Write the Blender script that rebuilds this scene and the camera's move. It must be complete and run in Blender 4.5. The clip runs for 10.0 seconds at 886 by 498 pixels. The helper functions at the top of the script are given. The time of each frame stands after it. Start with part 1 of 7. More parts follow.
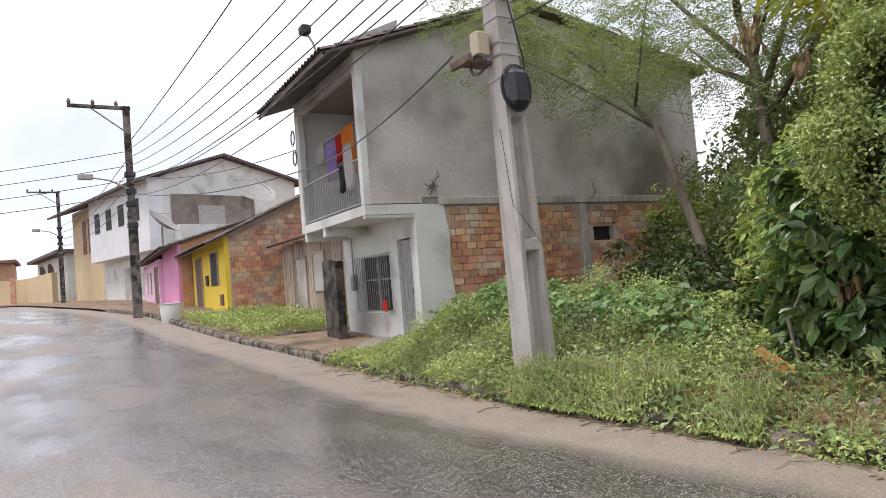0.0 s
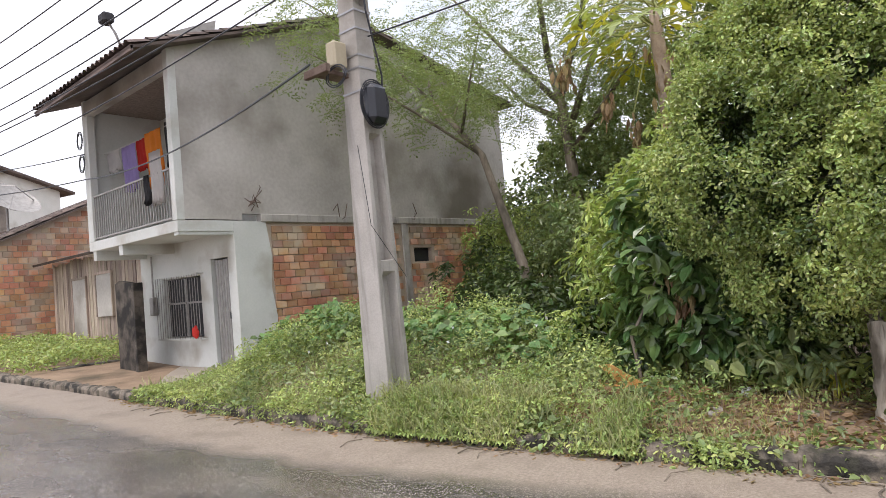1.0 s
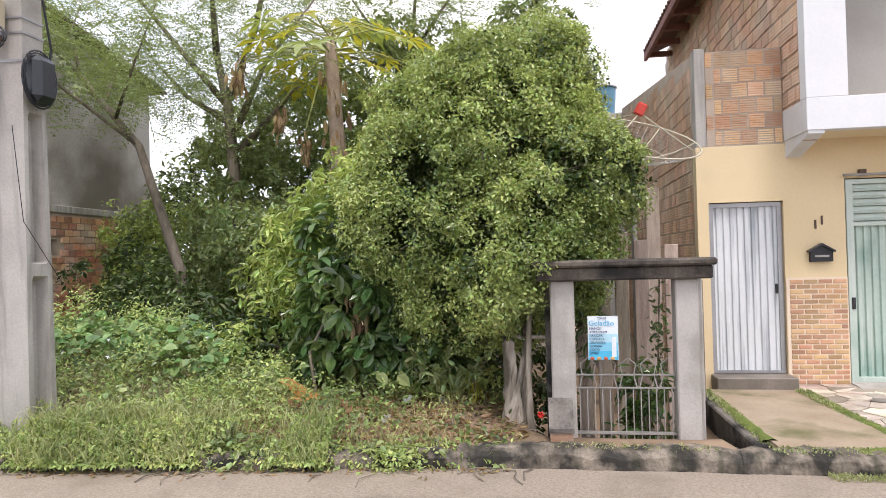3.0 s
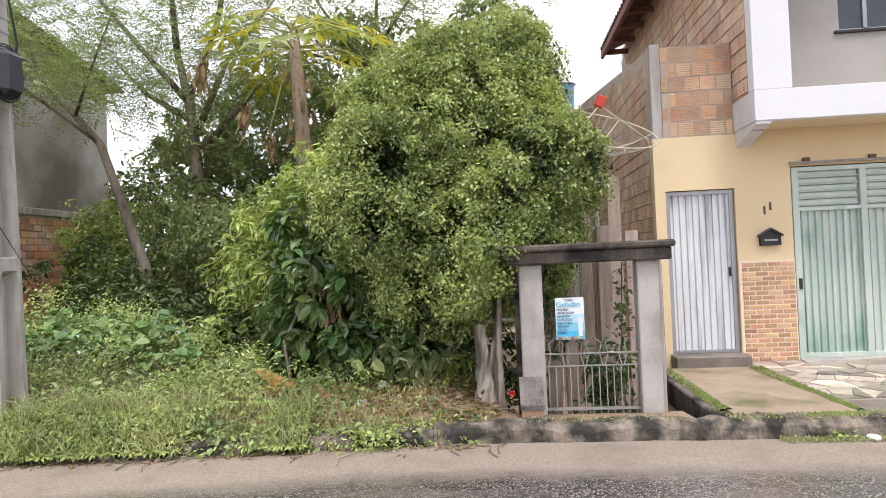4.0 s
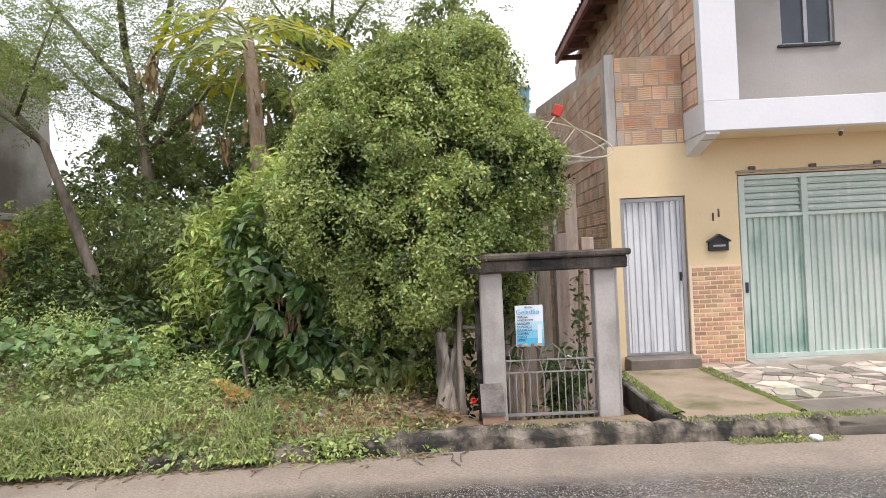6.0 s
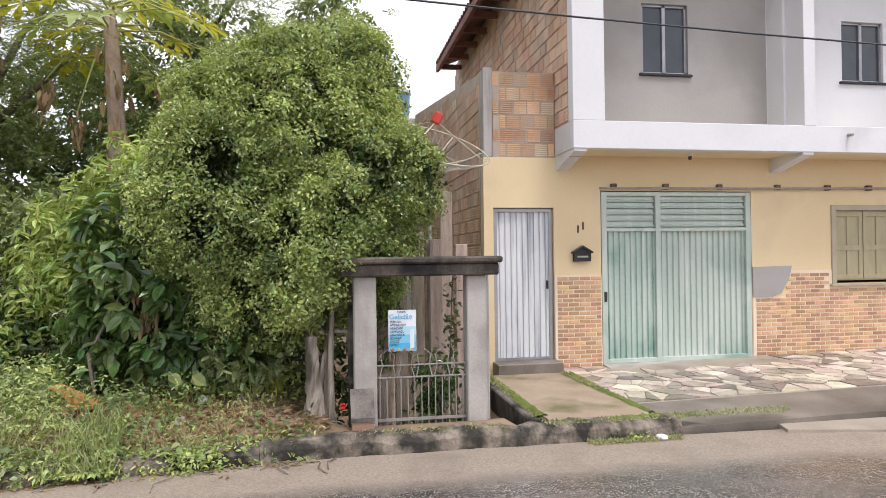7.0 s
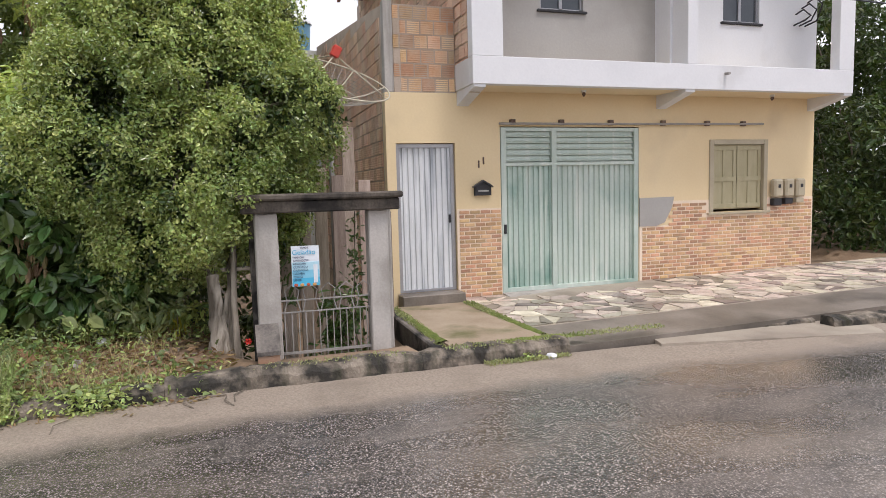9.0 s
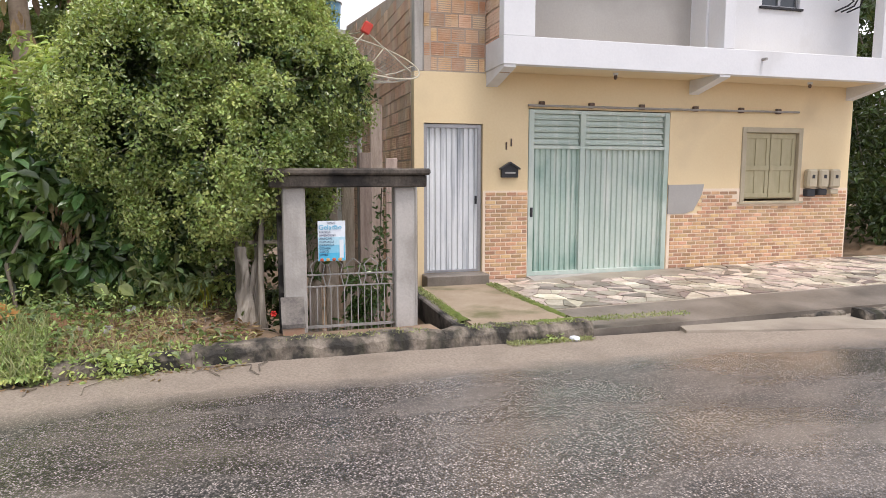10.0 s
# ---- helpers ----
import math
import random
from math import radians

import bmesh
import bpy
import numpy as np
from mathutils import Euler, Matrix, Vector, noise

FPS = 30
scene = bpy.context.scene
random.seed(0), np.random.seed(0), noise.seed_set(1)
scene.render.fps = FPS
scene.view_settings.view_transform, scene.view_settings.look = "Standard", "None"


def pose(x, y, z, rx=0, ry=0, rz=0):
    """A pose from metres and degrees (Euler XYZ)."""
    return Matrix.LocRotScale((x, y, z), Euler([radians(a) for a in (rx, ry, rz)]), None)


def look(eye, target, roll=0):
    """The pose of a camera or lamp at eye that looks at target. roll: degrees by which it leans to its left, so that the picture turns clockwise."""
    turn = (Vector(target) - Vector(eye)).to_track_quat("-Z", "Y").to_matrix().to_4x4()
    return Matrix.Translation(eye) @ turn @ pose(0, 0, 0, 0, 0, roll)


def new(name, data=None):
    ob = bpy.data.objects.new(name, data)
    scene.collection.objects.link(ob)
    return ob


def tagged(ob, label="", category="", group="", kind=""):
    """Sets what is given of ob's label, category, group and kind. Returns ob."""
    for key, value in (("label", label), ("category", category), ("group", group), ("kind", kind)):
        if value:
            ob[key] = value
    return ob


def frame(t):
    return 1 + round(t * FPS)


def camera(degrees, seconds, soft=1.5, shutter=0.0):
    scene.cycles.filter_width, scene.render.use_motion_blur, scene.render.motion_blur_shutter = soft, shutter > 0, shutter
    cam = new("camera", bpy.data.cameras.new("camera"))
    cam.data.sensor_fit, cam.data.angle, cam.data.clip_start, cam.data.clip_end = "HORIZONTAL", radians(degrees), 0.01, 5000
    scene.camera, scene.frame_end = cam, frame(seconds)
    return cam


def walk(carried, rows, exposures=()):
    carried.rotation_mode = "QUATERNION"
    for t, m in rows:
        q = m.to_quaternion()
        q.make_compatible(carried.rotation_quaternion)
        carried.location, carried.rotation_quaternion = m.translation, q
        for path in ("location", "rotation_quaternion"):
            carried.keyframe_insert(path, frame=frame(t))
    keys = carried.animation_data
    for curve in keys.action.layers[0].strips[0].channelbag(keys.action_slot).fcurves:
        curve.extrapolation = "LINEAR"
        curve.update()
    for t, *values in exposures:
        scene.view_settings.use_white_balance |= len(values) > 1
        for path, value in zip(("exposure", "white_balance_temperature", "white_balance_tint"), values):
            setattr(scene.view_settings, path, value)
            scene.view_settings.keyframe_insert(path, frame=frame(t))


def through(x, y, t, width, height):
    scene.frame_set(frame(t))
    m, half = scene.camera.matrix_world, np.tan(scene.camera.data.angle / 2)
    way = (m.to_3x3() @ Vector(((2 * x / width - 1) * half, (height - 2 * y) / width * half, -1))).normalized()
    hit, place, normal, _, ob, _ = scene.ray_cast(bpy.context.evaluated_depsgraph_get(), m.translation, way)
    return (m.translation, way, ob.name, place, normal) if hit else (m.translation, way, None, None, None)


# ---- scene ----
cam = camera(69.0, 10.0, soft=0.7)
PATH = [
    (0, (0.149, 1.1, 1.423), (1.158, 2.825, 1.514), -4.7),
    (0.5, (-0.117, 1.551, 1.643), (1.291, 2.952, 1.879), -3.4),
    (1, (-0.232, 1.826, 1.515), (1.275, 3.137, 1.613), -5.0),
    (1.5, (-0.297, 2.269, 1.498), (1.473, 3.2, 1.472), -2.2),
    (2, (-0.383, 2.461, 1.529), (1.482, 3.154, 1.735), -3.7),
    (2.5, (-0.472, 2.335, 1.624), (1.476, 2.738, 1.833), -1.2),
    (2.7, (-0.589, 2.262, 1.774), (1.382, 2.598, 1.839), -1.5),
    (3.8, (-0.937, 2.368, 1.63), (1.046, 2.63, 1.637), -1.4),
    (4, (-0.955, 2.361, 1.624), (1.036, 2.545, 1.651), -2.5),
    (4.5, (-1.03, 2.36, 1.66), (0.968, 2.417, 1.709), -3.4),
    (5, (-1.032, 2.363, 1.664), (0.966, 2.433, 1.709), -3.3),
    (5.5, (-1.021, 2.367, 1.656), (0.977, 2.451, 1.684), -3.8),
    (5.7, (-1.001, 2.392, 1.684), (0.998, 2.459, 1.705), -3.2),
    (6.8, (-0.981, 2.441, 1.759), (1.015, 2.318, 1.719), -1.7),
    (7, (-0.943, 2.429, 1.731), (1.028, 2.085, 1.746), -0.7),
    (7.5, (-1.016, 2.403, 1.696), (0.917, 1.9, 1.581), -1.2),
    (8, (-1.013, 2.424, 1.689), (0.929, 1.961, 1.568), -1.5),
    (8.5, (-1.026, 2.425, 1.694), (0.919, 1.967, 1.604), -1.2),
    (9, (-1.132, 2.374, 1.712), (0.766, 1.769, 1.526), -1.5),
    (9.5, (-1.066, 2.428, 1.69), (0.829, 1.879, 1.359), -2.1),
    (10, (-1.126, 2.404, 1.646), (0.787, 1.868, 1.416), -0.0),
]
walk(cam, [(t, look(eye, target, roll)) for t, eye, target, roll in PATH],
     exposures=[(t, stops, 6500, 17) for t, stops in ((0.0, 0.56), (0.5, 0.46), (1.0, 0.72), (1.5, 0.95), (2.0, 1.02), (2.5, 0.92), (4.0, 0.90), (5.5, 0.80), (7.0, 0.72), (7.5, 0.52), (9.0, 0.50), (9.5, 0.62), (10.0, 0.68))])

# ---- world, sun, exposure ----
world = bpy.data.worlds.new("overcast")
scene.world = world
world.use_nodes = True
wn, wl = world.node_tree.nodes, world.node_tree.links
wn.clear()
w_out = wn.new("ShaderNodeOutputWorld")
w_bg = wn.new("ShaderNodeBackground")
w_sky = wn.new("ShaderNodeTexSky")
w_sky.sky_type, w_sky.sun_disc = "NISHITA", False
w_sky.sun_elevation, w_sky.sun_rotation = radians(66), radians(250)
w_gain = wn.new("ShaderNodeMix")
w_gain.data_type, w_gain.blend_type = "RGBA", "MULTIPLY"
w_gain.inputs[0].default_value = 1.0
w_gain.inputs[7].default_value = (0.12, 0.12, 0.12, 1)
w_co = wn.new("ShaderNodeTexCoord")
w_no = wn.new("ShaderNodeTexNoise")
w_no.inputs["Scale"].default_value, w_no.inputs["Detail"].default_value = 2.2, 5
w_ramp = wn.new("ShaderNodeValToRGB")
w_ramp.color_ramp.elements[0].position, w_ramp.color_ramp.elements[0].color = 0.36, (0.60, 0.66, 0.74, 1)
w_ramp.color_ramp.elements[1].position, w_ramp.color_ramp.elements[1].color = 0.7, (1.0, 1.0, 1.0, 1)
w_mix = wn.new("ShaderNodeMix")
w_mix.data_type = "RGBA"
w_mix.inputs[0].default_value = 0.88
wl.new(w_co.outputs["Generated"], w_no.inputs["Vector"])
wl.new(w_no.outputs["Fac"], w_ramp.inputs["Fac"])
wl.new(w_sky.outputs["Color"], w_gain.inputs[6])
wl.new(w_gain.outputs[2], w_mix.inputs[6])
wl.new(w_ramp.outputs["Color"], w_mix.inputs[7])
wl.new(w_mix.outputs[2], w_bg.inputs["Color"])
w_bg.inputs["Strength"].default_value = 1.05
wl.new(w_bg.outputs["Background"], w_out.inputs["Surface"])
sun = new("sun", bpy.data.lights.new("sun", "SUN"))
sun.data.energy, sun.data.angle, sun.data.color = 1.5, radians(14), (1.0, 0.97, 0.92)
sun.matrix_world = look((-14, -5, 34), (0, 0, 0))


# ---- materials ----
def mat(name, c1, c2=None, rough=0.8, scale=3.0, fine=40.0, bump=0.15, metal=0.0, stain=None, stain_scale=0.8, stain_lo=0.5, stain_hi=0.7, per="", spread=0.0, stretch=(1, 1, 1), streak=None, patch=None):
    """Paint or stone: two tones over a broad and a fine noise, a stain tone with its own shape, fine relief."""
    m = bpy.data.materials.new(name)
    m.use_nodes = True
    n, l = m.node_tree.nodes, m.node_tree.links
    b = n["Principled BSDF"]
    c2 = c2 or tuple(v * 0.8 for v in c1)
    geo = n.new("ShaderNodeNewGeometry")
    mp = n.new("ShaderNodeMapping")
    mp.inputs["Scale"].default_value = stretch
    l.new(geo.outputs["Position"], mp.inputs["Vector"])

    def noise_tex(s, d=4):
        t = n.new("ShaderNodeTexNoise")
        t.inputs["Scale"].default_value, t.inputs["Detail"].default_value = s, d
        l.new(mp.outputs["Vector"], t.inputs["Vector"])
        return t
    big, small = noise_tex(scale), noise_tex(fine, 3)
    add = n.new("ShaderNodeMath")
    add.operation = "MULTIPLY_ADD"
    add.inputs[1].default_value = 0.45
    l.new(small.outputs["Fac"], add.inputs[0])
    l.new(big.outputs["Fac"], add.inputs[2])
    rg = n.new("ShaderNodeValToRGB")
    rg.color_ramp.elements[0].position, rg.color_ramp.elements[1].position = 0.5, 0.95
    rg.color_ramp.elements[0].color, rg.color_ramp.elements[1].color = (*c1, 1), (*c2, 1)
    l.new(add.outputs[0], rg.inputs["Fac"])
    col = rg.outputs["Color"]
    if stain:
        st = noise_tex(stain_scale, 8)
        sr = n.new("ShaderNodeValToRGB")
        sr.color_ramp.elements[0].position, sr.color_ramp.elements[1].position = stain_lo, stain_hi
        l.new(st.outputs["Fac"], sr.inputs["Fac"])
        mx = n.new("ShaderNodeMix")
        mx.data_type = "RGBA"
        l.new(sr.outputs["Color"], mx.inputs[0])
        l.new(col, mx.inputs[6])
        mx.inputs[7].default_value = (*stain, 1)
        col = mx.outputs[2]
    if streak:
        mp2 = n.new("ShaderNodeMapping")
        mp2.inputs["Scale"].default_value = (5, 5, 0.35)
        l.new(geo.outputs["Position"], mp2.inputs["Vector"])
        t2 = n.new("ShaderNodeTexNoise")
        t2.inputs["Scale"].default_value, t2.inputs["Detail"].default_value = 1.6, 6
        l.new(mp2.outputs["Vector"], t2.inputs["Vector"])
        sr2 = n.new("ShaderNodeValToRGB")
        sr2.color_ramp.elements[0].position, sr2.color_ramp.elements[1].position = 0.52, 0.72
        l.new(t2.outputs["Fac"], sr2.inputs["Fac"])
        mx2 = n.new("ShaderNodeMix")
        mx2.data_type = "RGBA"
        l.new(sr2.outputs["Color"], mx2.inputs[0])
        l.new(col, mx2.inputs[6])
        mx2.inputs[7].default_value = (*streak, 1)
        col = mx2.outputs[2]
    if patch:
        vd = n.new("ShaderNodeVectorMath")
        vd.operation = "DISTANCE"
        vd.inputs[1].default_value = patch[:3]
        l.new(geo.outputs["Position"], vd.inputs[0])
        ragged = noise_tex(1.1, 8)
        pa = n.new("ShaderNodeMath")
        pa.operation = "MULTIPLY_ADD"
        pa.inputs[1].default_value = 2.6
        l.new(ragged.outputs["Fac"], pa.inputs[0])
        l.new(vd.outputs["Value"], pa.inputs[2])
        pr = n.new("ShaderNodeMapRange")
        pr.inputs[1].default_value, pr.inputs[2].default_value, pr.inputs[3].default_value, pr.inputs[4].default_value = patch[3] + 0.5, patch[3] + 1.7, 0.8, 0.0
        l.new(pa.outputs[0], pr.inputs[0])
        mx3 = n.new("ShaderNodeMix")
        mx3.data_type = "RGBA"
        l.new(pr.outputs[0], mx3.inputs[0])
        l.new(col, mx3.inputs[6])
        mx3.inputs[7].default_value = (*patch[4], 1)
        col = mx3.outputs[2]
    if per:
        if per == "object":
            rnd = n.new("ShaderNodeObjectInfo").outputs["Random"]
        else:
            rnd = geo.outputs["Random Per Island"]
        hsv = n.new("ShaderNodeHueSaturation")
        mr = n.new("ShaderNodeMapRange")
        mr.inputs[3].default_value, mr.inputs[4].default_value = 1 - spread, 1 + spread
        l.new(rnd, mr.inputs[0])
        l.new(mr.outputs[0], hsv.inputs["Value"])
        mul = n.new("ShaderNodeMath")
        mul.operation = "MULTIPLY"
        mul.inputs[1].default_value = 7.13
        fr = n.new("ShaderNodeMath")
        fr.operation = "FRACT"
        l.new(rnd, mul.inputs[0])
        l.new(mul.outputs[0], fr.inputs[0])
        mh = n.new("ShaderNodeMapRange")
        mh.inputs[3].default_value, mh.inputs[4].default_value = 0.5 - spread * 0.06, 0.5 + spread * 0.06
        l.new(fr.outputs[0], mh.inputs[0])
        l.new(mh.outputs[0], hsv.inputs["Hue"])
        l.new(col, hsv.inputs["Color"])
        col = hsv.outputs["Color"]
    l.new(col, b.inputs["Base Color"])
    b.inputs["Roughness"].default_value, b.inputs["Metallic"].default_value = rough, metal
    if bump:
        bp = n.new("ShaderNodeBump")
        bp.inputs["Strength"].default_value, bp.inputs["Distance"].default_value = bump, 0.02
        l.new(add.outputs[0], bp.inputs["Height"])
        l.new(bp.outputs["Normal"], b.inputs["Normal"])
    return m


def leaf_mat(name, c1, c2, rough=0.38, gloss=0.55, through=0.25):
    """Leaves: hue and value vary from leaf to leaf and clump to clump, some light comes through."""
    m = mat(name, c1, c2, rough=rough, scale=1.3, fine=9.0, bump=0.0, per="island", spread=0.55)
    b = m.node_tree.nodes["Principled BSDF"]
    b.inputs["Specular IOR Level"].default_value = gloss
    b.inputs["Subsurface Weight"].default_value = 0.0
    n, l = m.node_tree.nodes, m.node_tree.links
    tr = n.new("ShaderNodeBsdfTranslucent")
    tr.inputs["Color"].default_value = (c2[0] * 1.5, c2[1] * 1.5, c2[2] * 0.8, 1)
    ms = n.new("ShaderNodeMixShader")
    ms.inputs[0].default_value = through
    l.new(b.outputs[0], ms.inputs[1])
    l.new(tr.outputs[0], ms.inputs[2])
    l.new(ms.outputs[0], n["Material Output"].inputs["Surface"])
    return m


def asphalt():
    """Wet worn asphalt: pale stones in dark binder, shining damp patches, sand washed in along the kerb ("edge": metres from it)."""
    m = bpy.data.materials.new("wet_asphalt")
    m.use_nodes = True
    n, l = m.node_tree.nodes, m.node_tree.links
    b = n["Principled BSDF"]
    geo = n.new("ShaderNodeNewGeometry")

    def tex(kind, s, d=4, stretch=None):
        t = n.new(kind)
        t.inputs["Scale"].default_value = s
        if kind == "ShaderNodeTexNoise":
            t.inputs["Detail"].default_value = d
        src = geo.outputs["Position"]
        if stretch:
            mp = n.new("ShaderNodeMapping")
            mp.inputs["Scale"].default_value = stretch
            l.new(src, mp.inputs["Vector"])
            src = mp.outputs["Vector"]
        l.new(src, t.inputs["Vector"])
        return t

    def ramp(src, a, ca, z, cz):
        r = n.new("ShaderNodeValToRGB")
        r.color_ramp.elements[0].position, r.color_ramp.elements[1].position = a, z
        r.color_ramp.elements[0].color, r.color_ramp.elements[1].color = (*ca, 1), (*cz, 1)
        l.new(src, r.inputs["Fac"])
        return r.outputs["Color"]

    def span(src, a, z, lo, hi):
        r = n.new("ShaderNodeMapRange")
        r.inputs[1].default_value, r.inputs[2].default_value, r.inputs[3].default_value, r.inputs[4].default_value = a, z, lo, hi
        l.new(src, r.inputs[0])
        return r.outputs[0]

    def mix(fac, a, c):
        x = n.new("ShaderNodeMix")
        x.data_type = "RGBA"
        l.new(fac, x.inputs[0])
        l.new(a, x.inputs[6])
        if isinstance(c, tuple):
            x.inputs[7].default_value = (*c, 1)
        else:
            l.new(c, x.inputs[7])
        return x.outputs[2]
    grit = tex("ShaderNodeTexVoronoi", 84)
    sep = n.new("ShaderNodeSeparateColor")
    l.new(grit.outputs["Color"], sep.inputs[0])
    stones = ramp(sep.outputs[0], 0.35, (0.05, 0.045, 0.042), 1.0, (0.62, 0.54, 0.49))
    base = mix(span(grit.outputs["Distance"], 0.25, 0.55, 0.0, 0.8), stones, (0.03, 0.028, 0.026))
    dirt = tex("ShaderNodeTexNoise", 1.3, 10, (1.6, 0.6, 1))
    base = mix(span(dirt.outputs["Fac"], 0.47, 0.66, 0.0, 0.5), base, (0.24, 0.205, 0.175))
    dark = tex("ShaderNodeTexNoise", 0.9, 10, (1.5, 0.45, 1))
    base = mix(span(dark.outputs["Fac"], 0.53, 0.68, 0.0, 0.35), base, (0.035, 0.032, 0.03))
    at = n.new("ShaderNodeAttribute")
    at.attribute_name = "edge"
    rag = tex("ShaderNodeTexNoise", 1.6, 12)
    ad = n.new("ShaderNodeMath")
    ad.operation = "MULTIPLY_ADD"
    ad.inputs[1].default_value = -0.55
    l.new(rag.outputs["Fac"], ad.inputs[0])
    l.new(at.outputs["Fac"], ad.inputs[2])
    kerbside = span(ad.outputs[0], 0.36, 0.72, 1.0, 0.0)
    silt = tex("ShaderNodeTexNoise", 0.34, 9, (1.0, 0.7, 1))
    away = n.new("ShaderNodeMath")
    away.operation = "MULTIPLY"
    l.new(span(silt.outputs["Fac"], 0.50, 0.60, 0.0, 0.75), away.inputs[0])
    l.new(span(at.outputs["Fac"], 1.8, 3.4, 0.0, 1.0), away.inputs[1])
    mxs = n.new("ShaderNodeMath")
    mxs.operation = "MAXIMUM"
    l.new(kerbside, mxs.inputs[0])
    l.new(away.outputs[0], mxs.inputs[1])
    sandy = mxs.outputs[0]
    fine = tex("ShaderNodeTexNoise", 45, 4)
    sand = ramp(fine.outputs["Fac"], 0.3, (0.23, 0.185, 0.145), 0.7, (0.37, 0.31, 0.25))
    blot = tex("ShaderNodeTexNoise", 1.6, 7)
    sand = mix(span(blot.outputs["Fac"], 0.5, 0.75, 0.0, 0.75), sand, (0.19, 0.155, 0.12))
    l.new(mix(sandy, base, sand), b.inputs["Base Color"])
    wet = tex("ShaderNodeTexNoise", 0.8, 9, (1.3, 0.6, 1))
    rough = span(wet.outputs["Fac"], 0.38, 0.64, 0.07, 0.36)
    mx = n.new("ShaderNodeMix")
    l.new(sandy, mx.inputs[0])
    l.new(rough, mx.inputs[2])
    mx.inputs[3].default_value = 0.6
    l.new(mx.outputs[0], b.inputs["Roughness"])
    bp = n.new("ShaderNodeBump")
    bp.inputs["Distance"].default_value = 0.006
    l.new(span(wet.outputs["Fac"], 0.36, 0.6, 0.25, 0.7), bp.inputs["Strength"])
    l.new(grit.outputs["Distance"], bp.inputs["Height"])
    bp.invert = True
    b.inputs["Coat Roughness"].default_value = 0.2
    bc = n.new("ShaderNodeBump")
    bc.inputs["Strength"].default_value, bc.inputs["Distance"].default_value = 0.22, 0.005
    bc.invert = True
    l.new(grit.outputs["Distance"], bc.inputs["Height"])
    l.new(bc.outputs["Normal"], b.inputs["Coat Normal"])
    cw = n.new("ShaderNodeMix")
    l.new(sandy, cw.inputs[0])
    l.new(span(wet.outputs["Fac"], 0.42, 0.64, 0.95, 0.2), cw.inputs[2])
    cw.inputs[3].default_value = 0.05
    l.new(cw.outputs[0], b.inputs["Coat Weight"])
    l.new(bp.outputs["Normal"], b.inputs["Normal"])
    return m


M_ROAD = asphalt()
M_SAND = mat("wet_sand", (0.30, 0.25, 0.20), (0.40, 0.35, 0.28), rough=0.6, scale=1.5, fine=60, bump=0.25, stain=(0.18, 0.15, 0.12), stain_scale=1.3, stain_lo=0.55, stain_hi=0.8)
M_EARTH = mat("earth", (0.20, 0.135, 0.085), (0.33, 0.235, 0.155), rough=0.95, scale=2, fine=35, bump=0.6, stain=(0.10, 0.075, 0.045), stain_scale=1.2)
M_KERB = mat("kerb_stone", (0.115, 0.094, 0.073), (0.31, 0.262, 0.205), rough=0.85, scale=5, fine=45, bump=1.0, stain=(0.028, 0.025, 0.02), stain_scale=4.5, stain_lo=0.44, stain_hi=0.60, streak=(0.045, 0.045, 0.025))
M_CONC = mat("concrete", (0.36, 0.335, 0.305), (0.50, 0.47, 0.435), rough=0.85, scale=2, fine=45, bump=0.3, stain=(0.24, 0.22, 0.19), stain_scale=1.4, stain_lo=0.52, stain_hi=0.72, streak=(0.25, 0.235, 0.21))
M_CONC_DARK = mat("stained_concrete", (0.085, 0.075, 0.068), (0.22, 0.195, 0.17), rough=0.9, scale=4, fine=40, bump=0.6, stain=(0.02, 0.019, 0.017), stain_scale=2.6, stain_lo=0.45, stain_hi=0.58)
M_PLAST = mat("grey_plaster", (0.38, 0.352, 0.32), (0.54, 0.512, 0.475), rough=0.9, scale=0.9, fine=14, bump=0.4, stain=(0.25, 0.225, 0.19), stain_scale=0.7, stain_lo=0.48, stain_hi=0.72, patch=(13.3, 12.6, 3.5, 1.3, (0.14, 0.115, 0.085)))
M_CREAM = mat("cream_paint", (0.72, 0.565, 0.335), (0.78, 0.63, 0.395), rough=0.75, scale=0.9, fine=30, bump=0.12, stain=(0.60, 0.47, 0.29), stain_scale=0.9, stain_lo=0.55, stain_hi=0.8)
M_WHITE = mat("white_paint", (0.66, 0.665, 0.68), (0.73, 0.735, 0.745), rough=0.7, scale=1.0, fine=30, bump=0.12, stain=(0.56, 0.555, 0.55), stain_scale=1.1, stain_lo=0.56, stain_hi=0.8)
M_OLDWHITE = mat("old_white_paint", (0.56, 0.575, 0.54), (0.66, 0.665, 0.635), rough=0.8, scale=1.2, fine=25, bump=0.25, stain=(0.33, 0.29, 0.23), stain_scale=1.1, stain_lo=0.54, stain_hi=0.78)
M_BGREY = mat("balcony_grey", (0.36, 0.345, 0.325), (0.42, 0.405, 0.38), rough=0.85, scale=0.8, fine=30, bump=0.15, stain=(0.30, 0.285, 0.26), stain_scale=0.7)
M_MORTAR = mat("mortar", (0.40, 0.32, 0.25), (0.52, 0.43, 0.35), rough=0.95, scale=3, fine=40, bump=0.4)
M_BRICK = mat("hollow_brick", (0.44, 0.195, 0.10), (0.55, 0.30, 0.175), rough=0.9, scale=2.5, fine=30, bump=0.6, per="object", spread=0.32, stain=(0.47, 0.36, 0.27), stain_scale=1.6, stain_lo=0.45, stain_hi=0.62)
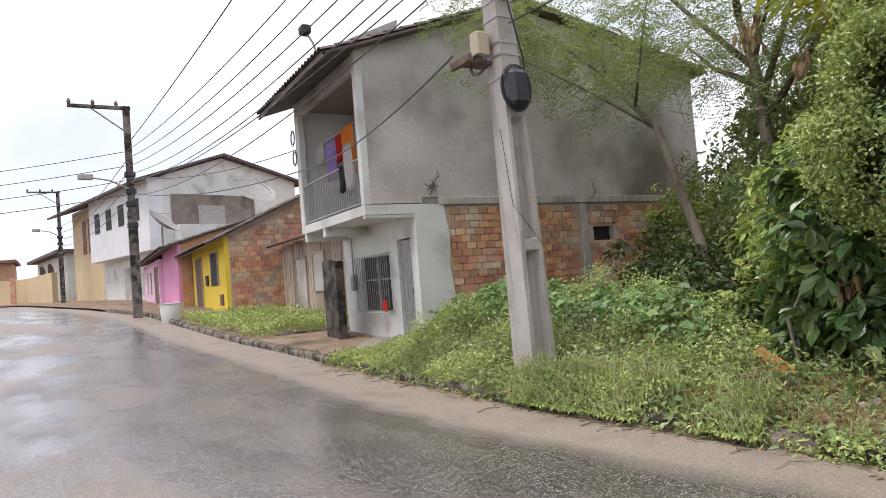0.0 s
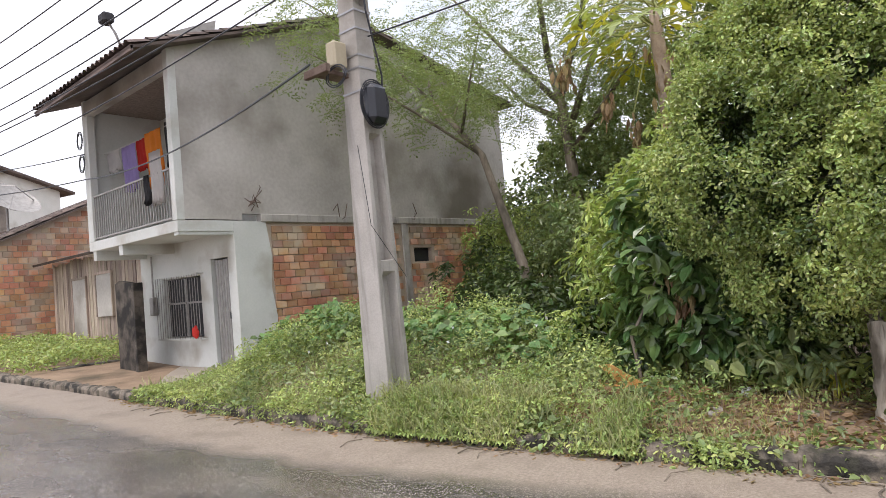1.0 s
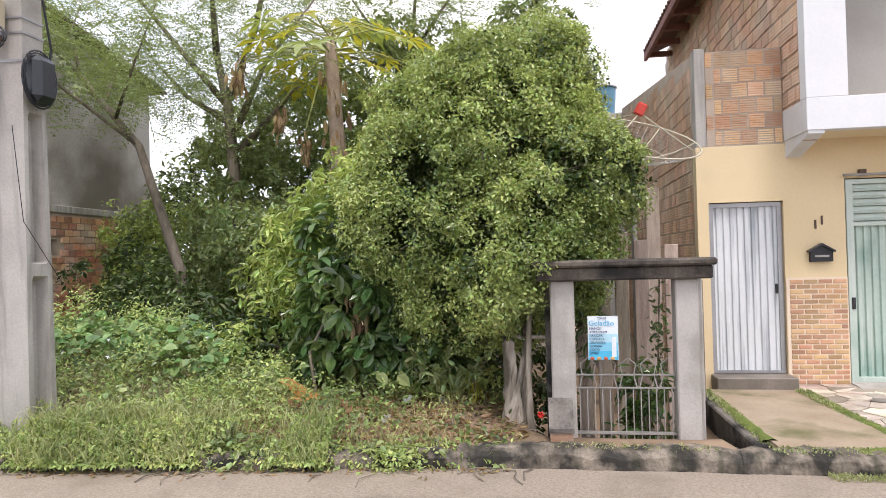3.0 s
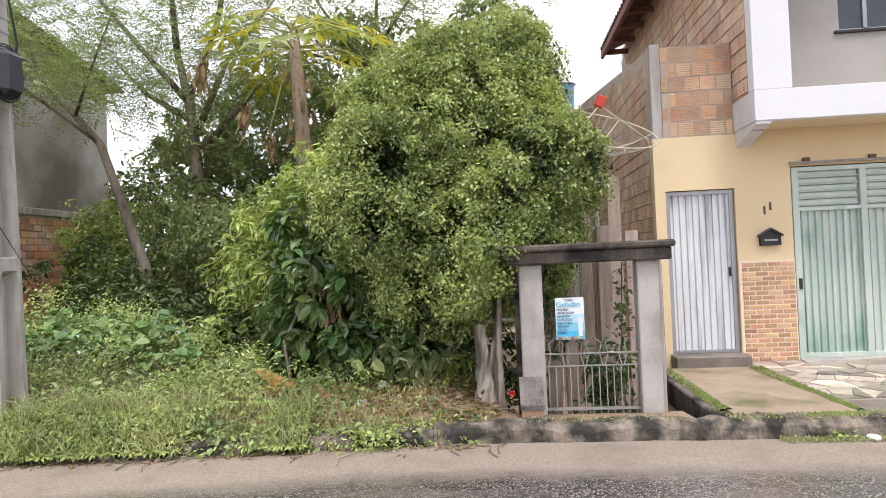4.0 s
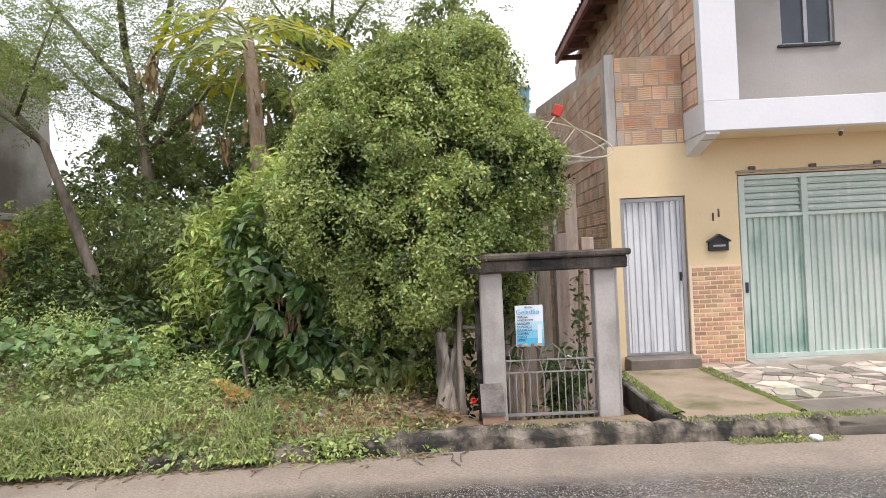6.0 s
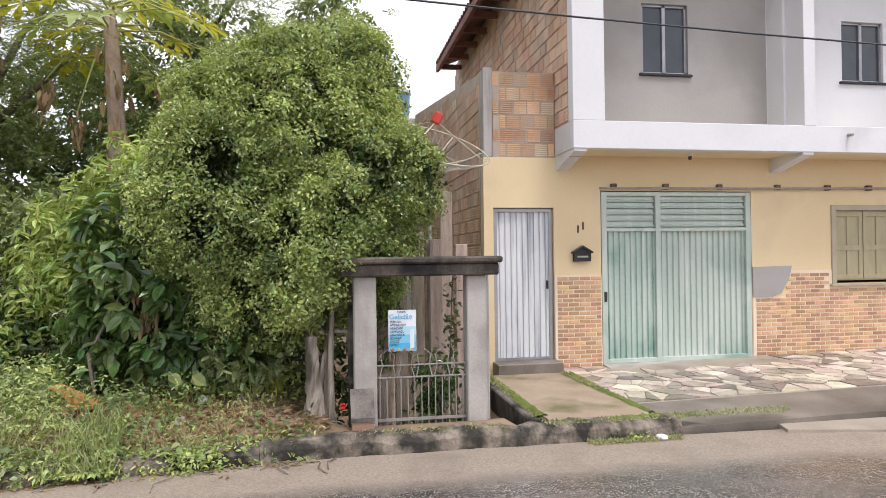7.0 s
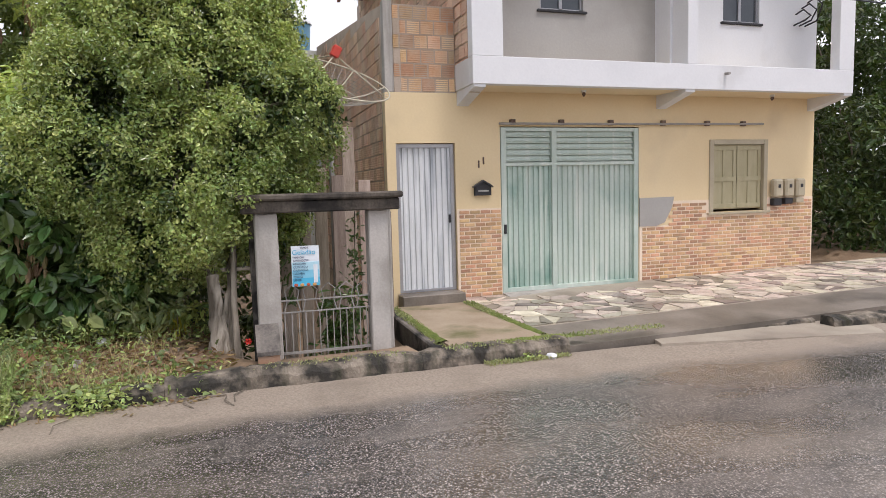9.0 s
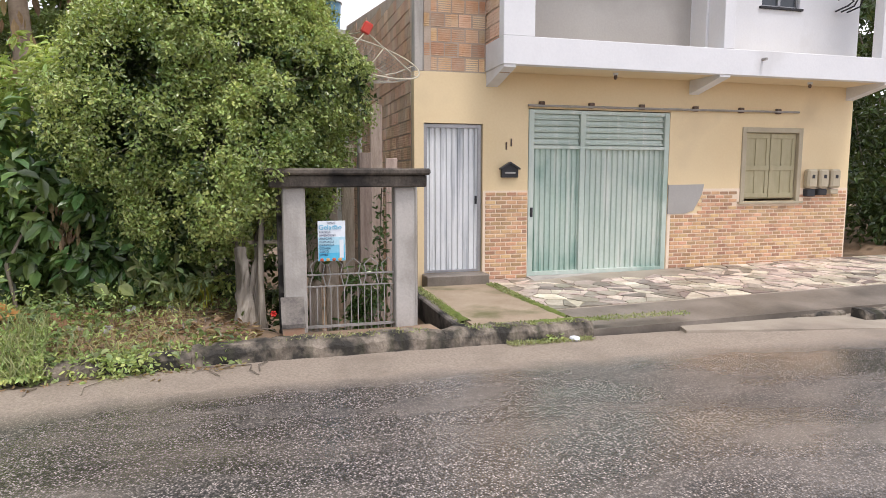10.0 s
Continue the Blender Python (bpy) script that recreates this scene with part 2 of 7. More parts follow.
M_BRICK_I = mat("hollow_brick_rest", (0.44, 0.195, 0.10), (0.55, 0.30, 0.175), rough=0.9, scale=2.5, fine=30, bump=0.6, per="island", spread=0.32, stain=(0.47, 0.36, 0.27), stain_scale=1.6, stain_lo=0.45, stain_hi=0.62)
M_BRICK_P = mat("pale_hollow_brick", (0.58, 0.34, 0.19), (0.70, 0.47, 0.30), rough=0.9, scale=2.5, fine=30, bump=0.3, per="object", spread=0.24, stain=(0.66, 0.53, 0.39), stain_scale=2.4, stain_lo=0.46, stain_hi=0.66)
M_BRICK_PI = mat("pale_hollow_brick_rest", (0.60, 0.37, 0.245), (0.72, 0.51, 0.37), rough=0.9, scale=2.0, fine=30, bump=0.4, per="island", spread=0.16, stain=(0.68, 0.53, 0.41), stain_scale=1.4, stain_lo=0.45, stain_hi=0.62)
M_TILE = mat("brick_cladding", (0.44, 0.245, 0.125), (0.57, 0.36, 0.205), rough=0.45, scale=4, fine=50, bump=0.1, per="object", spread=0.3)
M_TILE_I = mat("brick_cladding_rest", (0.44, 0.245, 0.125), (0.57, 0.36, 0.205), rough=0.45, scale=4, fine=50, bump=0.1, per="island", spread=0.3)
M_GROUT = mat("cladding_joint", (0.74, 0.60, 0.46), (0.80, 0.66, 0.52), rough=0.7)
M_STONE = mat("paving_stone", (0.33, 0.265, 0.205), (0.60, 0.53, 0.45), rough=0.4, scale=5, fine=40, bump=0.25, per="object", spread=0.6)
M_MOSS = mat("moss", (0.085, 0.12, 0.02), (0.17, 0.21, 0.045), rough=0.95, scale=8, fine=80, bump=0.9)
M_DOORW = mat("white_enamel", (0.64, 0.66, 0.67), (0.72, 0.74, 0.75), rough=0.45, scale=2, fine=20, bump=0.08, streak=(0.27, 0.30, 0.33))
M_GREEN = mat("pale_green_enamel", (0.43, 0.515, 0.455), (0.53, 0.60, 0.535), rough=0.4, scale=1.5, fine=20, bump=0.08, stain=(0.27, 0.385, 0.33), stain_scale=1.1, stain_lo=0.52, stain_hi=0.74, streak=(0.62, 0.655, 0.60))
M_GREEN_OLD = mat("worn_green_enamel", (0.34, 0.455, 0.395), (0.46, 0.56, 0.49), rough=0.4, scale=1.5, fine=20, bump=0.08, stain=(0.15, 0.29, 0.235), stain_scale=1.3, stain_lo=0.47, stain_hi=0.68, streak=(0.58, 0.63, 0.57))
M_DARK = mat("dark_metal", (0.02, 0.02, 0.022), (0.035, 0.035, 0.04), rough=0.75)
M_BLACK = mat("black_plastic", (0.015, 0.016, 0.022), (0.025, 0.027, 0.035), rough=0.35)
M_RUST = mat("rusty_iron", (0.10, 0.06, 0.045), (0.20, 0.15, 0.12), rough=0.75, scale=8, fine=60, bump=0.2, metal=0.3)
M_IRON = mat("grey_iron", (0.28, 0.27, 0.25), (0.40, 0.38, 0.36), rough=0.5, scale=8, fine=60, metal=0.3)
M_WOOD = mat("weathered_plank", (0.27, 0.21, 0.165), (0.45, 0.37, 0.30), rough=0.9, scale=3, fine=25, bump=0.5, stretch=(6, 6, 0.7), per="object", spread=0.35)
M_SHUT = mat("olive_shutter", (0.36, 0.32, 0.19), (0.43, 0.38, 0.24), rough=0.6, scale=3, fine=30, bump=0.15, stretch=(4, 4, 1))
M_ROOF = mat("old_roof_tile", (0.07, 0.055, 0.05), (0.17, 0.13, 0.11), rough=0.9, scale=3, fine=25, bump=0.4, per="island", spread=0.4)
M_ROOFR = mat("red_roof_tile", (0.13, 0.065, 0.05), (0.24, 0.13, 0.10), rough=0.9, scale=3, fine=25, bump=0.4, per="island", spread=0.35)
M_BARK = mat("bark", (0.12, 0.095, 0.07), (0.27, 0.23, 0.18), rough=0.95, scale=5, fine=30, bump=0.9, stretch=(1, 1, 0.25), stain=(0.07, 0.06, 0.045), stain_scale=3)
M_PALEBARK = mat("pale_bark", (0.30, 0.255, 0.20), (0.56, 0.50, 0.42), rough=0.95, scale=6, fine=40, bump=1.0, stretch=(1, 1, 0.3), stain=(0.09, 0.075, 0.055), stain_scale=5, stain_lo=0.46, stain_hi=0.62)
M_PAPAYA = mat("papaya_bark", (0.26, 0.19, 0.14), (0.40, 0.32, 0.25), rough=0.9, scale=4, fine=25, bump=0.6)
M_LEAF = leaf_mat("small_leaf", (0.075, 0.13, 0.03), (0.47, 0.545, 0.19), rough=0.3, gloss=0.7, through=0.18)
M_LEAFB = leaf_mat("broad_leaf", (0.033, 0.074, 0.023), (0.16, 0.245, 0.078), rough=0.28, gloss=0.65, through=0.2)
M_LEAFY = leaf_mat("light_leaf", (0.14, 0.215, 0.055), (0.5, 0.58, 0.21), through=0.25)
M_LEAFF = leaf_mat("feather_leaf", (0.1, 0.145, 0.06), (0.28, 0.34, 0.16), rough=0.6, through=0.3)
# Dark green with crown and undergrowth shade put into the leaf colour.
M_LEAFD = leaf_mat("dark_leaf", (0.022, 0.042, 0.01), (0.085, 0.13, 0.035), through=0.15)
M_LEAFW = leaf_mat("weed_leaf", (0.12, 0.2, 0.052), (0.46, 0.525, 0.2), rough=0.5, through=0.22)
M_LEAFM = leaf_mat("mid_leaf", (0.06, 0.105, 0.032), (0.28, 0.34, 0.14), through=0.22)
M_PAPLEAF = leaf_mat("papaya_leaf", (0.24, 0.3, 0.03), (0.52, 0.48, 0.08), through=0.4)
M_DEADLEAF = leaf_mat("dead_leaf", (0.17, 0.11, 0.055), (0.36, 0.26, 0.15), rough=0.8)
M_GRASS = leaf_mat("grass_blade", (0.17, 0.22, 0.085), (0.4, 0.41, 0.21), rough=0.6, through=0.25)
M_STRAW = leaf_mat("dry_grass", (0.34, 0.27, 0.13), (0.48, 0.40, 0.22), rough=0.8)
M_VINE = leaf_mat("vine_leaf", (0.08, 0.16, 0.05), (0.22, 0.33, 0.12), rough=0.5, through=0.2)
M_GLASS = mat("window_glass", (0.05, 0.06, 0.07), (0.07, 0.08, 0.09), rough=0.08, bump=0)
M_FRAME = mat("aluminium", (0.30, 0.30, 0.31), (0.40, 0.40, 0.41), rough=0.4, metal=0.6, bump=0)
# Damp cement underfoot; on the loggia its dark tone paints shade.
M_DAMP_SHADE = mat("damp_cement_and_loggia_shade", (0.15, 0.125, 0.10), (0.25, 0.215, 0.18), rough=0.5, scale=1.8, fine=40, bump=0.3, stain=(0.08, 0.068, 0.055), stain_scale=1.2)
M_PANEL = mat("mouldy_concrete", (0.045, 0.037, 0.03), (0.14, 0.118, 0.095), rough=0.9, scale=5, fine=40, bump=0.7, stain=(0.018, 0.016, 0.014), stain_scale=3.0, stain_lo=0.45, stain_hi=0.6)
M_PATH = mat("worn_cement", (0.29, 0.22, 0.15), (0.41, 0.33, 0.24), rough=0.8, scale=2, fine=40, bump=0.3, stain=(0.13, 0.125, 0.05), stain_scale=1.6, stain_lo=0.52, stain_hi=0.7)
M_BEIGE = mat("beige_plastic", (0.38, 0.325, 0.225), (0.45, 0.39, 0.28), rough=0.55, bump=0.08)


def plain(name, c, rough=0.6):
    return mat(name, c, tuple(v * 0.88 for v in c), rough=rough, scale=5, fine=40, bump=0.05)


M_RED, M_ORANGE, M_LILAC, M_CLOTHW = plain("red_cloth", (0.55, 0.03, 0.02), 0.9), plain("orange_cloth", (0.75, 0.24, 0.02), 0.9), plain("lilac_cloth", (0.36, 0.28, 0.55), 0.9), plain("pale_cloth", (0.6, 0.57, 0.55), 0.9)
M_PINK = mat("pink_paint", (0.62, 0.24, 0.42), (0.70, 0.32, 0.50), rough=0.75, scale=1, fine=20, bump=0.1)
M_PINKL = mat("light_pink_paint", (0.70, 0.42, 0.58), (0.76, 0.50, 0.65), rough=0.75, scale=1, fine=20, bump=0.1)
M_YELLOW = mat("yellow_paint", (0.75, 0.53, 0.03), (0.80, 0.60, 0.06), rough=0.75, scale=1, fine=20, bump=0.1)
M_OCHRE = mat("ochre_wall", (0.52, 0.40, 0.24), (0.60, 0.48, 0.30), rough=0.85, scale=0.6, fine=15, bump=0.1)
M_SIGNB, M_SIGNW = plain("sign_blue", (0.07, 0.46, 0.70), 0.4), plain("sign_white", (0.75, 0.80, 0.84), 0.4)
M_SIGND, M_SIGNR = plain("sign_dark", (0.02, 0.04, 0.12), 0.5), plain("sign_red", (0.45, 0.10, 0.05), 0.5)
M_LNB, M_BLUE = plain("red_plastic", (0.60, 0.06, 0.04), 0.4), plain("blue_tank", (0.16, 0.36, 0.52), 0.5)
M_CREAMROD = plain("cream_rod", (0.52, 0.47, 0.36), 0.6)
M_SOFFIT = mat("cream_soffit", (0.70, 0.58, 0.38), (0.74, 0.62, 0.42), rough=0.8)
M_DEADWOOD = plain("dry_sheath", (0.30, 0.17, 0.09), 0.9)
M_CARD = plain("orange_card", (0.62, 0.34, 0.12), 0.8)


# ---- small builders ----
def part(name, bm, material, parent=None, label=""):
    me = bpy.data.meshes.new(name)
    bm.to_mesh(me)
    bm.free()
    me.materials.append(material)
    ob = new(name, me)
    if parent:
        ob.parent = parent
    if label:
        ob["label"] = label
    return ob


def smooth(ob):
    for p in ob.data.polygons:
        p.use_smooth = True
    return ob


def thing(name, label, category, group="", kind=""):
    return tagged(new(name), label, category, group, kind)


def box(x0, x1, y0, y1, z0, z1, bevel=0.0, bm=None):
    b2 = bmesh.new()
    r = bmesh.ops.create_cube(b2, size=1)
    for v in b2.verts:
        v.co = Vector(((x0 + x1) / 2 + v.co.x * (x1 - x0), (y0 + y1) / 2 + v.co.y * (y1 - y0), (z0 + z1) / 2 + v.co.z * (z1 - z0)))
    if bevel:
        bmesh.ops.bevel(b2, geom=b2.edges[:], offset=bevel, segments=1, affect="EDGES")
    if bm is None:
        return b2
    me = bpy.data.meshes.new("tmp")
    b2.to_mesh(me)
    b2.free()
    bm.from_mesh(me)
    bpy.data.meshes.remove(me)
    return bm


def prism(pts, lo, hi, axis):
    """An outline of (u, v) pairs pushed from lo to hi along an axis: x takes (y, z), y takes (x, z), z takes (x, y)."""
    bm = bmesh.new()
    f = {"x": lambda u, v, w: (w, u, v), "y": lambda u, v, w: (u, w, v), "z": lambda u, v, w: (u, v, w)}[axis]
    a = [bm.verts.new(f(u, v, lo)) for u, v in pts]
    b = [bm.verts.new(f(u, v, hi)) for u, v in pts]
    bm.faces.new(a), bm.faces.new(b)
    for i in range(len(pts)):
        j = (i + 1) % len(pts)
        bm.faces.new((a[i], a[j], b[j], b[i]))
    bmesh.ops.recalc_face_normals(bm, faces=bm.faces)
    return bm


def tube(points, radii, sides=8, bm=None):
    """A round limb along points, tapering by radii."""
    bm = bm or bmesh.new()
    pts = [Vector(p) for p in points]
    if not isinstance(radii, (list, tuple)):
        radii = [radii] * len(pts)
    rings = []
    for i, p in enumerate(pts):
        d = (pts[min(i + 1, len(pts) - 1)] - pts[max(i - 1, 0)]).normalized()
        u = d.orthogonal().normalized() if abs(d.z) > 0.9 else d.cross(Vector((0, 0, 1))).normalized()
        w = d.cross(u)
        rings.append([bm.verts.new(p + radii[i] * (math.cos(a) * u + math.sin(a) * w)) for a in [2 * math.pi * k / sides for k in range(sides)]])
    for a, b in zip(rings, rings[1:]):
        for k in range(sides):
            bm.faces.new((a[k], a[(k + 1) % sides], b[(k + 1) % sides], b[k]))
    bm.faces.new(rings[0]), bm.faces.new(rings[-1])
    bmesh.ops.recalc_face_normals(bm, faces=bm.faces)
    return bm


def sag(a, b, drop, n=14):
    a, b = Vector(a), Vector(b)
    return [a.lerp(b, i / n) - Vector((0, 0, drop * 4 * (i / n) * (1 - i / n))) for i in range(n + 1)]


def wall_with_holes(u0, u1, z0, z1, holes, lo, hi, axis, top=None):
    """A wall with openings right through it, as one skin. top: its upper edge as a function of u, for a wall with no openings."""
    if top is not None:
        return prism([(u0, z0), (u1, z0), (u1, top(u1)), (u0, top(u0))], lo, hi, axis)
    f = {"x": lambda u, v, w: (w, u, v), "y": lambda u, v, w: (u, w, v)}[axis]
    bm = bmesh.new()
    us = sorted({u0, u1, *[h[0] for h in holes], *[h[1] for h in holes]})
    zs = sorted({z0, z1, *[h[2] for h in holes], *[h[3] for h in holes]})
    grid = {}

    def vert(i, k, w):
        if (i, k, w) not in grid:
            grid[i, k, w] = bm.verts.new(f(us[i], zs[k], w))
        return grid[i, k, w]

    def full(i, k):
        if not (0 <= i < len(us) - 1 and 0 <= k < len(zs) - 1):
            return False
        cu, cz = (us[i] + us[i + 1]) / 2, (zs[k] + zs[k + 1]) / 2
        return not any(h[0] < cu < h[1] and h[2] < cz < h[3] for h in holes)
    for i in range(len(us) - 1):
        for k in range(len(zs) - 1):
            if not full(i, k):
                continue
            for w in (lo, hi):
                bm.faces.new((vert(i, k, w), vert(i + 1, k, w), vert(i + 1, k + 1, w), vert(i, k + 1, w)))
            for (di, dk, a, b) in ((-1, 0, (i, k), (i, k + 1)), (1, 0, (i + 1, k), (i + 1, k + 1)), (0, -1, (i, k), (i + 1, k)), (0, 1, (i, k + 1), (i + 1, k + 1))):
                if not full(i + di, k + dk):
                    bm.faces.new((vert(*a, lo), vert(*b, lo), vert(*b, hi), vert(*a, hi)))
    bmesh.ops.recalc_face_normals(bm, faces=bm.faces)
    return bm


def mesh_np(name, verts, faces, material, parent=None, label=""):
    me = bpy.data.meshes.new(name)
    me.from_pydata(verts.tolist() if hasattr(verts, "tolist") else verts, [], faces.tolist() if hasattr(faces, "tolist") else faces)
    me.materials.append(material)
    ob = new(name, me)
    if parent:
        ob.parent = parent
    if label:
        ob["label"] = label
    return ob


RNG = np.random.default_rng(7)


def unit(v):
    return v / np.maximum(np.linalg.norm(v, axis=-1, keepdims=True), 1e-9)


def leaves(pos, out, size, aspect=0.5, droop=0.35, jitter=0.8, fold=0.18):
    """Leaf blades: a folded six-point outline each, at pos, pointing roughly along out."""
    n = len(pos)
    d = unit(out + RNG.normal(0, jitter, (n, 3)) + np.array([0, 0, -droop]))
    side = unit(np.cross(d, unit(np.array([0, 0, 1.0]) + RNG.normal(0, 0.5, (n, 3)))))
    up = np.cross(side, d)
    s = (size * RNG.uniform(0.65, 1.3, n))[:, None]
    w = s * aspect * 0.5
    v = np.stack([pos, pos + d * s * 0.35 + side * w - up * w * fold, pos + d * s * 0.75 + side * w * 0.7 - up * w * fold, pos + d * s - up * s * 0.08,
                  pos + d * s * 0.75 - side * w * 0.7 - up * w * fold, pos + d * s * 0.35 - side * w - up * w * fold, pos + d * s * 0.55 + up * w * fold], 1).reshape(-1, 3)
    k = np.arange(n)[:, None] * 7
    f = np.concatenate([k + np.array([[0, 1, 2, 6]]), k + np.array([[6, 2, 3, 4]]), k + np.array([[0, 6, 4, 5]])], 0)
    return v, f


def small_leaves(pos, out, size, aspect=0.6, droop=0.2, jitter=0.9):
    """Cheap leaves for fine foliage: one bent four-point blade each."""
    n = len(pos)
    d = unit(out + RNG.normal(0, jitter, (n, 3)) + np.array([0, 0, -droop]))
    side = unit(np.cross(d, unit(np.array([0, 0, 1.0]) + RNG.normal(0, 0.6, (n, 3)))))
    up = np.cross(side, d)
    s = (size * RNG.uniform(0.6, 1.35, n))[:, None]
    w = s * aspect * 0.5
    v = np.stack([pos, pos + d * s * 0.5 + side * w + up * w * 0.25, pos + d * s, pos + d * s * 0.5 - side * w + up * w * 0.25], 1).reshape(-1, 3)
    k = np.arange(n)[:, None] * 4
    return v, np.concatenate([k + np.array([[0, 1, 2]]), k + np.array([[0, 2, 3]])], 0)


def facing_leaves(pos, out, size, aspect=0.6, droop=0.3, spread=0.55, fold=0.3):
    """Leaves that turn their faces outwards and up to the light: a rounded six-point outline each, folded along the midrib."""
    n = len(pos)
    nrm = unit(out * 0.8 + np.array([0, 0, 0.5]) + RNG.normal(0, spread, (n, 3)))
    d = RNG.normal(0, 0.7, (n, 3)) + out * 0.35 + np.array([0, 0, -droop])
    d = unit(d - nrm * np.sum(d * nrm, 1, keepdims=True))
    side = np.cross(nrm, d)
    s = (size * RNG.uniform(0.55, 1.45, n))[:, None]
    w = s * aspect * 0.5
    lift = nrm * w * fold
    v = np.stack([pos, pos + d * s * 0.32 + side * w * 0.92 + lift, pos + d * s * 0.72 + side * w * 0.8 + lift * 0.8, pos + d * s - nrm * s * 0.12,
                  pos + d * s * 0.72 - side * w * 0.8 + lift * 0.8, pos + d * s * 0.32 - side * w * 0.92 + lift], 1).reshape(-1, 3)
    k = np.arange(n)[:, None] * 6
    return v, np.concatenate([k + np.array([[0, 1, 2, 3]]), k + np.array([[0, 3, 4, 5]])], 0)


def clumped(n, blobs, clumps, r_clump, shell=0.75, holes=-0.42):
    """Points in clumps that sit on and in a set of ellipsoids (cx, cy, cz, rx, ry, rz), with the way outwards at each."""
    b = np.array(blobs, float)
    wgt = b[:, 3] * b[:, 4] + b[:, 4] * b[:, 5] + b[:, 3] * b[:, 5]
    pick = RNG.choice(len(b), clumps * 4, p=wgt / wgt.sum())
    dirs = unit(RNG.normal(0, 1, (clumps * 4, 3)))
    rad = RNG.uniform(shell, 1.1, (clumps * 4, 1))
    cen = b[pick, :3] + dirs * b[pick, 3:] * rad
    depth = np.min(np.linalg.norm((cen[:, None, :] - b[None, :, :3]) / b[None, :, 3:], axis=2), axis=1)
    gap = np.array([noise.noise(Vector(c) * (0.55 / max(r_clump, 0.12) ** 0.6)) for c in cen])
    ok = np.nonzero((depth > shell * 0.9) & (gap > holes))[0][:clumps]
    cen, dirs = cen[ok], dirs[ok]
    rc = r_clump * RNG.uniform(0.35, 1.6, (len(ok), 1))
    q = RNG.integers(0, len(ok), n)
    dd = unit(RNG.normal(0, 1, (n, 3)) + dirs[q] * 0.5 + np.array([0, 0, 0.35]))
    pos = cen[q] + dd * rc[q] * RNG.uniform(0.3, 1.0, (n, 1)) ** 0.6
    return pos, unit(dd + dirs[q] * 0.6)


def crown(name, n, blobs, clumps, r_clump, size, material, parent=None, label="", big=False, aspect=0.6, droop=0.2, shell=0.7, floor_z=None):
    pos, out = clumped(n, blobs, clumps, r_clump, shell)
    if floor_z is not None:
        keep = pos[:, 2] > floor_z
        pos, out = pos[keep], out[keep]
    v, f = facing_leaves(pos, out, size, aspect, droop, 0.5 if big else 0.85)
    return mesh_np(name, v, f, material, parent, label)


def cells(x0, x1, y0, y1, n, rng):
    """Irregular polygons that fill a rectangle (each the part nearest to one of n scattered seeds)."""
    nx = max(1, round(math.sqrt(n * (x1 - x0) / (y1 - y0))))
    ny = max(1, round(n / nx))
    seeds = [((i + 0.5 + rng.uniform(-0.46, 0.46)) * (x1 - x0) / nx + x0, (j + 0.5 + rng.uniform(-0.46, 0.46)) * (y1 - y0) / ny + y0) for i in range(nx) for j in range(ny)]
    res = []
    for i, (sx, sy) in enumerate(seeds):
        poly = [(x0, y0), (x1, y0), (x1, y1), (x0, y1)]
        for j, (tx, ty) in enumerate(seeds):
            if i == j or abs(tx - sx) + abs(ty - sy) > 3 * max((x1 - x0) / nx, (y1 - y0) / ny):
                continue
            mx_, my_, nx_, ny_ = (sx + tx) / 2, (sy + ty) / 2, tx - sx, ty - sy
            res2 = []
            for k in range(len(poly)):
                p, q = poly[k], poly[(k + 1) % len(poly)]
                dp, dq = (p[0] - mx_) * nx_ + (p[1] - my_) * ny_, (q[0] - mx_) * nx_ + (q[1] - my_) * ny_
                if dp <= 0:
                    res2.append(p)
                if dp * dq < 0:
                    t = dp / (dp - dq)
                    res2.append((p[0] + t * (q[0] - p[0]), p[1] + t * (q[1] - p[1])))
            poly = res2
            if len(poly) < 3:
                break
        if len(poly) >= 3:
            res.append(poly)
    return res


# ---- the lie of the land ----
KY = [-60, -20, -9, -4.7, -2, 0, 2, 3, 4.2, 5.9, 7, 12, 15, 18.3, 25, 28, 40, 60, 90]
KX = [-4.0, 2.6, 3.95, 4.3, 4.58, 4.63, 4.66, 4.62, 4.47, 4.3, 4.2, 4.2, 4.08, 3.6, 3.05, 2.7, 0.9, -3.0, -14.0]
ZY = [-60, -20, -8, -2, 9, 12, 15, 18.3, 25, 28, 40, 50, 60, 90]
ZZ = [1.2, 0.35, 0.08, 0, 0, 0.02, 0.10, 0.28, 0.66, 0.9, 1.3, 1.6, 1.9, 2.5]


def soft_interp(y, ys, zs):
    return sum(float(np.interp(y + o, ys, zs)) for o in (-1.0, -0.5, 0, 0.5, 1.0)) / 5


def kerb_x(y):
    return soft_interp(y, KY, KX)


def road_z(y):
    return soft_interp(y, ZY, ZZ)


def step01(v):
    v = min(1.0, max(0.0, v))
    return v * v * (3 - 2 * v)


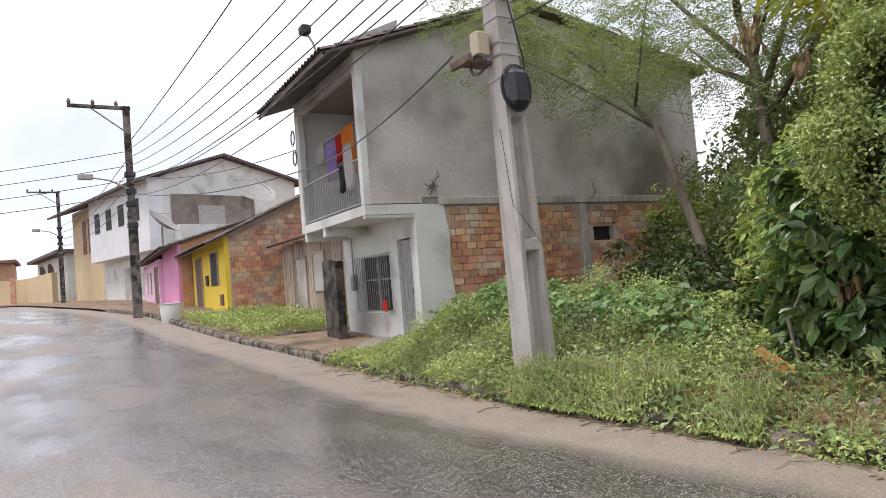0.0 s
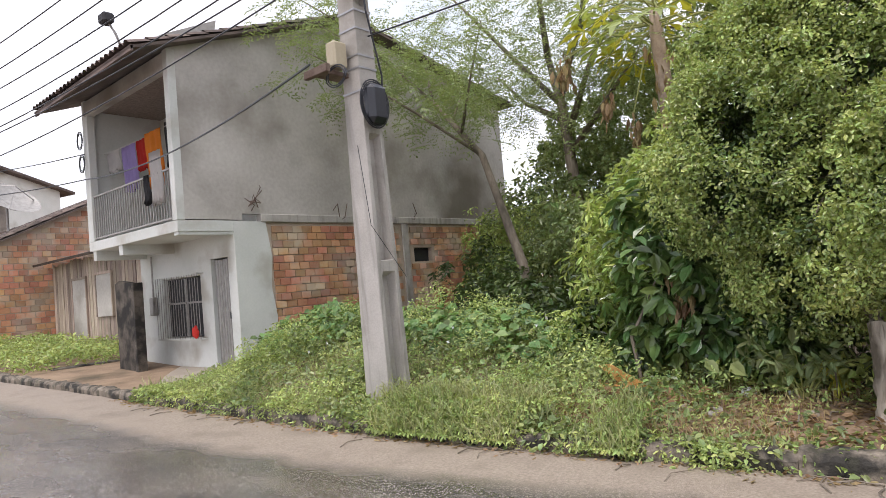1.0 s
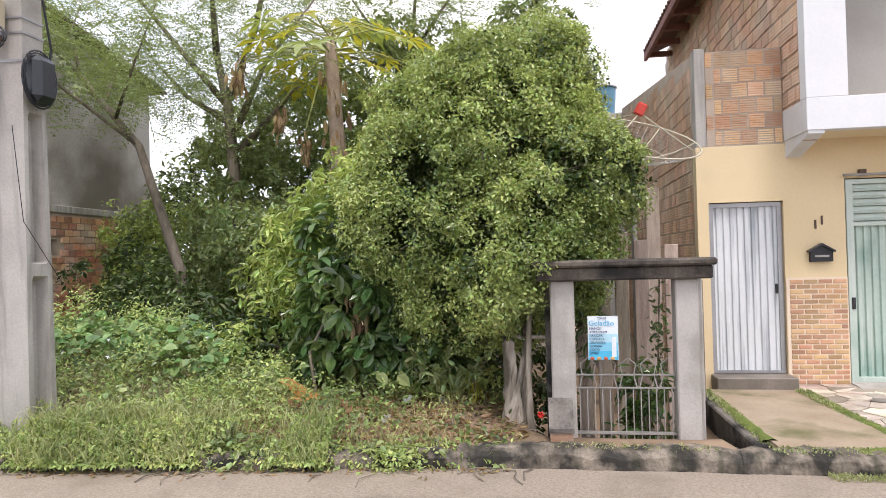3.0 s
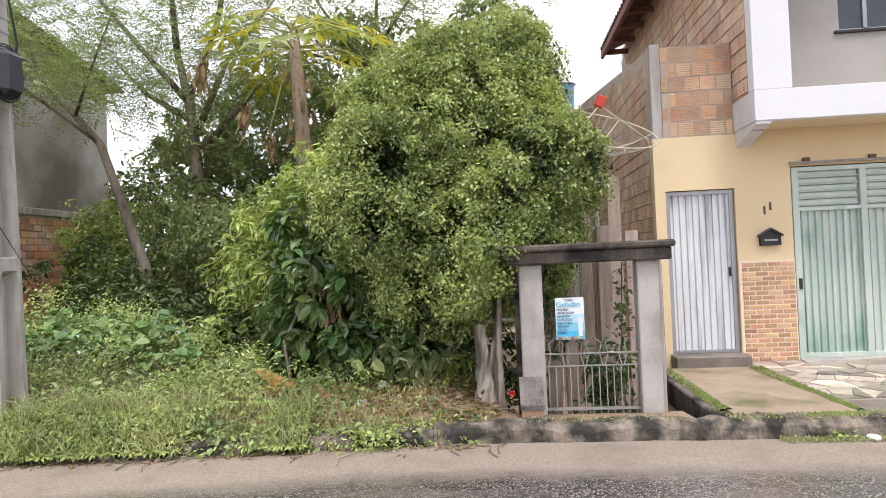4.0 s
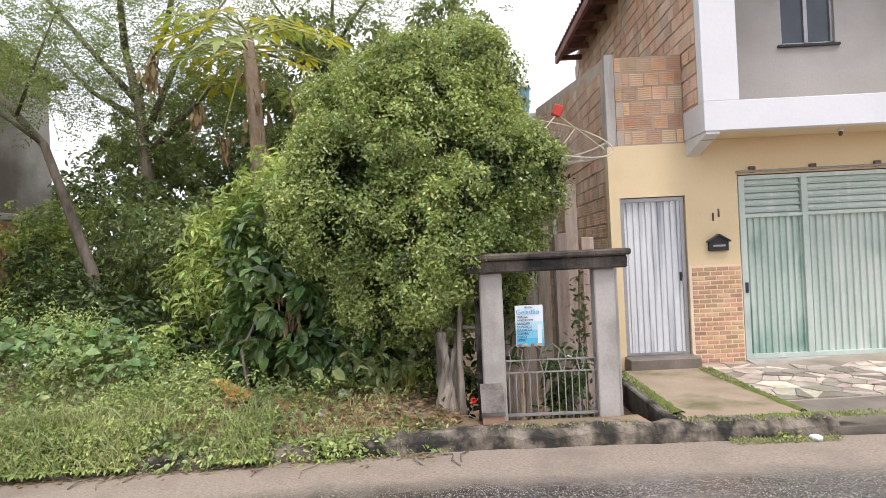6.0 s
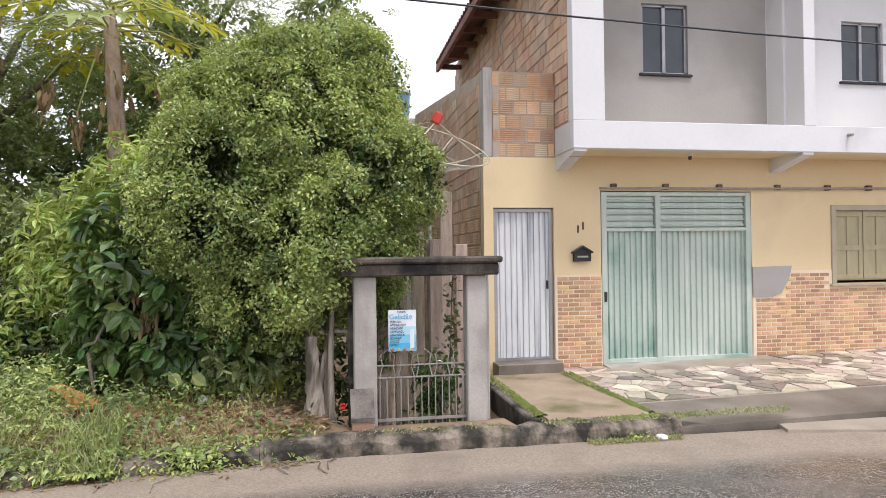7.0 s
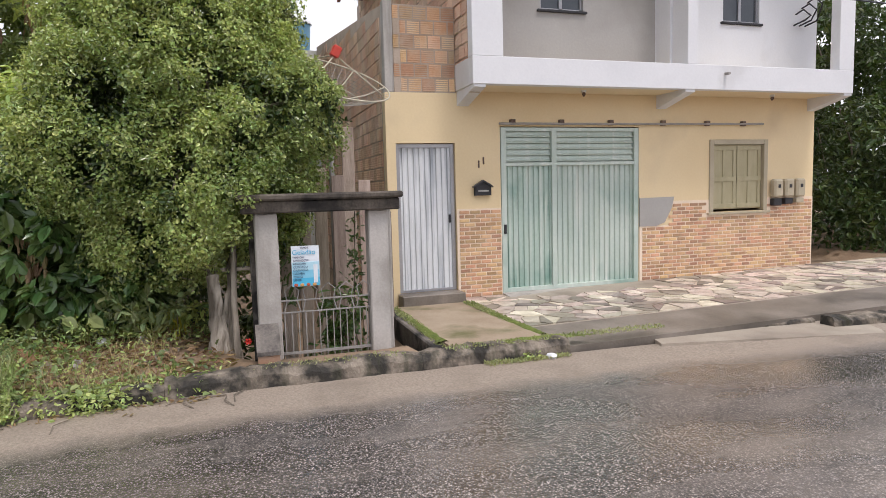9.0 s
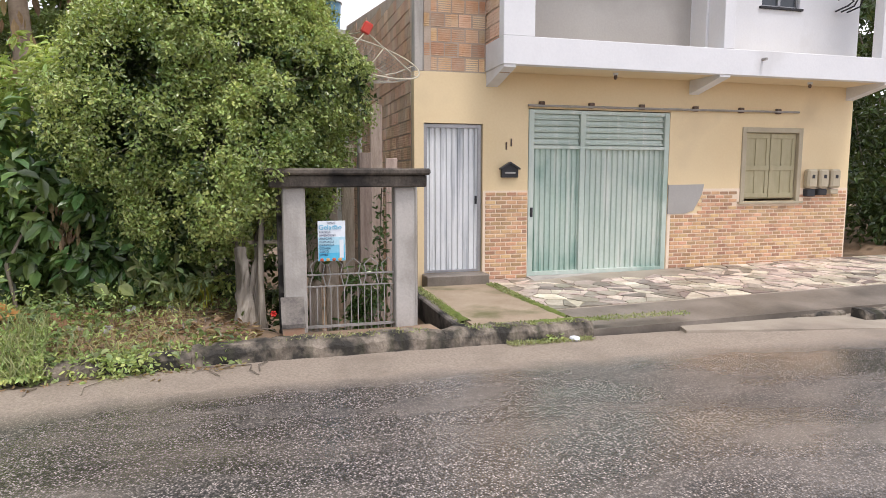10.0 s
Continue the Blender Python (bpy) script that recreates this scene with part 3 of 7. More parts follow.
def land_z(x, y):
    """Height of the verge and of the lots behind the kerb."""
    z = road_z(y)
    d = x - kerb_x(y)
    if d < 0.02:
        return z
    top = z + 0.10
    if y < 0.6:
        return z - 0.06 if y > -9.4 else z + 0.1
    lot = step01((y - 2.2) / 1.0) * step01((12.0 - y) / 1.5)
    hump = 0.58 * math.exp(-((x - 7.4) / 1.4) ** 2) * step01((y - 5.4) / 2.2) * step01((12.9 - y) / 1.6)
    dip = -1.1 * step01((x - 6.6) / 2.5) * step01((y - 1.0) / 1.5) * step01((11.8 - y) / 5.0)
    if 0.6 <= y <= 2.3:
        dip = -1.0 * step01((x - 5.2) / 1.2) * step01((y - 0.6) / 0.3)
    lump = 0.05 * noise.noise(Vector((x * 1.7, y * 1.7, 0))) * lot
    return top + 0.12 * step01((d - 0.2) / 1.2) * lot + hump + dip + lump


# ---- ground, road, kerb ----
def strip_mesh(ys, x_of, z_of, n):
    verts, faces = [], []
    for y in ys:
        for k in range(n + 1):
            x = x_of(y, k / n)
            verts.append((x, y, z_of(x, y)))
    for i in range(len(ys) - 1):
        for k in range(n):
            a = i * (n + 1) + k
            faces.append((a, a + 1, a + n + 2, a + n + 1))
    return verts, faces


YS = [*np.arange(-60, -14, 3.0), *np.arange(-14, 32, 0.25), *np.arange(32, 91, 2.0)]
v, f = strip_mesh(YS, lambda y, s: kerb_x(y) - 11 + 11.06 * s, lambda x, y: road_z(y) + 0.05 * max(0, 1 - abs(x - kerb_x(y) + 4) / 4), 22)
road = smooth(mesh_np("road", v, f, M_ROAD))
edge = road.data.attributes.new("edge", "FLOAT", "POINT")
edge.data.foreach_set("value", [kerb_x(q[1]) - q[0] - 0.3 * step01((q[1] - 3) / 6) for q in v])
tagged(road, "worn wet asphalt road with shining damp patches", "road", kind="structure")
v, f = strip_mesh(YS, lambda y, s: kerb_x(y) + 0.05 + 22 * s ** 1.8, land_z, 44)
tagged(smooth(mesh_np("ground", v, f, M_EARTH)), "brown earth of the verge and the overgrown lots", "ground", kind="structure")
v, f = strip_mesh([-900, -300, -60, 0, 30, 90, 300, 900], lambda y, s: -900 + 1800 * s, lambda x, y: -1.6 if -70 < y < 95 and abs(x) < 60 else -1.6, 12)
tagged(mesh_np("ground_far", v, f, M_EARTH), "flat earth that runs out to the horizon", "ground", kind="structure")
v, f = strip_mesh(YS, lambda y, s: kerb_x(y) - 11 - 40 * (1 - s), lambda x, y: road_z(y), 6)
tagged(mesh_np("ground_opposite", v, f, M_EARTH), "bare earth along the far side of the road", "ground", kind="structure")
def kerb_block(y0, y1, x0, h, rng):
    bm = bmesh.new()
    rows = []
    n = 48
    for i in range(n + 1):
        y = y0 + (y1 - y0) * i / n
        xk, z = kerb_x(y) + x0, road_z(y)
        j = lambda s: 0.45 * rng.uniform(-s, s) + s * (1.2 * noise.noise(Vector((y * 7, s * 90, x0))) + 0.9 * noise.noise(Vector((y * 2.1, s * 50, 4))))
        rows.append([bm.verts.new(c) for c in ((xk + j(.015), y, z - 0.1), (xk + 0.01 + j(.018), y, z + h * 0.6 + j(.02)), (xk + 0.045 + j(.018), y, z + h * 0.93 + j(.018)), (xk + 0.10 + j(.015), y, z + h + j(.016)), (xk + 0.19 + j(.02), y, z + h * 0.97 + j(.02)), (xk + 0.22, y, z - 0.1))])
    for a, b in zip(rows, rows[1:]):
        for k in range(5):
            bm.faces.new((a[k], a[k + 1], b[k + 1], b[k]))
    bm.faces.new(rows[0]), bm.faces.new(rows[-1])
    bmesh.ops.recalc_face_normals(bm, faces=bm.faces)
    return bm


rng = random.Random(3)
kerb = thing("kerb", "weathered concrete kerb stained black and tan", "kerb", kind="structure")
y = -13.0
while y < 34:
    ln = rng.uniform(1.3, 2.3)
    low = -4.4 < y < -1.9
    part("kerb_stone", kerb_block(y, y + ln - 0.004, 0.0 if not low else 0.25, 0.05 if low else (0.11 if y < -4 else 0.17 if y < 3 else 0.13), rng), M_KERB, kerb)
    y += ln
# dropped ramp of cement in front of the garage
tagged(part("driveway_ramp", prism([(3.95, -4.3), (4.95, -4.75), (5.0, -1.95), (4.5, -1.8)], -0.05, 0.035, "z"), M_SAND), "low cement ramp against the road edge", "ramp", kind="structure")


# ---- brickwork ----
def brick_mesh(w, h, d, grooves=0):
    """One hollow brick, its face along u at w = 0, with shallow grooves."""
    bm = bmesh.new()
    if grooves:
        pts, g = [(-w / 2, 0.03), (-w / 2, 0)], h / grooves
        prof = []
        for i in range(grooves):
            z = -h / 2 + i * g
            prof += [(z + 0.002, 0.0), (z + g * 0.62, 0.0), (z + g * 0.7, 0.006), (z + g * 0.92, 0.006)]
        prof = [(-h / 2, d)] + prof + [(h / 2, 0.0), (h / 2, d)]
        a = [bm.verts.new((-w / 2, p[1], p[0])) for p in prof]
        b = [bm.verts.new((w / 2, p[1], p[0])) for p in prof]
        for i in range(len(prof) - 1):
            bm.faces.new((a[i], a[i + 1], b[i + 1], b[i]))
        bm.faces.new(a), bm.faces.new(b)
    else:
        box(-w / 2, w / 2, 0, d, -h / 2, h / 2, 0.004, bm)
    bmesh.ops.recalc_face_normals(bm, faces=bm.faces)
    return bm


def lay(parent, place, u0, u1, z0, z1, bw, bh, joint, material, material_rest, depth=0.03, grooves=0, limit=300, keep=None, seed=1, name="brick", jitter=0.006, tilt=0.8):
    """Courses of bricks on a wall. place(u, z) gives the pose of a brick whose face looks along its -y. Past the limit the rest is one mesh."""
    rg = random.Random(seed)
    bm = brick_mesh(bw - joint, bh - joint, depth, grooves)
    me = bpy.data.meshes.new(name)
    bm.to_mesh(me)
    bm.free()
    me.materials.append(material)
    half = bpy.data.meshes.new(name)
    bm = brick_mesh(bw / 2 - joint, bh - joint, depth, grooves)
    bm.to_mesh(half)
    bm.free()
    half.materials.append(material)
    poses = []
    for r in range(int((z1 - z0) / bh + 0.3)):
        z = z0 + (r + 0.5) * bh
        u = u0 + (0 if r % 2 else bw / 2)
        if r % 2 == 0:
            poses.append((u0 + bw / 4, z, half))
        while u + bw <= u1 + 0.01:
            poses.append((u + bw / 2, z, me))
            u += bw
        if u1 - u > bw * 0.4:
            poses.append((u + bw / 4, z, half))
    poses = [(u, z, q) for u, z, q in poses if keep is None or keep(u, z)]
    rest_v, rest_f = [], []
    for i, (u, z, q) in enumerate(poses):
        m = place(u, z) @ pose(rg.uniform(-jitter, jitter), rg.uniform(-jitter, jitter), rg.uniform(-jitter, jitter) * 0.6, 0, rg.uniform(-tilt, tilt), rg.uniform(-tilt, tilt))
        if i < limit:
            ob = new(name, q)
            ob.parent = parent
            ob.matrix_basis = m
        else:
            k = len(rest_v)
            rest_v += [tuple(m @ vv.co) for vv in q.vertices]
            rest_f += [[k + a for a in p.vertices] for p in q.polygons]
    if rest_f:
        tagged(mesh_np(name + "_rest", rest_v, rest_f, material_rest, parent), kind="stuff")


def roof_slab(p0, p1, p2, p3, material, parent, name="roof", cover=0.2, thick=0.05, wave=0.035):
    """A sheet of half-round tiles: p0 to p1 runs along the eave, p3 and p2 lie above them at the ridge."""
    p0, p1, p2, p3 = map(Vector, (p0, p1, p2, p3))
    n = max(2, round((p1 - p0).length / cover))
    rows = max(2, round((p3 - p0).length / 0.38))
    nrm = (p1 - p0).cross(p3 - p0).normalized()
    if nrm.z < 0:
        nrm = -nrm
    verts, faces = [], []
    for r in range(rows):
        for c in range(n):
            k = len(verts)
            for t in (r / rows, (r + 1.12) / rows):
                for s in range(5):
                    u = (c + s / 4 * 1.02) / n
                    a, b = p0.lerp(p1, u), p3.lerp(p2, u)
                    lift = wave * (2 * math.sin(math.pi * s / 4)) + (0.03 if t == r / rows else 0.0)
                    verts.append(tuple(a.lerp(b, min(t, 1.01)) + nrm * lift))
            for s in range(4):
                faces.append((k + s, k + s + 1, k + 6 + s, k + 5 + s))
    tiles = mesh_np("roof_tiles", verts, faces, material, parent)
    tagged(tiles, kind="stuff")
    bm = bmesh.new()
    a = [bm.verts.new(p - nrm * 0.02) for p in (p0, p1, p2, p3)]
    b = [bm.verts.new(p - nrm * (0.02 + thick)) for p in (p0, p1, p2, p3)]
    bm.faces.new(a), bm.faces.new(b)
    for i in range(4):
        bm.faces.new((a[i], a[(i + 1) % 4], b[(i + 1) % 4], b[i]))
    bmesh.ops.recalc_face_normals(bm, faces=bm.faces)
    part(name, bm, material, parent, "dark boards under the tiles")


def corrugated(y0, y1, z0, z1, x, ribs, depth=0.018, thick=0.012):
    """A ribbed steel sheet that faces -x."""
    pts = []
    w = (y1 - y0) / ribs
    for i in range(ribs):
        a = y0 + i * w
        pts += [(x, a), (x, a + w * 0.45), (x + depth, a + w * 0.55), (x + depth, a + w * 0.9)]
    pts.append((x, y1))
    outline = pts + [(x + depth + thick, y1), (x + depth + thick, y0)]
    return prism(outline, z0, z1, "z")


# ---- the cream and white house ----
FX = 7.7
house = thing("house", "two-storey house, cream below, unfinished white and grey balcony above", "house")
front_holes = [(-0.66, 0.21, 0.22, 2.36), (-3.73, -1.36, 0.05, 2.60), (-6.24, -5.09, 1.21, 2.38)]
part("wall_front", wall_with_holes(-7.27, 0.345, -0.3, 3.06, front_holes, FX, FX + 0.16, "x"), M_CREAM, house, "cream painted front wall")
part("wall_far_side", box(FX + 0.16, 15, -7.27, -7.1, -0.3, 6.2), M_CREAM, house)
part("wall_back", box(14.85, 15, -7.1, -0.71, -0.3, 6.2), M_MORTAR, house)
part("floor_slab", box(FX + 0.16, 14.85, -7.1, -0.5, 3.0, 3.12), M_CONC, house)
part("wall_side_low", wall_with_holes(FX + 0.17, 14.85, -1.3, 4.2, [], 0.19, 0.33, "y", top=lambda u: 4.24 + 0.13 * (u - FX)), M_MORTAR, house, "rough brick side wall with smeared mortar")
part("wall_brick_front", box(FX + 0.007, FX + 0.15, -0.69, 0.2, 3.06, 4.25), M_MORTAR, house)
part("corner_column", box(FX + 0.0, FX + 0.16, 0.205, 0.335, 3.06, 4.30, 0.008), M_CONC, house, "bare grey concrete column")
part("wall_head", box(FX, FX + 0.16, -7.27, -0.70, 3.06, 3.12), M_CREAM, house)
part("wall_side_high", box(7.17, 14.85, -0.86, -0.71, 3.0, 6.45), M_MORTAR, house, "upper brick side wall smeared with mortar")
part("wall_up_grey", wall_with_holes(-4.02, -0.86, 3.12, 6.2, [(-2.75, -2.03, 4.30, 5.32)], FX, FX + 0.15, "x"), M_BGREY, house, "grey cement-rendered upper wall")
part("wall_up_white", wall_with_holes(-7.27, -4.02, 3.12, 6.2, [(-6.04, -5.31, 4.29, 5.22)], FX, FX + 0.15, "x"), M_WHITE, house, "white painted upper wall")
part("balcony_slab", box(7.0, FX + 0.0, -7.27, -0.71, 3.09, 3.2, 0.004), M_SOFFIT, house)
part("parapet", box(6.985, 7.12, -7.29, -0.69, 3.085, 3.45, 0.006), M_WHITE, house, "low white balcony parapet")
part("parapet_end", box(7.12, FX, -0.86, -0.69, 3.085, 3.45, 0.004), M_WHITE, house)
part("parapet_end", box(7.12, FX, -7.29, -7.15, 3.085, 3.45, 0.004), M_WHITE, house)
for yc in (-0.79, -4.13, -7.19):
    part("corbel", prism([(FX, 2.88), (FX, 3.09), (7.0, 3.09), (7.0, 3.05)], yc - 0.085, yc + 0.085, "y"), M_WHITE, house, "white wedge under the balcony")
part("pillar", box(6.985, 7.16, -1.13, -0.69, 3.45, 6.2, 0.006), M_WHITE, house)
part("pillar", box(6.985, 7.35, -4.25, -4.07, 3.45, 6.2, 0.006), M_WHITE, house)
part("partition", box(7.35, FX, -4.1, -4.03, 3.2, 6.2), M_WHITE, house)
part("pillar", box(6.985, 7.16, -7.29, -6.98, 3.45, 6.2, 0.006), M_WHITE, house)
part("balcony_ceiling", box(6.98, FX, -7.29, -0.69, 6.2, 6.3), M_WHITE, house)
roof_slab((6.6, -0.15, 6.28), (14.4, -0.15, 6.28), (14.4, -4.0, 7.9), (6.6, -4.0, 7.9), M_ROOFR, house)
roof_slab((14.4, -7.8, 6.28), (6.6, -7.8, 6.28), (6.6, -4.0, 7.9), (14.4, -4.0, 7.9), M_ROOFR, house)
part("eave_board", box(6.6, 14.4, -0.2, -0.13, 6.12, 6.27), M_ROOFR, house, "dark red board along the eave")
for i in range(9):
    part("rafter", box(7.3 + i * 0.85, 7.38 + i * 0.85, -0.72, -0.2, 6.13, 6.24), M_ROOFR, house)
part("roof_infill", prism([(-7.2, 6.3), (-0.8, 6.3), (-4.0, 7.8)], 7.2, 7.3, "x"), M_WHITE, house)

# white steel door
door = part("door", corrugated(-0.60, 0.15, 0.27, 2.30, FX + 0.07, 9, 0.026), M_DOORW, house, "white ribbed steel door with worn paint")
fr = bmesh.new()
for q in ((-0.655, -0.60, 0.235, 2.35), (0.15, 0.205, 0.235, 2.35), (-0.60, 0.15, 2.30, 2.35), (-0.60, 0.15, 0.235, 0.27)):
    box(FX + 0.05, FX + 0.13, q[0], q[1], q[2], q[3], 0, fr)
part("door_frame", fr, M_FRAME, door)
part("door_handle", box(FX + 0.03, FX + 0.07, -0.585, -0.56, 1.22, 1.34, 0.006), M_DARK, door)
part("door_sill", box(FX - 0.28, FX + 0.03, -0.68, 0.24, 0.02, 0.235, 0.01), M_DAMP_SHADE, house, "damp concrete step")

# garage gate: ribbed leaves under a band of louvres
garage = part("garage_gate", corrugated(-3.65, -2.27, 0.19, 2.03, FX + 0.05, 15, 0.026), M_GREEN, house, "pale green ribbed steel gate with worn paint")
part("gate_leaf", corrugated(-2.215, -1.445, 0.19, 2.03, FX + 0.035, 9, 0.026), M_GREEN_OLD, garage, "pale green wicket door")
fr = bmesh.new()
for q in ((-3.72, -3.64, 0.13, 2.585), (-1.45, -1.37, 0.13, 2.585), (-2.28, -2.20, 0.16, 2.585), (-3.64, -1.45, 2.53, 2.585), (-3.64, -1.45, 2.02, 2.07), (-3.64, -1.45, 0.14, 0.2)):
    box(FX + (-0.006 if q[3] - q[2] > 1 else -0.002), FX + 0.09, q[0], q[1], q[2], q[3], 0.003, fr)
part("gate_frame", fr, M_GREEN, garage)
for y0, y1 in ((-3.63, -2.29), (-2.19, -1.46)):
    for i in range(5):
        z = 2.085 + i * 0.09
        part("louvre", prism([(FX + 0.02, z), (FX + 0.06, z + 0.03), (FX + 0.06, z + 0.085), (FX + 0.05, z + 0.08), (FX + 0.045, z + 0.035), (FX + 0.015, z + 0.012)], y0, y1, "y"), M_GREEN, garage)
part("louvre_backing", box(FX + 0.07, FX + 0.085, -3.63, -1.46, 2.07, 2.53), M_GREEN, garage)
part("gate_bolt", box(FX - 0.02, FX + 0.03, -1.44, -1.40, 1.02, 1.16, 0.005), M_DARK, garage)
part("garage_ramp", prism([(FX - 0.55, 0.04), (FX - 0.5, 0.10), (FX + 0.14, 0.15), (FX + 0.14, 0.0)], -4.0, -1.36, "y"), M_CONC, house, "cement ramp at the garage gate")

# shuttered window
win = part("window", box(FX + 0.05, FX + 0.10, -6.20, -5.13, 1.25, 2.34), M_SHUT, house, "closed olive wooden shutters")
fr = bmesh.new()
for q in ((-6.26, -6.18, 1.2, 2.40), (-5.15, -5.07, 1.2, 2.40), (-6.18, -5.15, 2.32, 2.40)):
    box(FX - 0.025, FX + 0.11, q[0], q[1], q[2], q[3], 0.006, fr)
part("window_frame", fr, M_BEIGE, win)
part("window_sill", box(FX - 0.06, FX + 0.11, -6.30, -5.03, 1.165, 1.205, 0.006), M_BEIGE, win)
for k in range(2):
    y0 = -6.17 + k * 0.515
    for (a, b, c, d) in ((0.0, 0.505, 0.02, 0.09), (0.0, 0.505, 0.46, 0.54), (0.0, 0.505, 0.98, 1.06), (0.0, 0.07, 0.09, 0.98), (0.435, 0.505, 0.09, 0.98), (0.225, 0.28, 0.09, 0.98)):
        part("shutter_rail", box(FX + (0.030 if d - c < 0.2 else 0.034), FX + 0.052, y0 + a + 0.002, y0 + b - 0.002, 1.25 + c, 1.25 + d, 0.003), M_SHUT, win)


def upper_window(y0, y1, z0, z1, parent, open_gap=0.0):
    w = part("window", box(FX + 0.07, FX + 0.085, y0 + 0.03, y1 - 0.03, z0 + 0.03, z1 - 0.03), M_GLASS, parent, "dark sliding glass window")
    fb = bmesh.new()
    for q in ((y0, y0 + 0.035, z0, z1), (y1 - 0.035, y1, z0, z1), (y0, y1, z0, z0 + 0.035), (y0, y1, z1 - 0.035, z1), ((y0 + y1) / 2 - 0.025, (y0 + y1) / 2 + 0.025, z0, z1)):
        box(FX + 0.04, FX + 0.1, *q, 0, fb)
    part("window_frame", fb, M_FRAME, w)
    part("window_sill", box(FX - 0.04, FX + 0.04, y0 - 0.05, y1 + 0.05, z0 - 0.035, z0, 0.004), M_DARK, w, "dark stone sill")


upper_window(-2.75, -2.03, 4.30, 5.32, house)
upper_window(-6.04, -5.31, 4.29, 5.22, house)
part("cement_patch", prism([(-4.36, 1.40), (-4.33, 1.30), (-4.2, 1.08), (-4.05, 1.03), (-3.735, 1.03), (-3.735, 1.48), (-4.38, 1.49)], FX - 0.022, FX + 0.0, "x"), M_BGREY, house, "bare cement patch where cladding is missing")


def facade_pose(u, z):
    return pose(FX - 0.016, u, z, 0, 0, -90)


for q in ((-7.27, -6.26, 1.42), (-6.26, -5.07, 1.165), (-5.07, -4.36, 1.42)):
    part("cladding_bed", box(FX - 0.008, FX, q[0], q[1], 0.0, q[2]), M_GROUT, house)
part("cladding_bed", box(FX - 0.008, FX, -4.36, -3.74, 0.0, 1.03), M_GROUT, house)
part("cladding_bed", box(FX - 0.008, FX, -1.36, -0.665, -0.05, 1.41), M_GROUT, house)

# meters, letter box, pipe, number
for i, yy in enumerate((-6.42, -6.66, -6.90)):
    mtr = thing("electricity_meter", "beige plastic electricity meter box on the wall", "meter", "meters on the house wall")
    part("case", box(FX - 0.13, FX - 0.0, yy - 0.1, yy + 0.1, 1.42, 1.73, 0.03), M_BEIGE, mtr)
    part("lens", box(FX - 0.137, FX - 0.128, yy - 0.025, yy + 0.03, 1.58, 1.64, 0.003), M_DARK, mtr, "dark meter window")
    part("lower_box", box(FX - 0.10, FX - 0.0, yy - 0.085, yy + 0.085, 1.28 + 0.02 * i, 1.40, 0.01), (M_DARK, M_DARK, M_BEIGE)[i], mtr)
letter = thing("letter_box", "black metal letter box with a gabled top", "letter box")
part("body", prism([(-1.185, 1.60), (-0.935, 1.60), (-0.935, 1.73), (-1.06, 1.80), (-1.185, 1.73)], FX - 0.06, FX, "x"), M_DARK, letter)
part("lid", prism([(-1.21, 1.715), (-1.06, 1.80), (-0.91, 1.715), (-0.91, 1.735), (-1.06, 1.825), (-1.21, 1.735)], FX - 0.085, FX, "x"), M_BLACK, letter)
part("slot", box(FX - 0.066, FX - 0.058, -1.14, -0.98, 1.655, 1.68), M_IRON, letter)
num = thing("house_number", "two small dark metal marks on the cream wall", "sign")
for k in range(2):
    part("digit", box(FX - 0.012, FX, -1.02 - k * 0.075 - 0.012, -1.02 - k * 0.075 + 0.014, 2.0 + 0.05 * k, 2.11 + 0.05 * k, 0.006), M_RUST, num)
pipe = thing("wall_conduit", "thin grey conduit held by clips over the garage", "pipe")
part("tube", tube([(FX - 0.05, -1.33, 2.635), (FX - 0.05, -3.7, 2.64), (FX - 0.05, -6.12, 2.655)], 0.017, 8), M_IRON, pipe)
for yy in (-1.55, -2.35, -3.2, -4.15, -5.0, -5.72):
    part("clip", box(FX - 0.06, FX, yy - 0.04, yy + 0.04, 2.62, 2.70, 0.006), M_RUST, pipe)
for yy in (-2.55, -6.0):
    lamp = thing("bulb_socket", "small bulb socket under the balcony", "lamp", "sockets under the balcony")
    part("rose", tube([(7.35, yy, 3.09), (7.35, yy, 3.06)], [0.04, 0.035], 10), M_WHITE, lamp)
    part("bulb", tube([(7.35, yy, 3.06), (7.35, yy, 3.03), (7.35, yy, 3.0)], [0.02, 0.028, 0.012], 10), M_RUST, lamp)
spout = thing("drain_spout", "short grey pipe poking out of the parapet", "pipe")
part("tube", tube([(7.0, -4.75, 3.33), (6.9, -4.75, 3.32)], 0.022, 8), M_IRON, spout)
brk = thing("wire_bracket", "curled iron wire bracket on the corner of the house", "bracket")
for k in range(3):
    zz = 4.35 + 0.1 * k
    part("hook", tube([(7.68, -6.75 - 0.12 * k, 4.3), (7.4, -6.7 - 0.12 * k, 4.32), (7.25, -6.65 - 0.12 * k, zz), (7.3, -6.55 - 0.12 * k, zz + 0.1), (7.45, -6.55 - 0.12 * k, zz + 0.06)], 0.014, 6), M_DARK, brk)

# forecourt
part("path_slab", prism([(7.42, 0.02), (7.42, 0.10), (4.86, 0.155), (4.84, 0.0)], -0.62, 0.42, "y"), M_PATH, house, "mossy cement path to the door")
part("path_wall", box(5.0, 7.42, 0.42, 0.56, -1.2, 0.13, 0.015), M_CONC_DARK, house, "dark damp low wall beside the path")
pav = thing("paving", "crazy paving of pale and brown stone slabs", "paving", kind="structure")
def pave_z(x, y):
    return 0.085 + 0.016 * max(0.0, -y - 0.6) + 0.01 * (x - 5.6)


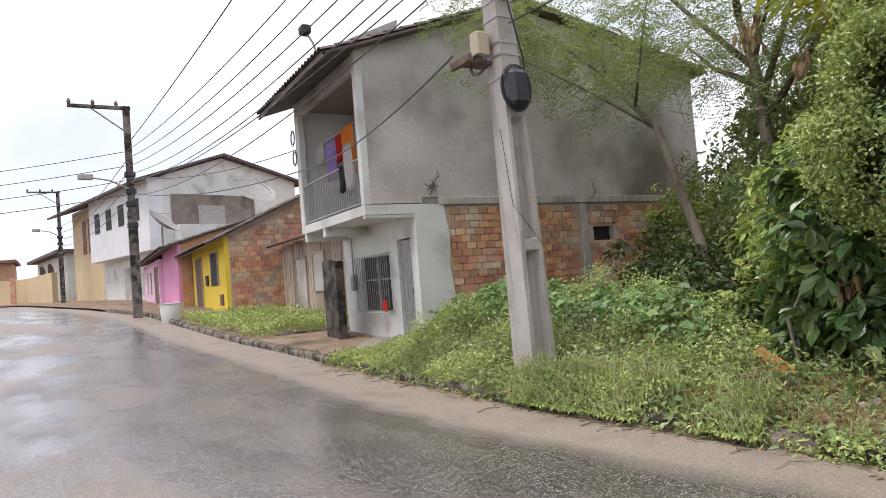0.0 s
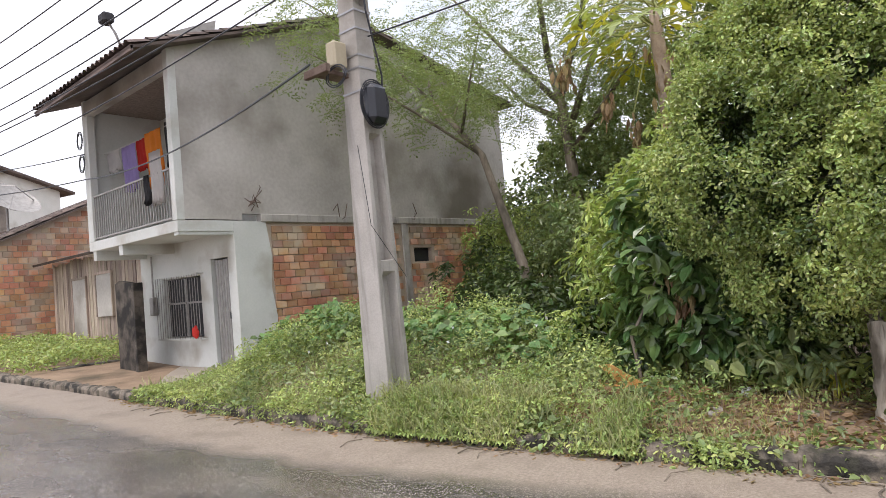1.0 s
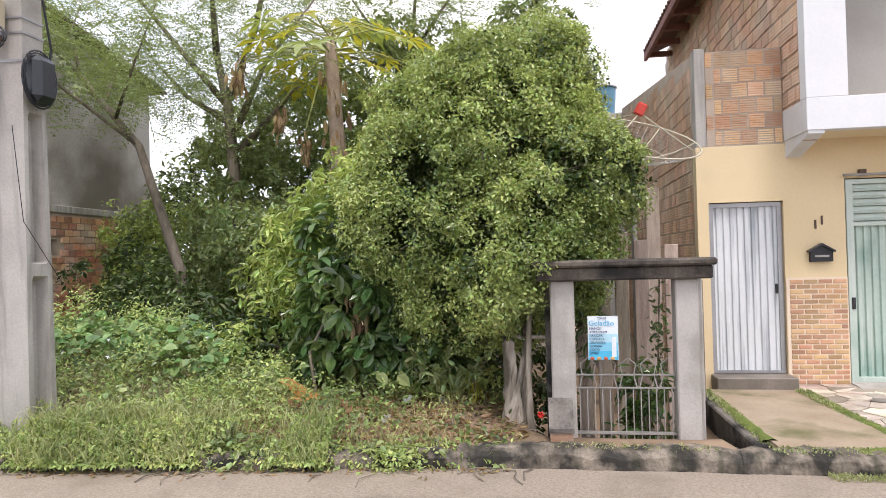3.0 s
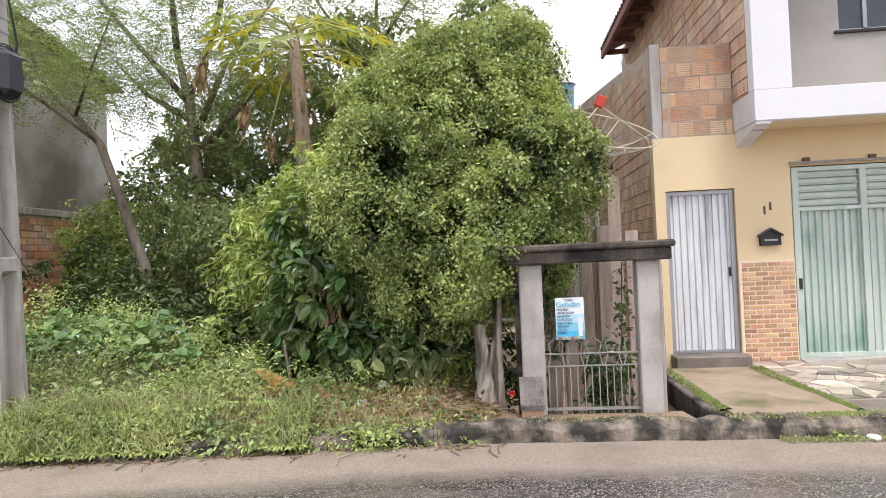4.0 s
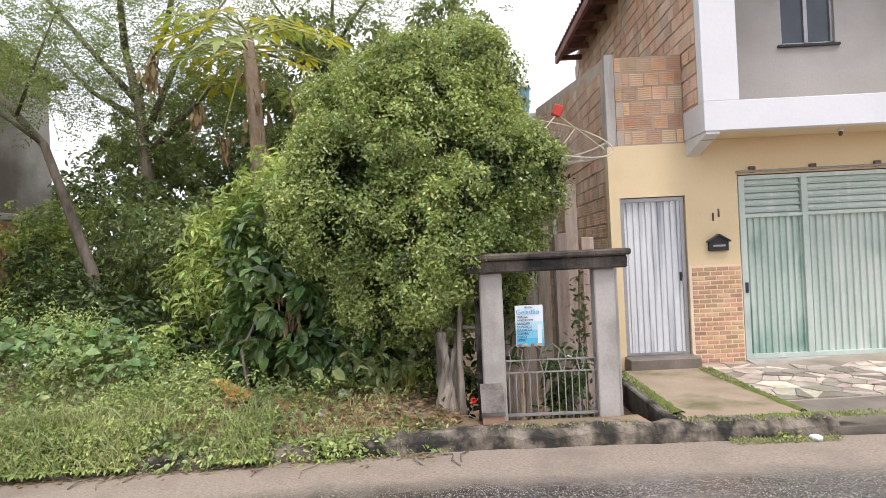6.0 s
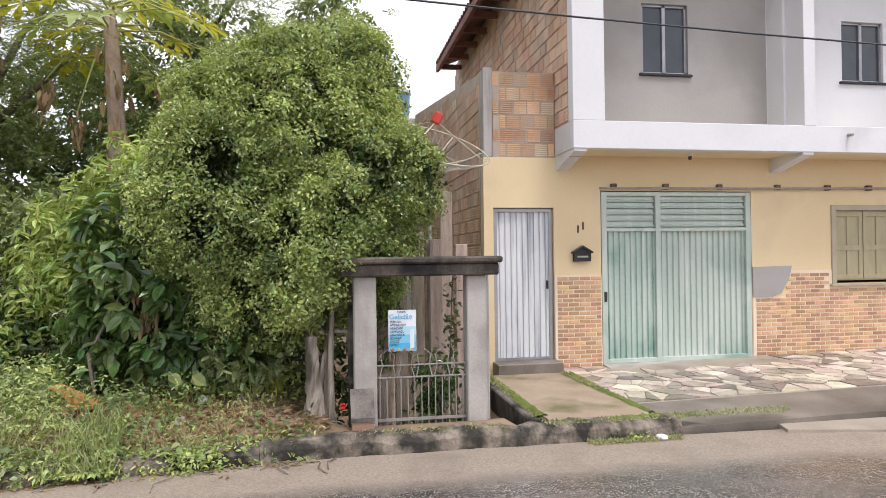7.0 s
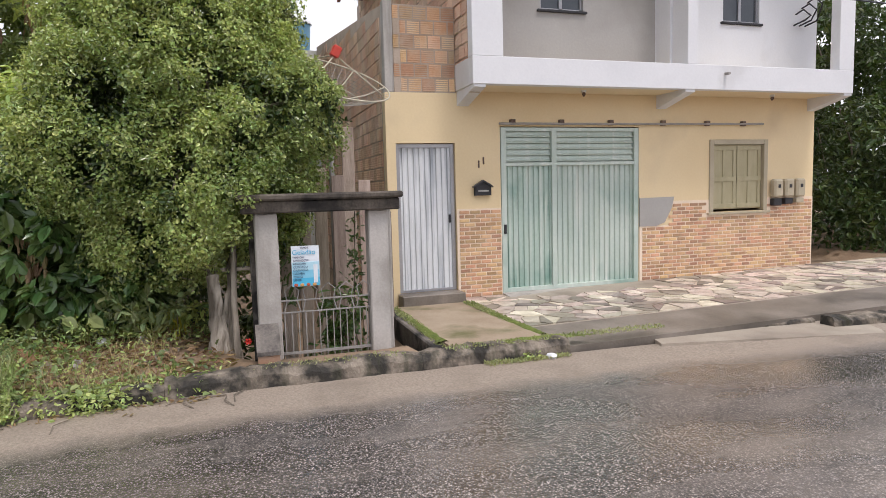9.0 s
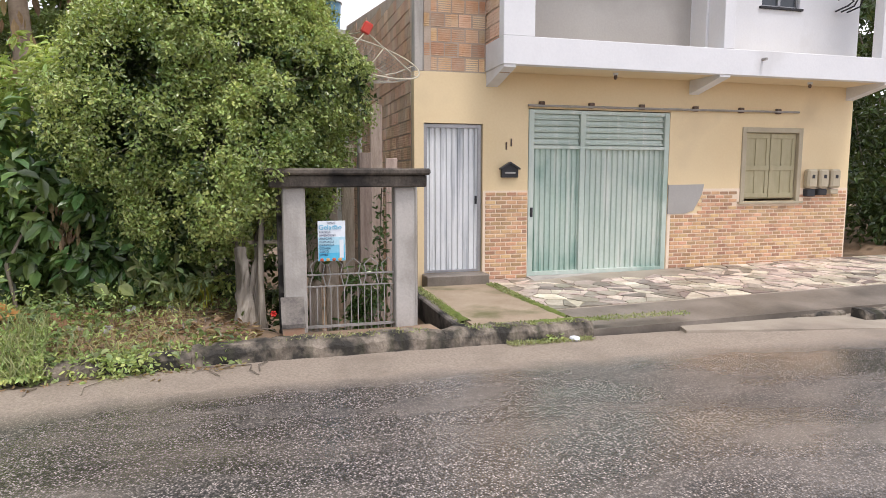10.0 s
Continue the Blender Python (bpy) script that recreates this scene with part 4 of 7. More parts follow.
def slope_bed(x0, x1, zlo, lift):
    bm = bmesh.new()
    rings = [[bm.verts.new(c) for c in ((x0, yy, -0.1), (x0, yy, pave_z(x0, yy) + lift[0]), (x1, yy, pave_z(x1, yy) + lift[1]), (x1, yy, -0.1))] for yy in np.linspace(-9.5, -0.62, 12)]
    for a, b in zip(rings, rings[1:]):
        for k in range(4):
            bm.faces.new((a[k], a[(k + 1) % 4], b[(k + 1) % 4], b[k]))
    bm.faces.new(rings[0]), bm.faces.new(rings[-1])
    bmesh.ops.recalc_face_normals(bm, faces=bm.faces)
    return bm


part("bed", slope_bed(5.55, 7.68, 0, (0, 0)), M_SAND, pav)
part("lower_band", slope_bed(4.70, 5.55, 0, (-0.02, 0.004)), M_DAMP_SHADE, pav, "damp dark cement band")
rg = random.Random(11)
slabs = []
for poly in cells(5.6, 7.66, -9.4, -0.66, 250, rg):
    i = rg.randrange(len(poly))
    j = (i + max(2, len(poly) // 2)) % len(poly)
    if len(poly) < 5 or rg.random() < 0.35:
        slabs.append(poly)
        continue
    cut = lambda k, t: (poly[k][0] + t * (poly[(k + 1) % len(poly)][0] - poly[k][0]), poly[k][1] + t * (poly[(k + 1) % len(poly)][1] - poly[k][1]))
    pa, pb = cut(i, rg.uniform(0.2, 0.8)), cut(j, rg.uniform(0.2, 0.8))
    ring = lambda k0, k1: [poly[(k0 + 1 + k) % len(poly)] for k in range((k1 - k0) % len(poly))]
    slabs += [[pa, *ring(i, j), pb], [pb, *ring(j, i), pa]]
slabs.sort(key=lambda q: -q[0][1])
for poly in slabs:
    cx, cy = sum(p[0] for p in poly) / len(poly), sum(p[1] for p in poly) / len(poly)
    s = 0.945
    pts = [(cx + (p[0] - cx) * s, cy + (p[1] - cy) * s) for p in poly]
    if cx > FX - 0.6 and -4.05 < cy < -1.3:
        continue
    h = pave_z(cx, cy) + 0.008 + rg.uniform(0, 0.008)
    part("stone", prism(pts, h - 0.05, h, "z"), M_STONE, pav)
mossy = thing("moss_edge", "strips of green moss along the path and kerb", "moss", kind="stuff")
for (x0, x1, y0, y1, n) in ((4.9, 7.3, -0.72, -0.58, 3000), (5.0, 7.3, 0.36, 0.50, 2400), (4.66, 4.84, -2.0, 0.5, 1600), (4.50, 4.64, -0.75, 0.15, 1100), (4.68, 4.84, 0.9, 2.3, 350)):
    p = np.stack([RNG.uniform(x0, x1, n), RNG.uniform(y0, y1, n), np.full(n, 0.12 if x1 > 5 else (0.16 if x0 > 4.6 else 0.01))], 1)
    v, f = small_leaves(p, np.tile([0, 0, 1.0], (n, 1)), 0.028, 0.4, 0, 0.9)
    mesh_np("moss", v, f, M_GRASS, mossy)

for (x0, x1, yc, hw, zf) in ((4.95, 7.35, -0.65, 0.075, lambda x: 0.155 - 0.022 * (x - 4.86)), (5.05, 7.35, 0.42, 0.085, lambda x: 0.155 - 0.022 * (x - 4.86)), (4.72, 4.86, -0.5, 0.7, lambda x: 0.165)):
    vs, fs, na, nb = [], [], 60 if x1 - x0 > 1 else 8, 6 if x1 - x0 > 1 else 40
    for i in range(na + 1):
        for k in range(nb + 1):
            x, e = x0 + (x1 - x0) * i / na, 2 * k / nb - 1
            w = hw * (0.75 + 0.6 * noise.noise(Vector((x * 3.5, yc * 5, 1))))
            edge_drop = (1 - e * e) if nb == 6 else (1 - e * e) * (1 - (2 * i / na - 1) ** 2)
            vs.append((x, yc + e * w, zf(x) - 0.012 + 0.035 * edge_drop * (0.8 + 0.7 * noise.noise(Vector((x * 14, e * 3 + yc, 2))))))
    for i in range(na):
        for k in range(nb):
            a = i * (nb + 1) + k
            fs.append((a, a + 1, a + nb + 2, a + nb + 1))
    smooth(mesh_np("moss", vs, fs, M_MOSS, mossy))

# ---- little gate with its lintel and sign ----
gate = thing("gate_portal", "small rough concrete gateway with an iron gate", "gateway")
part("post", box(5.28, 5.48, 2.0, 2.22, -0.9, 1.52, 0.012), M_CONC, gate)
part("post", box(5.28, 5.48, 0.91, 1.11, -0.9, 1.52, 0.012), M_CONC, gate)
part("back_post", box(5.62, 5.75, 0.80, 0.90, -0.9, 1.52, 0.012), M_CONC, gate)
part("lintel", box(5.2, 5.62, 0.80, 2.34, 1.52, 1.64, 0.014), M_PANEL, gate, "stained dark concrete lintel")
part("lintel_cap", box(5.15, 5.68, 0.77, 2.38, 1.64, 1.705, 0.018), M_PANEL, gate)
part("brick_stub", prism([(5.02, -0.2), (5.27, -0.2), (5.27, 0.40), (5.02, 0.20)], 2.05, 2.25, "y"), M_BRICK, gate, "broken orange brick stub")
part("stub_coping", prism([(5.01, 0.196), (5.275, 0.408), (5.275, 0.45), (5.01, 0.235)], 2.04, 2.26, "y"), M_CONC_DARK, gate, "grey cement coping")
part("side_post", box(5.49, 5.6, 2.17, 2.27, -0.9, 1.51, 0.012), M_CONC_DARK, gate, "dark weathered post behind the gate post")
iron = part("iron_gate", box(5.36, 5.385, 1.11, 2.0, 0.10, 0.125), M_IRON, gate, "wrought-iron gate with a zigzag top")
for z in (0.52, 0.64):
    part("rail", box(5.362, 5.383, 1.11, 2.0, z, z + 0.011), M_IRON, iron)
part("rail", box(5.36, 5.385, 1.11, 2.0, -0.36, -0.335), M_IRON, iron)
for i in range(13):
    yy = 1.145 + i * 0.0685
    part("bar", box(5.368, 5.378, yy - 0.0045, yy + 0.0045, -0.4, 0.52), M_IRON, iron)
for i in range(5):
    yy = 1.17 + i * 0.18
    part("zigzag", tube([(5.373, yy - 0.08, 0.52), (5.373, yy - 0.05, 0.64), (5.373, yy + 0.05, 0.64), (5.373, yy + 0.08, 0.52)], 0.007, 5), M_IRON, iron)
    part("finial", tube([(5.373, yy - 0.05, 0.64), (5.373, yy - 0.07, 0.74), (5.373, yy, 0.80), (5.373, yy + 0.07, 0.74), (5.373, yy + 0.05, 0.64)], 0.006, 5), M_IRON, iron)
sign = thing("ice_pop_sign", "blue and white printed sign hung on the gate, listing flavours", "sign")
SX = 5.30
part("board", box(SX, SX + 0.008, 1.615, 1.885, 0.79, 1.19), M_SIGNW, sign)
for z0, z1, field in ((0.793, 0.872, M_SIGNB), (0.872, 0.951, plain("sign_cyan", (0.22, 0.57, 0.75), 0.4)), (0.951, 1.03, plain("sign_pale_cyan", (0.45, 0.70, 0.80), 0.4))):
    part("colour_field", box(SX - 0.003, SX + 0.001, 1.618, 1.882, z0, z1), field, sign, "blue field fading upwards")
part("price_strip", box(SX - 0.006, SX - 0.002, 1.635, 1.675, 0.82, 1.0), M_SIGNW, sign)


def words(text, x, y, z, size, material, parent):
    cu = bpy.data.curves.new("lettering", "FONT")
    cu.body, cu.size, cu.extrude = text, size, 0.001
    tmp = bpy.data.objects.new("tmp", cu)
    me = bpy.data.meshes.new_from_object(tmp)
    bpy.data.objects.remove(tmp)
    me.materials.append(material)
    ob = new("lettering", me)
    ob.parent = parent
    ob.matrix_basis = Matrix.Translation((x, y, z)) @ Matrix(((0, 0, -1, 0), (-1, 0, 0, 0), (0, 1, 0, 0), (0, 0, 0, 1)))
    return ob


words("TEMOS", SX - 0.006, 1.80, 1.162, 0.026, M_SIGND, sign)
words("Geladão", SX - 0.006, 1.878, 1.105, 0.068, M_SIGNB, sign)
for i, t in enumerate(("MANGA", "AMENDOIM", "ARAÇARI", "CUPUAÇU", "GRAVIOLA", "GOIABA", "COCO", "UMBU")):
    words(t, SX - 0.006, 1.872, 1.068 - i * 0.032, 0.03, M_SIGND, sign)
for k in range(4):
    bm = bmesh.new()
    bmesh.ops.create_icosphere(bm, subdivisions=1, radius=0.022)
    bmesh.ops.transform(bm, matrix=Matrix.Translation((SX - 0.004, 1.85 - k * 0.06, 0.805)) @ Matrix.Diagonal((0.2, 1, 0.8, 1)), verts=bm.verts)
    part("fruit", bm, (M_SIGNR, M_CARD)[k % 2], sign)

# ---- dish aerial ----
dish = thing("satellite_dish", "wire mesh dish aerial with a red feed cap", "satellite dish")
DC, DR = Vector((6.95, 1.22, 3.03)), 0.76
tilt_m = Matrix.Translation(DC) @ Euler((radians(12), radians(-26), 0)).to_matrix().to_4x4()


def dish_pt(r, a):
    return tilt_m @ Vector((r * math.cos(a), r * math.sin(a), 0.28 * (r / DR) ** 2 - 0.20))


part("rim", tube([dish_pt(DR, 2 * math.pi * k / 40) for k in range(41)], 0.010, 6), M_CREAMROD, dish, "cream tubular rim")
part("ring", tube([dish_pt(DR * 0.55, 2 * math.pi * k / 32) for k in range(33)], 0.006, 6), M_CREAMROD, dish)
for k in range(8):
    a = 2 * math.pi * k / 8 + 0.2
    part("rib", tube([dish_pt(DR * s, a) for s in (0.05, 0.35, 0.7, 1.0)], 0.008, 6), M_CREAMROD, dish)
bm = bmesh.new()
for k in range(48):
    tube([dish_pt(DR * s, 2 * math.pi * k / 48) for s in (0.1, 0.55, 1.0)], 0.0018, 3, bm)
for r in range(1, 16):
    tube([dish_pt(DR * r / 16, 2 * math.pi * k / 32) for k in range(33)], 0.0018, 3, bm)
part("mesh", bm, M_IRON, dish)
for k in range(3):
    a = 2 * math.pi * k / 3 + 0.5
    part("feed_strut", tube([dish_pt(DR * 0.9, a), tilt_m @ Vector((0, 0, 0.36))], 0.008, 6), M_CREAMROD, dish)
bm = box(-0.05, 0.05, -0.055, 0.055, -0.07, 0.07, 0.015)
bmesh.ops.transform(bm, matrix=tilt_m @ pose(0, 0, 0.40, 15, 20, 0), verts=bm.verts)
part("feed_cap", bm, M_LNB, dish, "red plastic feed cap")
part("mast", tube([(6.95, 1.22, -1.2), (6.95, 1.22, 1.5), (6.95, 1.22, 2.84)], [0.035, 0.035, 0.03], 10), M_IRON, dish)
for (bx, by, bz) in ((6.6, 1.62, 2.3), (6.9, 1.02, 2.5), (6.3, 1.85, 1.9), (6.75, 1.40, 2.0), (6.5, 1.22, 1.9), (6.95, 0.82, 1.85), (6.7, 0.62, 1.45)):
    ob = thing("old_plank", "weathered grey plank leaning by the side wall", "plank", "planks behind the gate")
    part("board", box(bx - 0.02, bx + 0.02, by - 0.075, by + 0.075, -1.0, bz, 0.006), M_WOOD, ob)


# ---- concrete utility pole beside the kerb ----
def utility_pole(base, top_shift, height, a0, b0, a1, b1, recess=True):
    """A tapered double-T pole: long recessed panels on the two faces along y."""
    p = thing("utility_pole", "tapered grey concrete power pole with recessed panels", "utility pole", "power poles")
    bm = bmesh.new()
    lv = [(-0.3, 0), (0.9, 0), (0.95, 1), (2.35, 1), (2.4, 0), (2.5, 0), (2.55, 1), (4.0, 1), (4.05, 0), (4.15, 0), (4.2, 1), (5.7, 1), (5.75, 0), (5.85, 0), (5.9, 1), (height - 0.5, 1), (height - 0.45, 0), (height, 0)]
    if recess:
        lv = [(-0.3, 1), (1.55, 1), (1.6, 0), (1.72, 0), (1.74, 1), (3.12, 1), (3.17, 0), (3.3, 0), (3.32, 0), (4.6, 0), (4.65, 1), (6.0, 1), (6.05, 0), (6.2, 0), (6.25, 1), (height - 0.4, 1), (height - 0.35, 0), (height, 0)]
    rings = []
    for z, rc in lv:
        t = max(0, z) / height
        a, b = (a0 + (a1 - a0) * t) / 2, (b0 + (b1 - b0) * t) / 2
        ox, oy = base[0] + top_shift[0] * t, base[1] + top_shift[1] * t
        fl, dp = a * 0.5, (b * 0.68 if rc else 0.0)
        sec = [(-a, -b), (-fl * 1.3, -b), (-fl, -b + dp), (fl, -b + dp), (fl * 1.3, -b), (a, -b), (a, b), (fl * 1.3, b), (fl, b - dp), (-fl, b - dp), (-fl * 1.3, b), (-a, b)]
        rings.append([bm.verts.new((ox + u, oy + w, base[2] + z)) for u, w in sec])
    for r0, r1 in zip(rings, rings[1:]):
        for k in range(12):
            bm.faces.new((r0[k], r0[(k + 1) % 12], r1[(k + 1) % 12], r1[k]))
    bm.faces.new(rings[0]), bm.faces.new(rings[-1])
    bmesh.ops.recalc_face_normals(bm, faces=bm.faces)
    part("shaft", bm, M_CONC, p)
    return p


PB = (5.02, 7.42, 0.08)
LEAN = (-0.65, -0.54)
pole = utility_pole(PB, LEAN, 9.2, 0.37, 0.40, 0.10, 0.12)


def pole_at(z):
    t = (z - PB[2]) / 9.2
    return Vector((PB[0] + LEAN[0] * t, PB[1] + LEAN[1] * t, z))


for z in (3.72, 3.98, 4.12, 4.42, 4.62, 4.9, 5.2):
    c, hw, hb = pole_at(z), 0.133 - 0.0147 * (z - 3.6), 0.146 - 0.0152 * (z - 3.6)
    part("band", box(c.x - hw - 0.008, c.x + hw + 0.008, c.y - hb - 0.008, c.y + hb + 0.008, z - 0.011, z + 0.011), M_FRAME, pole, "bright steel strap")
c = pole_at(4.1)
mbox = part("meter_box", box(c.x - 0.36, c.x - 0.17, c.y - 0.02, c.y + 0.14, 3.98, 4.27, 0.02), M_BEIGE, pole, "cream plastic junction box")
part("bracket", box(c.x - 0.5, c.x - 0.1, c.y + 0.05, c.y + 0.25, 3.90, 3.95, 0.005), M_RUST, pole, "rusty iron arm")
part("bracket", box(c.x - 0.52, c.x - 0.46, c.y - 0.05, c.y + 0.35, 3.88, 3.97, 0.005), M_RUST, pole)
c = pole_at(3.55)
splice = part("splice_closure", box(c.x - 0.15, c.x + 0.13, c.y - 0.32, c.y - 0.14, 3.33, 3.78, 0.06), M_BLACK, pole, "black plastic cable closure")
bm = bmesh.new()
for r in (0.20, 0.22, 0.24):
    tube([(c.x - 0.02 + r * 0.9 * math.cos(a), c.y - 0.23, 3.56 + r * 1.15 * math.sin(a)) for a in [2 * math.pi * k / 24 for k in range(25)]], 0.009, 5, bm)
part("cable_loop", bm, M_BLACK, splice)
bm = bmesh.new()
for r in (0.10, 0.12):
    tube([(4.36, 7.15 + r * 1.4 * math.cos(a), 3.85 + r * math.sin(a)) for a in [2 * math.pi * k / 20 for k in range(21)]], 0.008, 5, bm)
part("cable_loop", bm, M_BLACK, pole)
part("riser_cable", tube([pole_at(5.4) + Vector((-0.05, -0.19, 0)), pole_at(4.6) + Vector((0.0, -0.2, 0)), pole_at(3.9) + Vector((0.14, -0.22, 0)), pole_at(3.4) + Vector((0.1, -0.2, 0))], 0.012, 6), M_BLACK, pole)
part("stay_wire", tube([pole_at(3.1) + Vector((-0.22, -0.1, 0)), pole_at(2.2) + Vector((-0.24, -0.22, 0)), pole_at(1.6) + Vector((0.22, -0.24, 0))], 0.004, 5), M_BLACK, pole)


def far_pole(x, y, z, h, arm):
    p = thing("utility_pole", "slim dark power pole with a crossarm and cables", "utility pole", "power poles")
    part("shaft", prism([(x - 0.16, y - 0.14), (x + 0.16, y - 0.14), (x + 0.16, y + 0.14), (x - 0.16, y + 0.14)], z - 0.2, z + h * 0.5, "z"), M_CONC_DARK, p)
    part("shaft_top", box(x - 0.12, x + 0.12, y - 0.11, y + 0.11, z + h * 0.5, z + h), M_CONC_DARK, p)
    part("crossarm", box(x - arm, x + 0.15, y - 0.06, y + 0.06, z + h - 0.12, z + h), M_CONC_DARK, p)
    part("brace", tube([(x - arm * 0.62, y, z + h - 0.1), (x, y, z + h - 1.0)], 0.03, 6), M_IRON, p)
    for k in range(3):
        part("insulator", tube([(x - arm * (0.97 - 0.4 * k), y, z + h), (x - arm * (0.97 - 0.4 * k), y, z + h + 0.1), (x - arm * (0.97 - 0.4 * k), y, z + h + 0.2)], [0.05, 0.07, 0.03], 8), M_RUST, p)
    part("lamp_arm", tube([(x, y - 0.1, z + h * 0.6), (x - 0.7, y - 0.3, z + h * 0.64), (x - 1.3, y - 0.4, z + h * 0.65)], 0.03, 6), M_IRON, p)
    part("lamp_head", box(x - 1.75, x - 1.25, y - 0.5, y - 0.3, z + h * 0.64, z + h * 0.66 + 0.05, 0.03), M_IRON, p)
    for zz in (0.42, 0.52, 0.58, 0.66):
        part("cable_clamp", box(x - 0.19, x + 0.19, y - 0.17, y + 0.17, z + h * zz, z + h * zz + 0.22, 0.04), M_BLACK, p)
    return p


far_pole(2.38, 28.0, 0.9, 8.05, 1.95)
far_pole(-0.2, 58.0, 1.85, 8.6, 2.0)


# ---- the grey two-storey house ----
GY = 12.65
grey = thing("house", "grey plastered two-storey house over bare brick, with a front balcony", "house")


def grey_top(x):
    return 6.1 + (x - 5.2) * 0.33 if x < 9.4 else 7.49 - (x - 9.4) * 0.17


part("wall_side_upper", wall_with_holes(6.5, 15.2, 3.12, 7, [], GY, GY + 0.15, "y", top=grey_top), M_PLAST, grey, "grey cement plaster, damp-stained")
part("wall_side_peak", prism([(5.24, 3.0), (6.5, 3.0), (6.5, grey_top(6.5)), (5.24, grey_top(5.24))], GY, GY + 0.15, "y"), M_PLAST, grey)
part("wall_side_ridge", prism([(6.5, 6.52), (15.2, 6.4), (15.2, 6.5), (9.4, 7.49)], GY + 0.004, GY + 0.146, "y"), M_PLAST, grey)
part("ledge", box(6.9, 15.2, GY - 0.03, GY + 0.15, 2.96, 3.12, 0.012), M_CONC, grey, "stained cement ledge")
part("wall_side_lower", wall_with_holes(7.03, 15.2, -0.6, 2.96, [(11.17, 11.82, 2.04, 2.38)], GY + 0.035, GY + 0.17, "y"), M_MORTAR, grey, "bare brick lower wall")
part("brick_pier", box(10.78, 10.98, GY - 0.01, GY + 0.03, -0.3, 2.96, 0.006), M_CONC, grey)
# Dark sheet behind the vent, in place of the shade indoors.
part("vent_shade", box(11.17, 11.82, GY + 0.17, GY + 0.2, 2.0, 2.42), M_DARK, grey, "dark sheet standing in for the shade inside the vent opening")
part("plaster_corner", prism([(6.3, -0.2), (7.12, -0.2), (7.06, 0.5), (7.13, 1.1), (7.04, 1.7), (7.1, 2.3), (7.0, 2.97), (6.3, 2.97)], GY - 0.004, GY + 0.17, "y"), M_OLDWHITE, grey, "chipped white plaster")
part("wall_front", wall_with_holes(GY + 0.17, 16.5, -0.2, 2.8, [(12.93, 13.56, 0.2, 2.33), (14.0, 15.6, 0.80, 2.05)], 6.3, 6.45, "x"), M_OLDWHITE, grey, "mint-white front wall with flaking paint")
part("wall_far_side", prism([(6.3, -0.2), (15.2, -0.2), (15.2, 6.1), (5.24, 6.1), (5.24, 2.8), (6.3, 2.8)], 16.5, 16.65, "y"), M_OLDWHITE, grey)
part("wall_back", box(15.05, 15.2, GY + 0.17, 16.5, -0.6, 6.4), M_PLAST, grey)
part("balcony_slab", box(5.22, 6.6, GY, 16.5, 2.78, 2.98, 0.006), M_OLDWHITE, grey, "white balcony slab")
for yy in (GY + 0.02, 15.0, 16.3):
    part("slab_beam", box(5.24, 6.3, yy, yy + 0.16, 2.58 if yy > GY + 1 else 2.72, 2.78), M_OLDWHITE, grey)
part("balcony_column", box(5.215, 5.37, GY - 0.005, GY + 0.16, 2.98, 6.05, 0.008), M_OLDWHITE, grey)
part("balcony_column", box(5.215, 5.37, 16.33, 16.5, 2.98, 5.7, 0.008), M_OLDWHITE, grey)
part("balcony_beam", box(5.225, 5.37, GY + 0.16, 16.5, 5.70, 6.02, 0.006), M_PLAST, grey)
part("balcony_back_wall", box(6.9, 7.05, GY + 0.16, 16.5, 2.98, 6.2), M_OLDWHITE, grey, "pale green balcony wall in shade")
part("balcony_ceiling", box(5.37, 6.9, GY + 0.16, 16.5, 5.85, 5.95), M_WOOD, grey)
rail = part("balcony_rail", box(5.25, 5.29, GY + 0.16, 16.33, 3.92, 3.95), M_IRON, grey, "grey iron balcony railing")
part("rail_bar_low", box(5.25, 5.29, GY + 0.16, 16.33, 3.03, 3.06), M_IRON, rail)
for i in range(34):
    yy = GY + 0.22 + i * 0.108
    part("baluster", box(5.262, 5.278, yy - 0.008, yy + 0.008, 3.06, 3.92), M_IRON, rail)
roof_slab((4.45, 12.35, 5.86), (4.45, 17.1, 5.86), (9.4, 17.1, 7.62), (9.4, 12.35, 7.62), M_ROOF, grey)
roof_slab((15.6, 17.1, 6.52), (15.6, 12.35, 6.52), (9.4, 12.35, 7.62), (9.4, 17.1, 7.62), M_ROOF, grey)
part("eave_board", box(4.47, 4.51, 12.35, 17.1, 5.76, 5.86), M_ROOF, grey)
gd = part("door", corrugated(12.97, 13.52, 0.22, 2.30, 6.36, 6), M_IRON, grey, "grey ribbed steel door")
part("door_handle", box(6.33, 6.36, 13.0, 13.03, 1.15, 1.28), M_DARK, gd)
gw = part("window", box(6.40, 6.42, 14.02, 15.58, 0.82, 2.03), M_DARK, grey, "dark window behind an iron grille")
part("window_mid", box(6.37, 6.40, 14.75, 14.82, 0.82, 2.03), M_IRON, gw)
part("window_bar", box(6.37, 6.40, 14.02, 15.58, 1.5, 1.54), M_IRON, gw)
grille = part("grille", box(6.16, 6.19, 13.88, 15.72, 2.08, 2.11), M_OLDWHITE, grey, "pale iron window grille standing proud of the wall")
part("grille_rail", box(6.16, 6.19, 13.88, 15.72, 0.76, 0.79), M_OLDWHITE, grille)
for i in range(18):
    yy = 13.9 + i * 0.106
    part("grille_bar", box(6.17, 6.18, yy - 0.005, yy + 0.005, 0.79, 2.08), M_IRON, grille)
